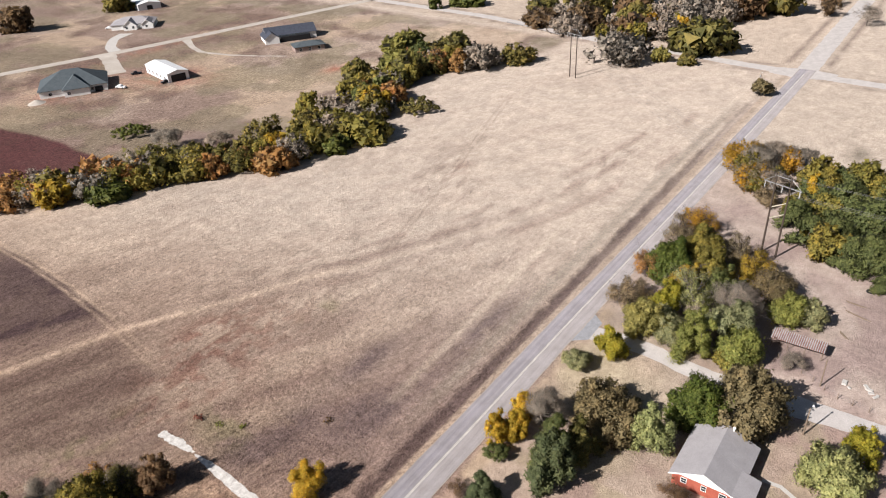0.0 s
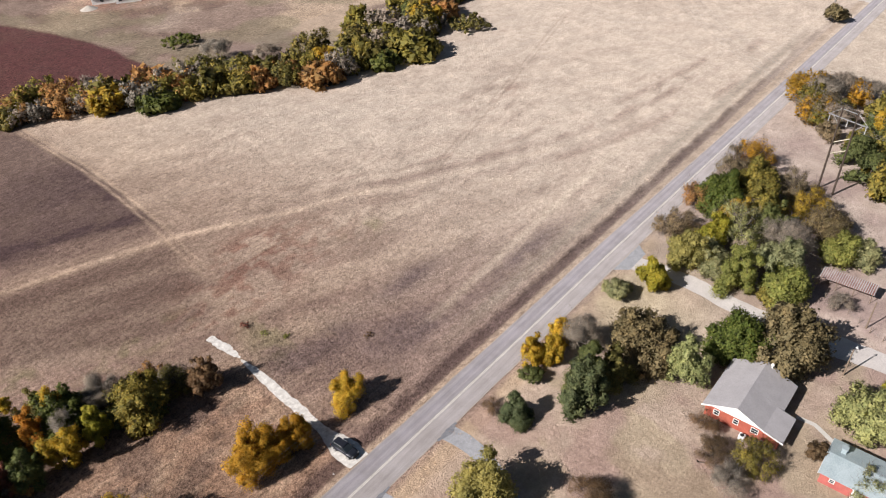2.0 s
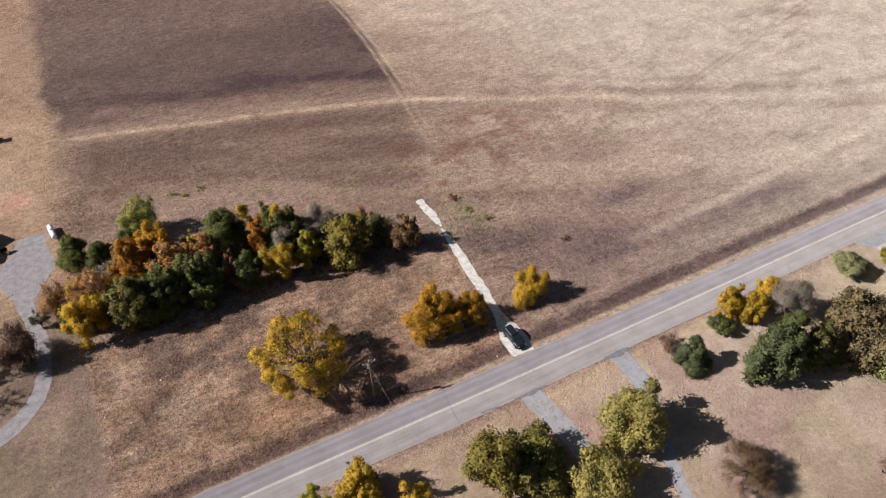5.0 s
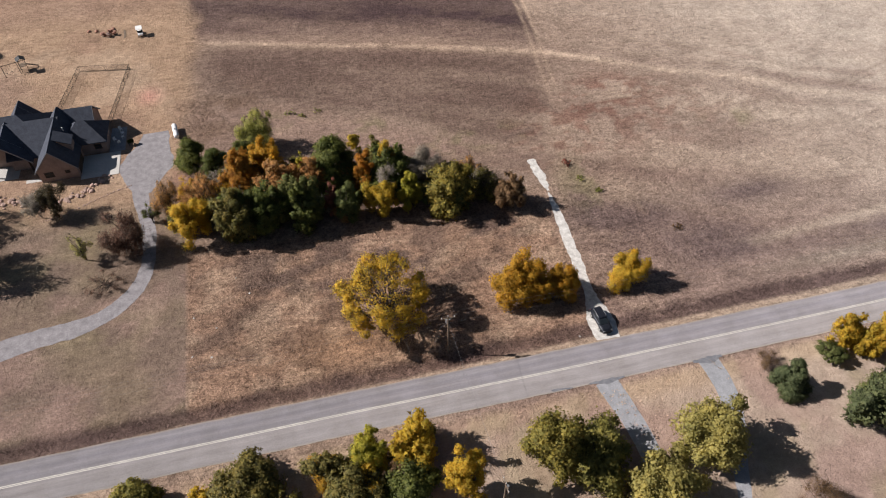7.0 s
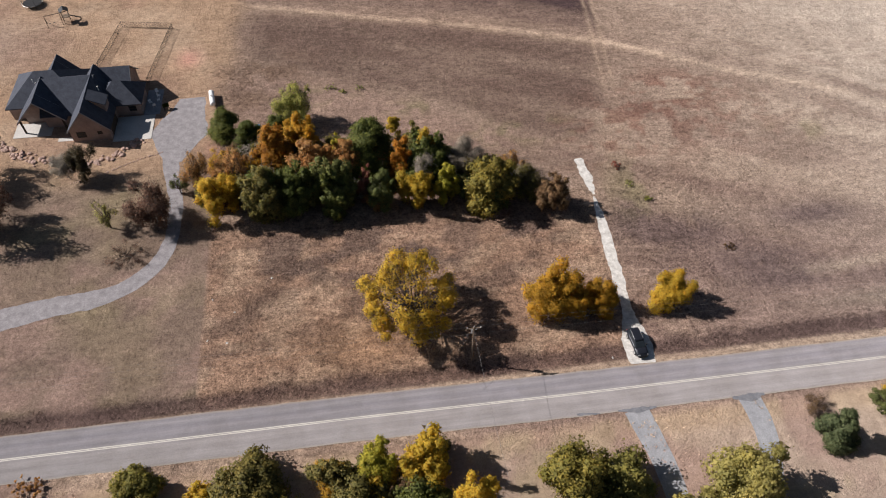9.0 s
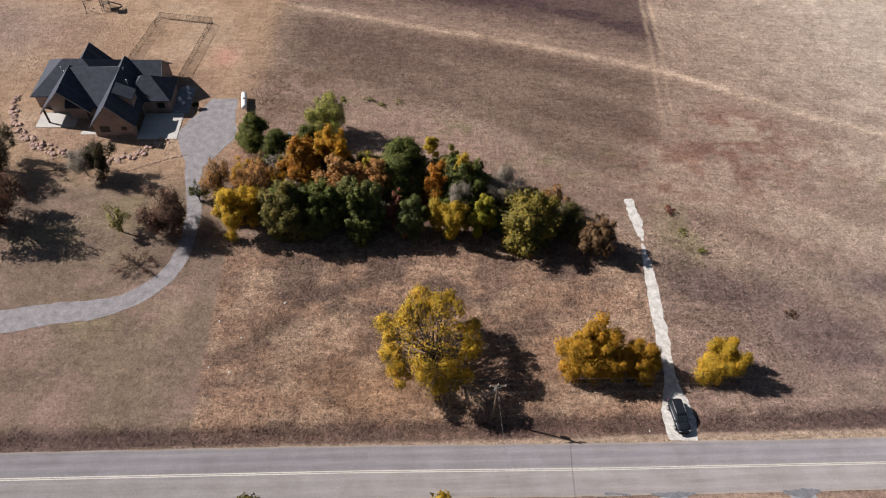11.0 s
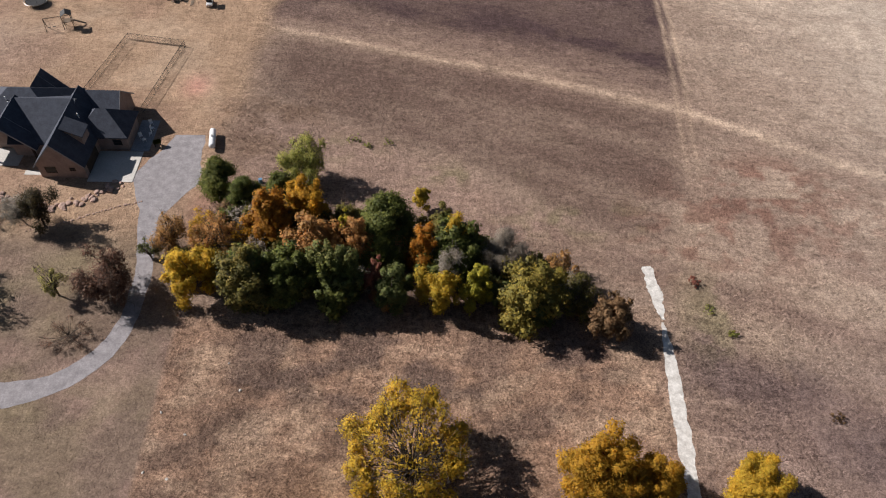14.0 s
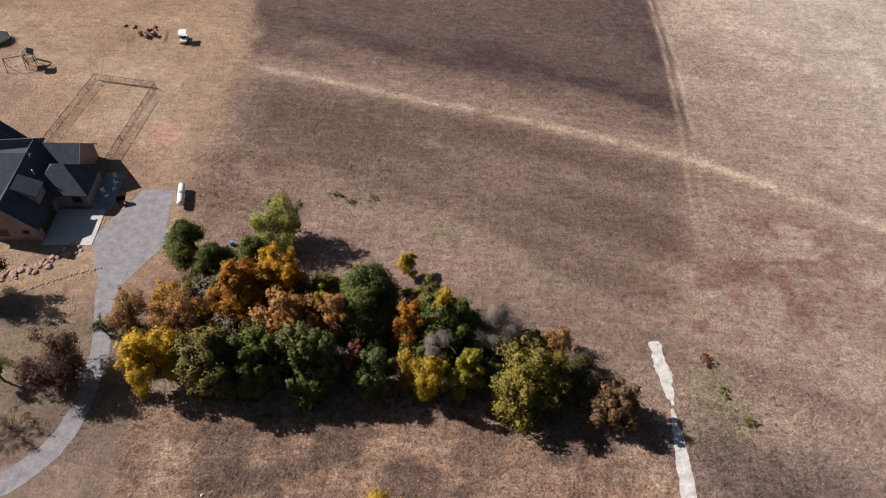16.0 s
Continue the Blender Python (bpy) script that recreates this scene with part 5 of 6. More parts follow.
def hipped(house, x0, x1, y0, y1, eave, ridge, wall, roof, over=0.6):
    """Walls and a hipped roof, its ridge along the longer side."""
    part("wall", boxes((x0, x1, y0, y1, 0, eave)), wall, house)
    X0, X1, Y0, Y1 = x0 - over, x1 + over, y0 - over, y1 + over
    bm = bmesh.new()
    base = [bm.verts.new(p) for p in ((X0, Y0, eave), (X1, Y0, eave), (X1, Y1, eave), (X0, Y1, eave))]
    rim = [bm.verts.new(v.co + Vector((0, 0, 0.2))) for v in base]
    if X1 - X0 > Y1 - Y0:
        k = (Y1 - Y0) / 2
        r = [bm.verts.new(p) for p in ((X0 + k, (Y0 + Y1) / 2, ridge), (X1 - k, (Y0 + Y1) / 2, ridge))]
        sides = [(rim[0], rim[1], r[1], r[0]), (rim[1], rim[2], r[1]), (rim[2], rim[3], r[0], r[1]), (rim[3], rim[0], r[0])]
    else:
        k = (X1 - X0) / 2
        r = [bm.verts.new(p) for p in (((X0 + X1) / 2, Y0 + k, ridge), ((X0 + X1) / 2, Y1 - k, ridge))]
        sides = [(rim[0], rim[1], r[0]), (rim[1], rim[2], r[1], r[0]), (rim[2], rim[3], r[1]), (rim[3], rim[0], r[0], r[1])]
    for s in sides:
        bm.faces.new(s)
    for i in range(4):
        bm.faces.new((base[i], base[(i + 1) % 4], rim[(i + 1) % 4], rim[i]))
    bm.faces.new(base[::-1])
    bmesh.ops.recalc_face_normals(bm, faces=bm.faces)
    part("roof", bm, roof, house)


def window(house, face, along_at, z, width, height, at, frame_of=None):
    """A framed window on an outside wall; face is the side it looks to: '-x', '+x', '-y' or '+y'."""
    sign, axis = (-1 if face[0] == "-" else 1), face[1]

    def slab(a0, a1, z0, z1, d0, d1):
        d0, d1 = sorted((at + sign * d0, at + sign * d1))
        return (d0, d1, a0, a1, z0, z1) if axis == "x" else (a0, a1, d0, d1, z0, z1)
    a, b, t = along_at - width / 2, along_at + width / 2, 0.09
    holder = part("window", boxes(slab(a, b, z, z + t, -0.02, 0.06), slab(a, b, z + height - t, z + height, -0.02, 0.06),
                                  slab(a, a + t, z + t, z + height - t, -0.02, 0.06), slab(b - t, b, z + t, z + height - t, -0.02, 0.06),
                                  slab(a + t, b - t, z + height / 2 - 0.03, z + height / 2 + 0.03, -0.02, 0.05)), frame_of or WHITE_PAINT, house, "dark-framed window" if frame_of else "white-framed window")
    part("pane", boxes(slab(a + t, b - t, z + t, z + height - t, -0.01, 0.02)), GLASS_DARK, holder)


def brick_house():
    h = thing("brick_house", 0, 0, 0, 0, "red brick house with a grey shingled gable roof and white trim", "house")
    x0, x1, xe = 84.9, 97.0, 90.2
    part("wall", boxes((x0, x1, 10.5, 20.5, 0, 2.55), (x0, xe, 8.6, 10.48, 0, 2.3)), BRICK_RED, h)
    # ridge along the house; the near half of the south slope runs on over the kitchen
    ridge, thick = 4.95, 0.14
    bm = bmesh.new()
    extruded(bm, [(15.6, ridge), (21.0, 2.45), (21.0, 2.45 + thick), (15.6, ridge + thick)], x0 - 0.5, x1 + 0.5, "x")
    part("roof", bm, SHINGLE_GREY, h)
    bm = bmesh.new()
    extruded(bm, [(15.6, ridge), (10.05, 2.5), (10.05, 2.5 + thick), (15.6, ridge + thick)], xe + 0.42, x1 + 0.5, "x")
    part("roof", bm, SHINGLE_GREY, h)
    bm = bmesh.new()
    extruded(bm, [(15.6, ridge), (11.2, 3.0), (8.0, 2.2), (8.0, 2.2 + thick), (11.2, 3.0 + thick), (15.6, ridge + thick)], x0 - 0.5, xe + 0.4, "x")
    part("roof", bm, SHINGLE_GREY, h)
    for x in (x0 - 0.02, x1 - 0.03):
        bm = bmesh.new()
        extruded(bm, [(20.4, 2.56), (15.6, ridge - 0.06), (11.0, 2.86 if x < 90 else 2.75), (10.6, 2.56)], x, x + 0.05, "x")
        part("gable_siding", bm, WHITE_PAINT, h, "white painted gable boards")
    for profile in ([(15.6, ridge + 0.16), (21.05, 2.6), (21.05, 2.3), (15.6, ridge - 0.14)], [(15.6, ridge + 0.16), (11.2, 3.16), (7.95, 2.36), (7.95, 2.08), (11.2, 2.86), (15.6, ridge - 0.14)]):
        bm = bmesh.new()
        extruded(bm, profile, x0 - 0.55, x0 - 0.51, "x")
        part("bargeboard", bm, WHITE_PAINT, h, "white bargeboard")
    for y, w in ((18.6, 1.0), (15.4, 0.9), (12.4, 1.2)):
        window(h, "-x", y, 1.1, w, 1.15, x0)
    for x in (88, 93):
        window(h, "+y", x, 1.0, 1.2, 1.2, 20.5)
    part("door", boxes((91.8, 92.8, 10.42, 10.48, 0, 2.05)), WHITE_PAINT, h, "white door")
    bm = bmesh.new()
    tube(bm, (97.0, 14.6, 4.3), (97.0, 14.6, 5.2), 0.14)
    bmesh.ops.create_uvsphere(bm, u_segments=10, v_segments=6, radius=0.28, matrix=Matrix.Translation((97.0, 14.6, 5.3)))
    part("roof_vent", bm, WHITE_PAINT, h, "round white roof vent")
    return h


def workshop():
    h = thing("workshop", 0, 0, 0, 0, "small red outbuilding with a galvanised metal gable roof", "shed")
    wing(h, 82.9, 90.2, -10.5, 1.9, "y", 2.3, 3.1, RED_PAINT, METAL_ROOF, 0.35, 0.06)
    bm = bmesh.new()
    for i in range(27):
        y = -10.8 + i * 0.48
        for s in (-1, 1):
            extruded(bm, [(86.55, 3.165), (86.55 + s * 3.98, 2.295), (86.55 + s * 3.98, 2.325), (86.55, 3.195)], y, y + 0.05, "y")
    part("roof_rib", bm, METAL_ROOF, h)
    part("chimney", boxes((87.6, 88.3, 0.0, 0.7, 2.7, 3.9), (87.5, 88.4, -0.1, 0.8, 3.9, 4.0)), METAL_ROOF, h, "square metal chimney")
    part("door", boxes((82.84, 82.89, -3.6, -2.6, 0, 2.0)), WHITE_PAINT, h)
    window(h, "-x", 0.2, 1.0, 0.8, 0.8, 82.9)
    return h


def cattle_shed():
    h = thing("open_shed", 0, 0, 0, 0, "long low open shed with a rusty corrugated roof", "shed")
    bm = bmesh.new()
    extruded(bm, [(130.4, 2.15), (133.5, 2.7), (133.5, 2.75), (130.4, 2.2)], 6.5, 16.6, "y")
    part("roof", bm, RUST_ROOF, h)
    bm = bmesh.new()
    for i in range(25):
        y = 6.6 + i * 0.41
        extruded(bm, [(130.4, 2.2), (133.5, 2.75), (133.5, 2.82), (130.4, 2.27)], y, y + 0.12, "y")
    part("roof_rib", bm, METAL_ROOF, h, "paler roof sheets")
    for y in (6.8, 10.0, 13.2, 16.3):
        for x in (130.6, 133.3):
            bm = bmesh.new()
            tube(bm, (x, y, -0.2), (x, y, 2.2 if x < 132 else 2.65), 0.08)
            part("post", bm, WOOD, h)
    part("back_wall", boxes((133.32, 133.38, 6.8, 16.3, 0, 2.6)), WOOD, h)


def porch_over(house, x0, x1, y0, y1, eave, ridge, roof, over=0.5, thick=0.16):
    """A gable carried on posts, open below."""
    w, mid = (x1 - x0) / 2, (x0 + x1) / 2
    low = eave - over * (ridge - eave) / w
    for s in (-1, 1):
        bm = bmesh.new()
        extruded(bm, [(mid, ridge), (mid + s * (w + over), low), (mid + s * (w + over), low + thick), (mid, ridge + thick)], y0, y1, "y")
        part("roof", bm, roof, house)
        bm = bmesh.new()
        end = y0 - 0.04 if y0 < 130 else y1
        extruded(bm, [(mid, ridge + thick + 0.02), (mid + s * (w + over), low + thick + 0.02), (mid + s * (w + over), low - 0.12), (mid, ridge - 0.12)], end, end + 0.04, "y")
        part("fascia", bm, FASCIA, house)
        out = y0 + 0.3 if y0 < 130 else y1 - 0.3
        part("porch_post", boxes((mid + s * (w - 0.2) - 0.14, mid + s * (w - 0.2) + 0.14, out - 0.14, out + 0.14, 0, eave)), WOOD_DARK, house)


def shed_dormer(house, x0, x1, y0, y1, top, low, wall, roof):
    """A dormer with one shallow slope, from the ridge out to the wall."""
    bm = bmesh.new()
    extruded(bm, [(x0, top - 0.15), (x0, low - 1.0), (x1, 2.7), (x1, low - 0.1)], y0, y1, "y")
    part("dormer_wall", bm, wall, house)
    bm = bmesh.new()
    extruded(bm, [(x0 - 0.1, top), (x1 + 0.3, low - 0.1), (x1 + 0.3, low + 0.05), (x0 - 0.1, top + 0.15)], y0 - 0.25, y1 + 0.25, "y")
    part("dormer_roof", bm, roof, house)


def dark_house():
    h = thing("stone_house", 2.05, 1.7, 0, 0, "large tan stone house with steep charcoal shingled gables", "house")
    R, W = SHINGLE_DARK, BRICK_TAN
    hipped(h, -64.0, -50.0, 126.7, 137.1, 2.7, 7.15, W, R, 0.5)
    wing(h, -61.0, -53.0, 125.2, 129.5, "y", 2.9, 7.0, W, R)
    porch_over(h, -61.0, -53.0, 121.9, 124.7, 2.9, 7.0, R)
    wing(h, -57.0, -47.7, 123.4, 135.4, "x", 2.9, 6.9, W, R, 0.4)
    wing(h, -59.0, -53.0, 131.4, 136.0, "y", 2.7, 6.2, W, R, 0.4)
    porch_over(h, -59.0, -53.0, 136.4, 138.3, 2.7, 6.2, R, 0.4)
    wing(h, -51.3, -44.2, 118.4, 132.4, "y", 2.9, 7.0, W, R, 0.4)
    wing(h, -47.7, -41.6, 128.4, 136.6, "x", 2.7, 6.3, W, R, 0.4)
    hipped(h, -47.0, -39.4, 125.2, 131.2, 2.7, 6.1, W, R, 0.5)
    shed_dormer(h, -47.4, -44.7, 122.2, 124.8, 6.85, 5.35, W, R)
    window(h, "-y", -49.4, 1.0, 1.7, 1.3, 118.4, WOOD_DARK)
    window(h, "-y", -46.0, 1.5, 0.9, 0.7, 118.4, WOOD_DARK)
    window(h, "-y", -41, 1.0, 1.4, 1.2, 125.2, WOOD_DARK)
    part("garage_door", boxes((-44.19, -44.13, 119.4, 124.0, 0.05, 2.3)), WOOD_DARK, h, "dark garage door")
    for x, y, z in ((-58.9, 130.2, 6.1), (-58.2, 129.4, 5.8), (-46.3, 126.6, 5.9)):
        bm = bmesh.new()
        tube(bm, (x, y, z - 0.6), (x, y, z + 0.45), 0.1)
        part("vent_pipe", bm, WHITE_PAINT, h, "white vent pipe")


def slab(name, x0, x1, y0, y1, z, material, label, category="paving"):
    ob = part(name, boxes((x0, x1, y0, y1, 0.0, z), bevel=0.02), material, None, label)
    return tagged(ob, "", category, kind="structure")


def far_house(x, y, turn, label, build):
    h = thing("far_house", x, y, 0, turn, label, "house", "far houses")
    build(h)
    return h


brick_house()
workshop()
cattle_shed()
dark_house()
slab("parking_slab", -42.1, -35.0, 119.2, 126.4, 0.08, CONCRETE, "pale concrete parking slab beside the garage")
slab("porch_slab", -61.0, -54.0, 122.6, 126.8, 0.07, CONCRETE, "pale concrete porch slab")
slab("front_walk", -52.4, -47.6, 120.6, 121.6, 0.05, CONCRETE, "pale concrete walk along the front wall")
slab("patio", -37.3, -34.2, 126.5, 134.4, 0.06, OLD_CONCRETE, "shaded concrete side patio")


def farm_a(h):
    hipped(h, -14.5, 14.5, -11, 11, 3.2, 9.6, WHITE_PAINT, SHINGLE_BLUE)
    hipped(h, -4, 7, -14, 0, 3.2, 8.2, WHITE_PAINT, SHINGLE_BLUE)
    for x in (-10, -2, 8):
        window(h, "-y", x, 0.9, 1.6, 1.4, -14 if -4 < x < 6 else -11)
    part("garage_door", boxes((9, 12.5, -11.1, -11.02, 0, 2.4)), BLACK, h)


def farm_barn(h):
    wing(h, -5.2, 5.2, -14, 14, "y", 4.2, 5.4, WHITE_METAL, WHITE_METAL, 0.3, 0.08)
    # black sheet on the closed gable stands in for a bay's dark inside
    part("bay_shade_panel", boxes((-3.6, 3.6, -14.08, -14.02, 0, 3.4)), BLACK, h, "flat black panel for the shade inside the bay")
    for y in (-10, -5, 0, 5, 10):
        part("window", boxes((-5.28, -5.22, y - 0.6, y + 0.6, 1.2, 2.3)), GLASS_DARK, h)


def farm_b(h):
    hipped(h, -14, 12, -8, 8, 3.0, 6.5, WHITE_PAINT, SHINGLE_GREY)
    wing(h, -6, 2, -12, 0, "y", 3.0, 6.0, WHITE_PAINT, SHINGLE_GREY)
    wing(h, 5, 12, -11, 0, "y", 3.0, 5.4, WHITE_PAINT, SHINGLE_GREY)
    for x in (-4, 0, 8):
        window(h, "-y", x, 0.9, 1.5, 1.6, -12 if x < 5 else -11)


def farm_c(h):
    wing(h, -14, 14, -7, 7, "x", 3.6, 7.0, WHITE_PAINT, SHINGLE_DARK)
    wing(h, -16, -8, -11, 4, "y", 3.2, 6.0, WHITE_PAINT, SHINGLE_DARK)
    # filled black block stands in for the shade under the porch
    part("porch", boxes((-8, 10, -9.5, -7.02, 0, 2.8)), BLACK, h, "solid black block for the shaded porch")


def farm_pool_house(h):
    hipped(h, -8, 8, -5, 5, 2.7, 4.6, BRICK_TAN, SHINGLE_BLUE)
    for x in (-5, 0, 5):
        window(h, "-y", x, 0.5, 1.6, 1.8, -5)


def farm_store(h):
    wing(h, -8, 8, -12, 12, "y", 4.0, 5.4, WHITE_METAL, WHITE_METAL, 0.3, 0.08)
    part("door", boxes((-2, 2, -12.08, -12.02, 0, 3)), GLASS_DARK, h)


far_house(161, 339, -31, "new white house with a slate-blue hipped roof on bare earth", farm_a)
far_house(196.5, 316, -13, "white sheet-metal barn with a black panel for its open bay", farm_barn)
far_house(259, 438, -42, "white farmhouse with a grey hipped and gabled roof", farm_b)
far_house(281, 318, -32, "white house with black gabled roof", farm_c)
far_house(266, 288, -32, "low pool house with slate-blue hipped roof", farm_pool_house)
far_house(302, 492, -20, "far white metal store building", farm_store)

# ---- things out of doors ----


def lofted(bm, sections, power=3.2, sides=20):
    """A rounded body through cross sections: (place along, half width, low, high)."""
    rings = []
    for y, w, z0, z1 in sections:
        ring = []
        for k in range(sides):
            a = 2 * math.pi * (k + 0.5) / sides
            c, d = math.cos(a), math.sin(a)
            x = math.copysign(abs(c) ** (2 / power), c) * w
            z = (z0 + z1) / 2 + math.copysign(abs(d) ** (2 / power), d) * (z1 - z0) / 2
            ring.append(bm.verts.new((x, y, z)))
        rings.append(ring)
    for p, q in zip(rings[:-1], rings[1:]):
        for k in range(sides):
            bm.faces.new((p[k], p[(k + 1) % sides], q[(k + 1) % sides], q[k]))
    bm.faces.new(rings[0][::-1])
    bm.faces.new(rings[-1])
    bmesh.ops.recalc_face_normals(bm, faces=bm.faces)
    for f in bm.faces:
        f.smooth = len(f.verts) == 4
    return bm


def car():
    c = thing("parked_car", 42.4, 62.1, 0.03, 184, "dark grey sport utility car parked on white rock", "car")
    part("body", lofted(bmesh.new(), [(-2.42, 0.72, 0.5, 0.95), (-2.3, 0.88, 0.4, 1.06), (-1.2, 0.95, 0.34, 1.08), (0.6, 0.96, 0.34, 1.06), (1.3, 0.95, 0.36, 1.04), (2.0, 0.9, 0.4, 0.96), (2.35, 0.78, 0.45, 0.84), (2.45, 0.6, 0.5, 0.74)]), CAR_PAINT, c)
    part("cabin", lofted(bmesh.new(), [(-2.2, 0.66, 0.95, 1.1), (-1.9, 0.74, 0.95, 1.62), (-0.9, 0.78, 0.95, 1.7), (0.2, 0.76, 0.95, 1.66), (0.6, 0.76, 0.95, 1.44), (1.2, 0.74, 0.95, 1.1)], 4.0), GLASS_DARK, c, "dark tinted windows")
    part("roof", lofted(bmesh.new(), [(-1.98, 0.6, 1.6, 1.68), (-1.6, 0.7, 1.62, 1.74), (-0.6, 0.72, 1.64, 1.78), (0.1, 0.7, 1.62, 1.73), (0.32, 0.66, 1.58, 1.66)], 3.0), CAR_PAINT, c)
    part("bonnet", lofted(bmesh.new(), [(1.05, 0.74, 0.95, 1.1), (1.5, 0.76, 0.92, 1.09), (2.0, 0.7, 0.86, 1.0), (2.25, 0.58, 0.8, 0.88)], 2.6), CAR_PAINT, c)
    bm = bmesh.new()
    extruded(bm, [(1.14, 1.14), (1.18, 1.13), (0.55, 1.515), (0.51, 1.5)], -0.62, 0.62, "x")
    part("windscreen", bm, GLASS_DARK, c)
    part("bumper", lofted(bmesh.new(), [(2.2, 0.86, 0.38, 0.6), (2.42, 0.76, 0.38, 0.6), (2.54, 0.5, 0.4, 0.58)]), BLACK, c)
    part("grille", boxes((-0.42, 0.42, 2.43, 2.48, 0.56, 0.74), bevel=0.02), BLACK, c)
    for s in (-1, 1):
        part("roof_rail", boxes((s * 0.66 - 0.025, s * 0.66 + 0.025, -1.7, 0.05, 1.73, 1.79), bevel=0.01), STEEL, c)
        part("mirror", boxes((s * 1.0 - 0.11, s * 1.0 + 0.11, 0.78, 0.93, 1.02, 1.17), bevel=0.04), CAR_PAINT, c)
        part("headlight", boxes((s * 0.62 - 0.17, s * 0.62 + 0.17, 2.2, 2.36, 0.72, 0.86), bevel=0.04), STEEL, c, "clear headlight")
        part("tail_light", boxes((s * 0.74 - 0.1, s * 0.74 + 0.1, -2.42, -2.28, 0.66, 0.9), bevel=0.03), RED_PAINT, c, "red tail light")
        for y in (-1.45, 1.45):
            bm = bmesh.new()
            tube(bm, (s * 0.74, y, 0.35), (s * 0.97, y, 0.35), 0.36, sides=20)
            w = part("wheel", bm, RUBBER, c)
            bm = bmesh.new()
            tube(bm, (s * 0.965, y, 0.35), (s * 0.985, y, 0.35), 0.23, sides=14)
            part("rim", bm, STEEL, w)


def propane_tank():
    t = thing("propane_tank", -24.1, 129.0, 0, 8, "white horizontal propane tank on two saddles", "tank")
    bm = bmesh.new()
    tube(bm, (0, -1.9, 0.95), (0, 1.9, 0.95), 0.52, sides=24)
    for s in (-1, 1):
        bmesh.ops.create_uvsphere(bm, u_segments=24, v_segments=12, radius=0.52, matrix=Matrix.Translation((0, s * 1.9, 0.95)) @ Matrix.Diagonal((1, 0.75, 1, 1)))
    part("tank_shell", bm, WHITE_METAL, t)
    for s in (-1.2, 1.2):
        part("saddle", boxes((-0.4, 0.4, s - 0.1, s + 0.1, 0, 0.55)), STEEL, t)
    bm = bmesh.new()
    tube(bm, (0, 0, 1.4), (0, 0, 1.62), 0.2, sides=12)
    part("valve_cover", bm, STEEL, t)


def wire(name, a, b, sag, thick, label, group="wires"):
    """A hanging line between two points."""
    cu = bpy.data.curves.new(name, "CURVE")
    cu.dimensions, cu.bevel_depth, cu.bevel_resolution = "3D", thick, 1
    sp = cu.splines.new("POLY")
    n = 24
    sp.points.add(n)
    for i in range(n + 1):
        k = i / n
        p = Vector(a).lerp(Vector(b), k)
        sp.points[i].co = (p.x, p.y, p.z - 4 * sag * k * (1 - k), 1)
    cu.materials.append(WIRE)
    return tagged(new(name, cu), label, "wire", group)


def utility_pole(x, y, h, turn, arm=True, lamp=False, label="weathered wooden utility pole with a crossarm"):
    z = float(land_height(x, y))
    p = thing("utility_pole", x, y, z, turn, label, "pole", "utility poles")
    bm = bmesh.new()
    tube(bm, (0, 0, -0.3), (0, 0, h), 0.15, 0.1, 10)
    part("post", bm, WOOD, p)
    if arm:
        part("crossarm", boxes((-0.06, 0.06, -1.1, 1.1, h - 0.5, h - 0.36)), WOOD, p)
        for yy in (-0.95, 0, 0.95):
            bm = bmesh.new()
            tube(bm, (0, yy, h - 0.36 if yy else h), (0, yy, h - 0.1 if yy else h + 0.25), 0.06, 0.04)
            part("insulator", bm, WHITE_PAINT, p)
        for s in (-1, 1):
            bm = bmesh.new()
            tube(bm, (0.05, s * 0.7, h - 0.45), (0.08, 0, h - 1.2), 0.025)
            part("brace", bm, STEEL, p)
        bm = bmesh.new()
        tube(bm, (0.3, 0.12, h - 1.9), (0.3, 0.12, h - 1.1), 0.2, sides=14)
        part("transformer", bm, STEEL, p, "grey transformer can")
    if lamp:
        bm = bmesh.new()
        tube(bm, (0, 0, h - 0.3), (0.9, 0, h + 0.1), 0.03)
        part("lamp_arm", bm, STEEL, p)
        bm = bmesh.new()
        tube(bm, (0.95, 0, h - 0.12), (0.95, 0, h + 0.14), 0.22, 0.1, 12)
        part("lamp_head", bm, WHITE_PAINT, p)
    return p


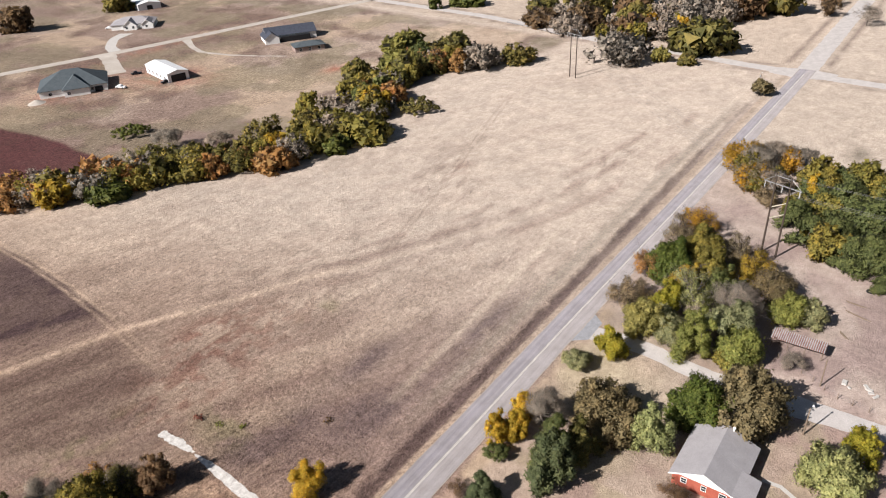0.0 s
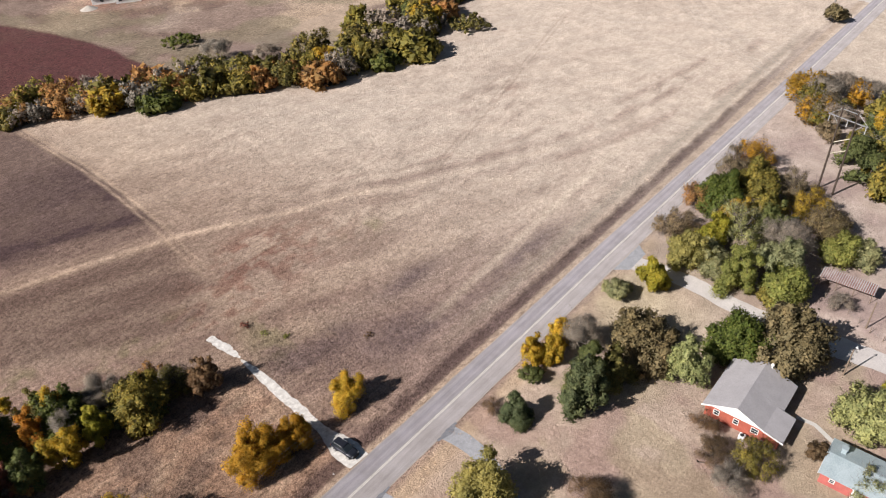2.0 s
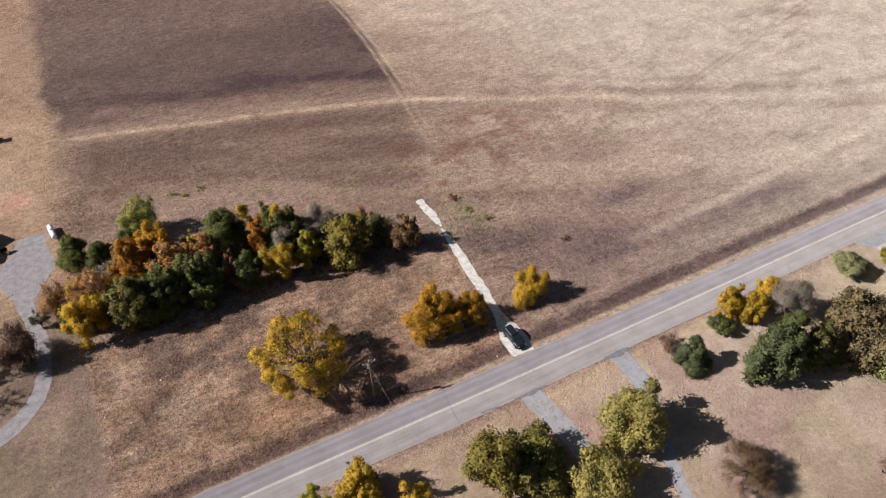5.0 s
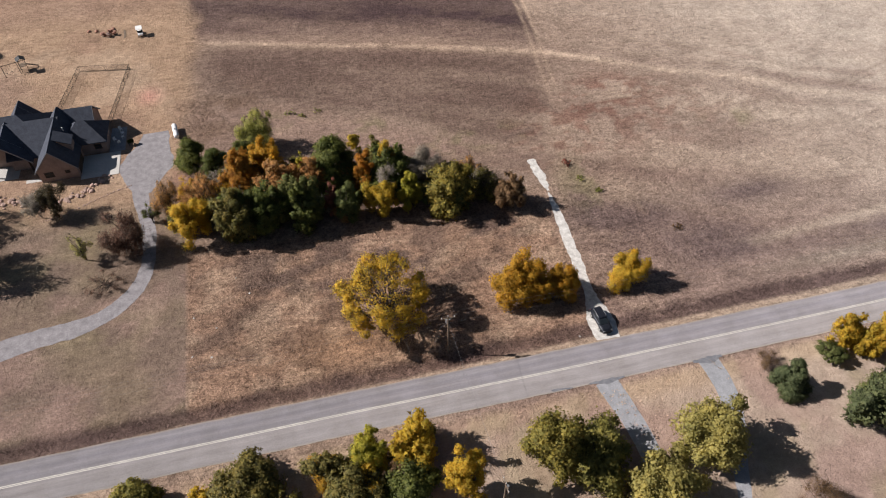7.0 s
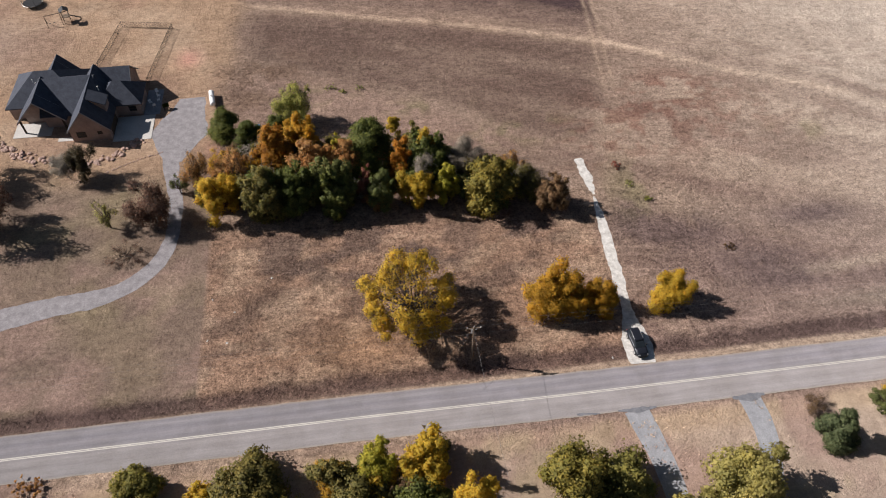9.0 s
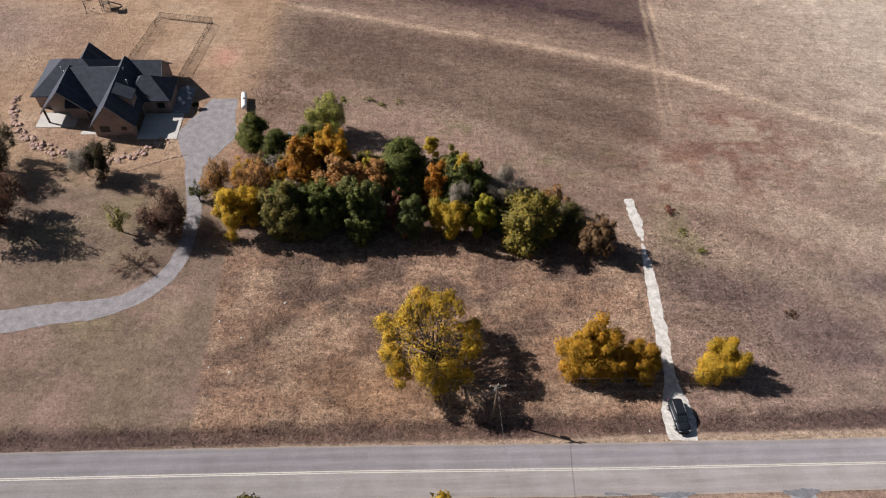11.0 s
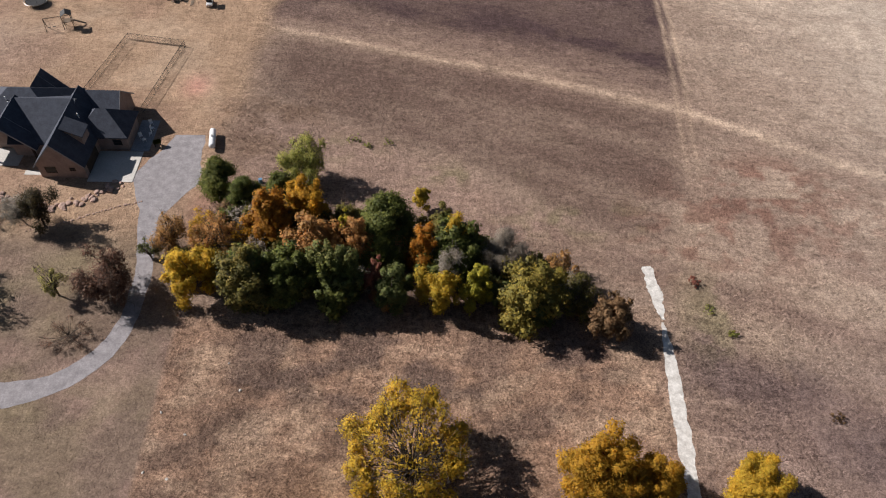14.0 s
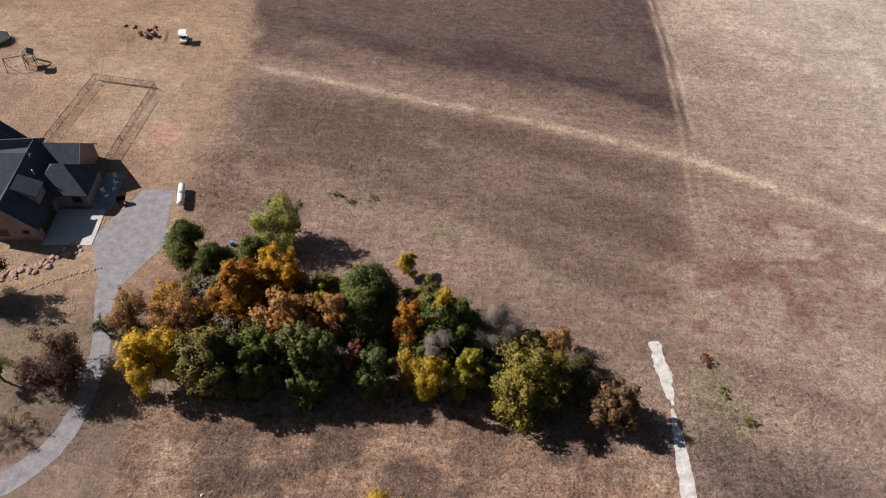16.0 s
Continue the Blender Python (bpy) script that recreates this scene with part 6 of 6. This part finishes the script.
def h_frame(x, y, turn, label):
    """A wooden H-frame of a transmission line: two poles, cross braces, a crossarm with hanging insulators."""
    p = thing("transmission_tower", x, y, 0, turn, label, "pylon", "transmission towers")
    for s in (-1, 1):
        bm = bmesh.new()
        tube(bm, (0, s * 1.9, -0.5), (0, s * 1.9, 21.5), 0.26, 0.17, 10)
        part("pole", bm, WOOD_DARK, p)
        bm = bmesh.new()
        tube(bm, (0.2, 1.9, 11.0 + s * 1.5), (0.2, -1.9, 13.4 + s * 1.5), 0.12)
        part("cross_brace", bm, PALE_WOOD, p, "pale timber cross brace")
        bm = bmesh.new()
        tube(bm, (0.15, s * 1.9, 21.0), (0.15, s * 4.5, 19.0), 0.06)
        part("arm_brace", bm, STEEL, p)
        bm = bmesh.new()
        tube(bm, (0.15, s * 1.9, 17.0), (0.15, s * 3.6, 18.8), 0.06)
        part("knee_brace", bm, STEEL, p)
    part("crossarm", boxes((-0.14, -0.02, -4.8, 4.8, 18.78, 18.98), (0.02, 0.14, -4.8, 4.8, 18.78, 18.98)), STEEL, p)
    part("top_arm", boxes((-0.08, 0.08, -2.4, 2.4, 20.9, 21.05)), STEEL, p)
    for yy in (-4.4, 0, 4.4):
        bm = bmesh.new()
        for k in range(7):
            tube(bm, (0, yy, 18.7 - k * 0.24), (0, yy, 18.58 - k * 0.24), 0.13, 0.06, 10)
        part("insulator_string", bm, WHITE_PAINT, p)
    return p


def power_lines():
    utility_pole(17.4, 62.9, 9.0, 90, label="weathered wooden utility pole with crossarm and guy wires")
    utility_pole(-70, 62.9, 9.0, 90)
    utility_pole(295, 62.0, 9.0, 90)
    utility_pole(18.2, 37.0, 8.0, 0, label="wooden service pole among roadside trees")
    for dy in (-0.95, 0, 0.95):
        zt = 8.7 if dy else 9.0
        for x0, x1 in ((-70, 17.4), (17.4, 295)):
            wire("power_wire", (x0, 62.9 + dy, zt), (x1, (62.9 if x1 < 100 else 62.0) + dy, zt), 0.9 if x1 < 100 else 2.6, 0.008, "thin pale overhead power wire along the road")
    wire("service_wire", (17.4, 62.8, 7.9), (18.2, 37, 7.7), 0.7, 0.013, "service wire crossing the road between poles")
    for dx, dy in ((-3.2, 1.6), (-3.6, -0.4), (-2.2, 2.9)):
        wire("guy_wire", (17.4, 62.9, 8.2), (17.4 + dx, 62.9 + dy, 0.0), 0.0, 0.01, "taut guy wire of the utility pole")
    h_frame(168, 26.2, -18, "tall wooden H-frame transmission tower in the mown strip")
    h_frame(282.3, 138, -22, "far wooden H-frame transmission tower in the pasture")
    h_frame(176, -150, -3, "wooden H-frame transmission tower beyond the wood")
    h_frame(430, 285, -22, "wooden H-frame transmission tower far off")
    spots = [((176, -150), -3), ((168, 26.2), -18), ((282.3, 138), -22), ((430, 285), -22)]
    for (p, ta), (q, tb) in zip(spots[:-1], spots[1:]):
        for yy, zz in ((-4.4, 17.0), (0, 17.0), (4.4, 17.0), (-1.9, 21.4), (1.9, 21.4)):
            a = Vector((p[0] - math.sin(radians(ta)) * yy, p[1] + math.cos(radians(ta)) * yy, zz))
            b = Vector((q[0] - math.sin(radians(tb)) * yy, q[1] + math.cos(radians(tb)) * yy, zz))
            wire("transmission_wire", a, b, 3.5, 0.022, "heavy transmission line conductor", "transmission wires")
    utility_pole(107.7, 5.2, 6.2, -20, arm=False, lamp=True, label="slim yard pole with a white lamp head")
    utility_pole(122.7, 5.4, 6.4, 0, arm=False, label="plain leaning wooden pole by the fence")


def pen():
    """A fenced run of dark wire panels behind the house."""
    f = thing("wire_pen", 0, 0, 0, 0, "long rectangular run of dark wire fence panels", "fence")
    corners = [(-49.1, 140.4), (-45.9, 158.6), (-34.7, 156.6), (-37.7, 136.2)]
    up = lambda z: Vector((0, 0, z))
    for a, b in zip(corners[:-1], corners[1:]):
        a, b = Vector((*a, 0)), Vector((*b, 0))
        n = max(1, round((b - a).length / 3.0))
        for i in range(n):
            p, q = a.lerp(b, i / n), a.lerp(b, (i + 1) / n)
            bm = bmesh.new()
            tube(bm, p, p + up(1.45), 0.035, sides=6)
            for z, r in ((1.35, 0.04), (0.1, 0.03)):
                tube(bm, p + up(z), q + up(z), r, sides=5)
            for z in (0.4, 0.7, 1.0):
                tube(bm, p + up(z), q + up(z), 0.008, sides=4)
            for k in range(1, 14):
                m = p.lerp(q, k / 14)
                tube(bm, m + up(0.1), m + up(1.35), 0.014, sides=4)
            part("panel", bm, BLACK, f)


def trampoline():
    t = thing("trampoline", -67.5, 170.3, 0, 0, "round trampoline with a black mat and dark legs", "trampoline")
    bm = bmesh.new()
    tube(bm, (0, 0, 0.84), (0, 0, 0.87), 2.0, sides=32)
    part("mat", bm, BLACK, t)
    bm = bmesh.new()
    for k in range(32):
        a, b = k * math.pi / 16, (k + 1) * math.pi / 16
        tube(bm, (2.25 * math.cos(a), 2.25 * math.sin(a), 0.88), (2.25 * math.cos(b), 2.25 * math.sin(b), 0.88), 0.05, sides=6)
    part("frame_ring", bm, STEEL, t)
    for k in range(6):
        a = k * math.pi / 3
        bm = bmesh.new()
        tube(bm, (2.2 * math.cos(a), 2.2 * math.sin(a), 0), (2.2 * math.cos(a), 2.2 * math.sin(a), 2.3), 0.035, sides=6)
        part("leg", bm, BLACK, t)
    bm = bmesh.new()
    for k in range(24):
        a = k * math.pi / 12
        tube(bm, (2.2 * math.cos(a), 2.2 * math.sin(a), 0.9), (2.2 * math.cos(a), 2.2 * math.sin(a), 2.2), 0.008, sides=4)
    part("safety_net", bm, BLACK, t)


def swing_set():
    s = thing("swing_set", -60.0, 162.0, 0, 20, "dark metal and wood play set with swings", "play set")
    for x in (-2.6, 0.6):
        for sy in (-1, 1):
            bm = bmesh.new()
            tube(bm, (x, sy * 1.1, 0), (x, 0, 2.4), 0.06)
            part("leg", bm, WOOD_DARK, s)
    bm = bmesh.new()
    tube(bm, (-2.7, 0, 2.4), (2.2, 0, 2.4), 0.07)
    part("top_beam", bm, WOOD_DARK, s)
    for x in (-2.0, -1.1):
        bm = bmesh.new()
        for k in (-0.22, 0.22):
            tube(bm, (x + k, 0, 0.5), (x + k, 0, 2.4), 0.012, sides=4)
        box(bm, x - 0.25, x + 0.25, -0.1, 0.1, 0.46, 0.5)
        part("swing", bm, BLACK, s)
    for x in (1.0, 2.4):
        for y in (-0.7, 0.7):
            part("tower_post", boxes((x - 0.05, x + 0.05, y - 0.05, y + 0.05, 0, 2.8)), WOOD_DARK, s)
    part("deck", boxes((0.9, 2.5, -0.8, 0.8, 1.3, 1.38)), WOOD, s)
    bm = bmesh.new()
    extruded(bm, [(0.7, 2.75), (1.7, 3.3), (2.7, 2.75), (2.7, 2.8), (1.7, 3.36), (0.7, 2.8)], -0.95, 0.95, "y")
    part("canopy", bm, BLACK, s)
    bm = bmesh.new()
    extruded(bm, [(2.5, 1.3), (4.6, 0.15), (4.6, 0.22), (2.5, 1.38)], -0.25, 0.25, "y")
    part("slide", bm, WOOD_DARK, s)


def boulder(name, x, y, size, seed, material, label, group):
    rng = np.random.default_rng(seed)
    bm = bmesh.new()
    bmesh.ops.create_icosphere(bm, subdivisions=2, radius=1.0)
    axes = rng.uniform(0.7, 1.2, 3)
    for v in bm.verts:
        k = 1 + 0.28 * noise.noise(v.co * 1.4 + Vector((seed, 0, 0)))
        v.co = Vector((v.co.x * axes[0], v.co.y * axes[1], max(v.co.z * axes[2] * 0.62, -0.3))) * size * k
    ob = part(name, bm, material, None, label)
    ob.matrix_basis = pose(x, y, size * 0.22, 0, 0, float(rng.uniform(0, 360)))
    return tagged(ob, "", "rock", group)


def rock_border():
    rng = np.random.default_rng(5)
    q, _ = along([(-67, 131), (-67, 127.2), (-64.5, 123), (-60.4, 118.5), (-55.2, 115.6), (-50.2, 113.5), (-44.2, 112.7), (-41.6, 115), (-38.8, 117.7), (-36.6, 118.8)], 0.62)
    for n, (x, y) in enumerate(q):
        for k in range(2):
            dx, dy = rng.normal(size=2) * (0.25, 0.7)
            boulder("boulder", x + dx, y + dy, float(rng.uniform(0.22, 0.55)), n * 2 + k, STONE, "pale sandstone boulder of the terrace edge", "terrace boulders")
    q, _ = along([(-47.9, 108.7), (-43.5, 109.9), (-38.2, 112.9), (-32.5, 115.1)], 0.45)
    for n, (x, y) in enumerate(q):
        boulder("edging_stone", x + float(rng.normal() * 0.08), y + float(rng.normal() * 0.08), float(rng.uniform(0.12, 0.22)), 400 + n, STONE, "small pale edging stone in the lawn", "edging stones")


def stone_pallets():
    rng = np.random.default_rng(8)
    for n, (x, y, m) in enumerate(((-41.6, 173.4, RED_STONE), (-40.2, 174.3, RED_STONE), (-39.2, 173.2, RED_STONE), (-40.4, 172.6, STONE))):
        p = thing("stone_pallet", x, y, 0, rng.uniform(0, 90), "wooden pallet stacked with reddish building stone", "pallet", "stone pallets")
        part("pallet_base", boxes((-0.6, 0.6, -0.5, 0.5, 0.1, 0.14), (-0.6, 0.6, -0.5, -0.38, 0, 0.1), (-0.6, 0.6, 0.38, 0.5, 0, 0.1)), WOOD, p)
        bm = bmesh.new()
        for k in range(14):
            sx, sy = rng.uniform(0.15, 0.3, 2)
            cx, cy, cz = rng.uniform(-0.35, 0.35), rng.uniform(-0.3, 0.3), 0.16 + 0.16 * (k // 3)
            box(bm, cx - sx, cx + sx, cy - sy, cy + sy, cz, cz + 0.17, bevel=0.02)
        part("stone_stack", bm, m, p)
    plank = part("plank", boxes((-0.14, 0.14, -2.0, 2.0, 0.02, 0.08), (0.25, 0.42, -1.8, 1.5, 0.02, 0.07)), WOOD, None, "pale timber planks lying on bare earth")
    plank.matrix_basis = pose(-36.9, 173.0, 0, 0, 0, 4)
    tagged(plank, "", "timber")
    for n in range(9):
        boulder("rubble_stone", -47.5 + 9 * float(rng.random()), 175.8 + float(rng.normal()) * 1.0, float(rng.uniform(0.2, 0.5)), 700 + n, RED_STONE, "dark reddish rubble stone on bare earth", "rubble")


def golf_cart():
    c = thing("utility_cart", -32.9, 171.6, 0, 8, "small utility cart with a white square roof", "cart")
    part("roof", boxes((-0.75, 0.75, -0.95, 0.95, 1.9, 1.98), bevel=0.03), WHITE_PAINT, c)
    part("body", boxes((-0.62, 0.62, -1.25, 1.25, 0.35, 0.75), bevel=0.08), WHITE_METAL, c)
    part("seat", boxes((-0.55, 0.55, -0.35, 0.1, 0.75, 0.95), (-0.55, 0.55, -0.5, -0.35, 0.9, 1.35), bevel=0.04), BLACK, c)
    for sx in (-0.58, 0.58):
        for y in (-0.85, 0.85):
            bm = bmesh.new()
            tube(bm, (sx, y, 0.7), (sx, y, 1.92), 0.03, sides=6)
            part("roof_post", bm, BLACK, c)
            bm = bmesh.new()
            tube(bm, (sx - 0.08, y, 0.25), (sx + 0.08, y, 0.25), 0.25, sides=14)
            part("wheel", bm, RUBBER, c)


def yard_clutter():
    rng = np.random.default_rng(3)
    # patio things in the shade of the house
    for n, (x, y) in enumerate(((-35.4, 133.3), (-34.9, 131.9), (-34.8, 130.5), (-35.5, 128.9), (-36.3, 129.9))):
        c = thing("patio_chair", x, y, 0.06, rng.uniform(0, 360), "pale grey metal patio chair on the side patio", "chair", "patio chairs")
        part("seat", boxes((-0.28, 0.28, -0.28, 0.28, 0.42, 0.47)), WHITE_METAL, c)
        part("backrest", boxes((-0.28, 0.28, 0.24, 0.29, 0.47, 0.95)), WHITE_METAL, c)
        for sx in (-0.25, 0.25):
            for sy in (-0.25, 0.25):
                part("leg", boxes((sx - 0.02, sx + 0.02, sy - 0.02, sy + 0.02, 0, 0.42)), WHITE_METAL, c)
    g = thing("grill", -33.0, 127.9, 0.0, 20, "dark green barrel grill with a lid", "grill")
    bm = bmesh.new()
    tube(bm, (-0.6, 0, 0.95), (0.6, 0, 0.95), 0.36, sides=16)
    part("barrel", bm, LEAF_MAT["dark"], g)
    for sx in (-0.45, 0.45):
        part("leg", boxes((sx - 0.04, sx + 0.04, -0.25, 0.25, 0, 0.7)), BLACK, g)
    b = part("blue_barrel", tube(bmesh.new(), (0, 0, 0), (0, 0, 0.8), 0.3, sides=16), plain("blue_plastic", (0.12, 0.25, 0.4), 0.5), None, "pale blue plastic barrel among the cedars")
    b.matrix_basis = pose(-14.8, 119.6, 0)
    tagged(b, "", "barrel")
    a = thing("air_conditioner", 83.6, 13.7, 0, 0, "white boxy air conditioner beside the brick wall", "air conditioner")
    part("casing", boxes((-0.45, 0.45, -0.45, 0.45, 0.05, 0.95), bevel=0.04), WHITE_METAL, a)
    part("fan_grille", tube(bmesh.new(), (0, 0, 0.95), (0, 0, 0.98), 0.34, sides=16), BLACK, a)
    w = ribbon("garden_walk", [(93.5, 8.4), (93.6, 5.5), (91.8, 2.2)], 0.8, 0.02, CONCRETE, "narrow pale path between house and workshop", "path", 0.05, 0.4)
    # pale blocks, tyre and boards on the mown ground
    for n, (x, y, s) in enumerate(((126.0, 1.8, 0.7), (126.9, -1.8, 0.55), (126.2, -2.4, 0.6), (125.4, -2.8, 0.5), (124.6, -3.6, 0.45), (125.2, -3.9, 0.4), (125.0, 0.8, 0.35))):
        ob = part("concrete_block", boxes((-s, s, -s * 0.6, s * 0.6, 0, s * 0.6), bevel=0.05), CONCRETE, None, "broken white concrete block in the grass")
        ob.matrix_basis = pose(x, y, 0, 0, 0, n * 37)
        tagged(ob, "", "rubble", "concrete blocks")
    bm = bmesh.new()
    for k in range(20):
        p, q = k * math.pi / 10, (k + 1) * math.pi / 10
        tube(bm, (0.6 * math.cos(p), 0.6 * math.sin(p), 0.2), (0.6 * math.cos(q), 0.6 * math.sin(q), 0.2), 0.2, sides=8)
    t = part("old_tyre", bm, RUBBER, None, "old black tyre lying on the ground")
    t.matrix_basis = pose(162.3, 2.8, 0)
    tagged(t, "", "tyre")
    for n, (x, y, l, a) in enumerate(((155.5, 4.5, 2.2, 80), (151, 3.4, 2.8, 70), (149.5, 9.5, 2.4, 100), (142, 4.5, 1.6, 40))):
        ob = part("fallen_board", boxes((-l, l, -0.12, 0.12, 0.0, 0.1), (-l * 0.7, l * 0.8, 0.2, 0.38, 0, 0.08)), WOOD, None, "grey weathered boards lying in the mown strip")
        ob.matrix_basis = pose(x, y, 0, 0, 0, a)
        tagged(ob, "", "timber", "fallen boards")
    for n, (x, y) in enumerate(((-14.0, 86.2), (-11.9, 82.3), (-21.0, 79.2), (-21.3, 71.6), (-17.5, 76.3), (-18.4, 70.8), (38.2, 60.4))):
        boulder("marker_stone", x, y, 0.17, 900 + n, WHITE_ROCK, "small white stone in the rough grass", "white stones")
    # wire fence with leaning posts past the shed
    f = thing("field_fence", 0, 0, 0, 0, "old field fence of leaning wooden posts", "fence")
    q, _ = along([(128.5, 16.5), (124.5, 8.5), (120.6, 3.0), (119.5, -6)], 2.6)
    for n, (x, y) in enumerate(q):
        bm = bmesh.new()
        tube(bm, (x, y, -0.2), (x + float(rng.normal() * 0.08), y, 1.25), 0.07, 0.06, 7)
        part("post", bm, WOOD, f)
    for zz in (0.4, 0.8, 1.15):
        bm = bmesh.new()
        for a, b in zip(q[:-1], q[1:]):
            tube(bm, (*a, zz), (*b, zz), 0.012, sides=4)
        part("fence_wire", bm, WIRE, f)


def far_clutter():
    """Vehicles and a trailer round the far new houses."""
    for x, y, turn, paint, label in ((172, 318, 20, WHITE_METAL, "white flatbed trailer by the new house"), (190, 333, 60, CAR_PAINT, "dark pickup truck beside the white barn"),
                                     (188, 305, 70, CAR_PAINT, "dark utility vehicle by the barn"), (246, 448, 40, WHITE_METAL, "white car on the far drive")):
        v = thing("far_vehicle", x, y, 0, turn, label, "vehicle", "far vehicles")
        part("body", boxes((-0.95, 0.95, -2.6, 2.6, 0.45, 1.0), (-0.85, 0.85, -0.6, 1.2, 1.0, 1.75), bevel=0.1), paint, v)
        for sx in (-0.85, 0.85):
            for yy in (-1.6, 1.6):
                part("wheel", tube(bmesh.new(), (sx - 0.12, yy, 0.38), (sx + 0.12, yy, 0.38), 0.38, sides=14), RUBBER, v)
    bm = bmesh.new()
    bmesh.ops.create_cone(bm, cap_ends=True, segments=18, radius1=4.0, radius2=0.6, depth=1.6, matrix=Matrix.Translation((0, 0, 0.75)))
    for v in bm.verts:
        v.co += Vector((noise.noise(v.co * 0.6), noise.noise(v.co * 0.7 + Vector((9, 0, 0))), 0)) * 0.5
    s = part("sand_heap", bm, PALE_GRAVEL, None, "heap of pale sand beside the new house")
    s.matrix_basis = pose(139, 333, 0)
    tagged(s, "", "heap")
    r = thing("guard_rail", 0, 0, 0, 0, "grey steel guard rail at the creek culvert", "guard rail")
    q, t = along([(352, 176), (362, 200), (368, 220)], 4)
    for (x, y), (tx, ty) in zip(q, t):
        for s in (-1, 1):
            part("post", boxes((x - ty * s * 4.6 - 0.1, x - ty * s * 4.6 + 0.1, y + tx * s * 4.6 - 0.1, y + tx * s * 4.6 + 0.1, 0, 0.8)), WOOD_DARK, r)
    for s in (-1, 1):
        bm = bmesh.new()
        for (a, ta), (b, tb) in zip(zip(q[:-1], t[:-1]), zip(q[1:], t[1:])):
            tube(bm, (a[0] - ta[1] * s * 4.6, a[1] + ta[0] * s * 4.6, 0.7), (b[0] - tb[1] * s * 4.6, b[1] + tb[0] * s * 4.6, 0.7), 0.14, sides=6)
        part("rail", bm, STEEL, r)


car()
propane_tank()
power_lines()
pen()
trampoline()
swing_set()
rock_border()
stone_pallets()
golf_cart()
yard_clutter()
far_clutter()
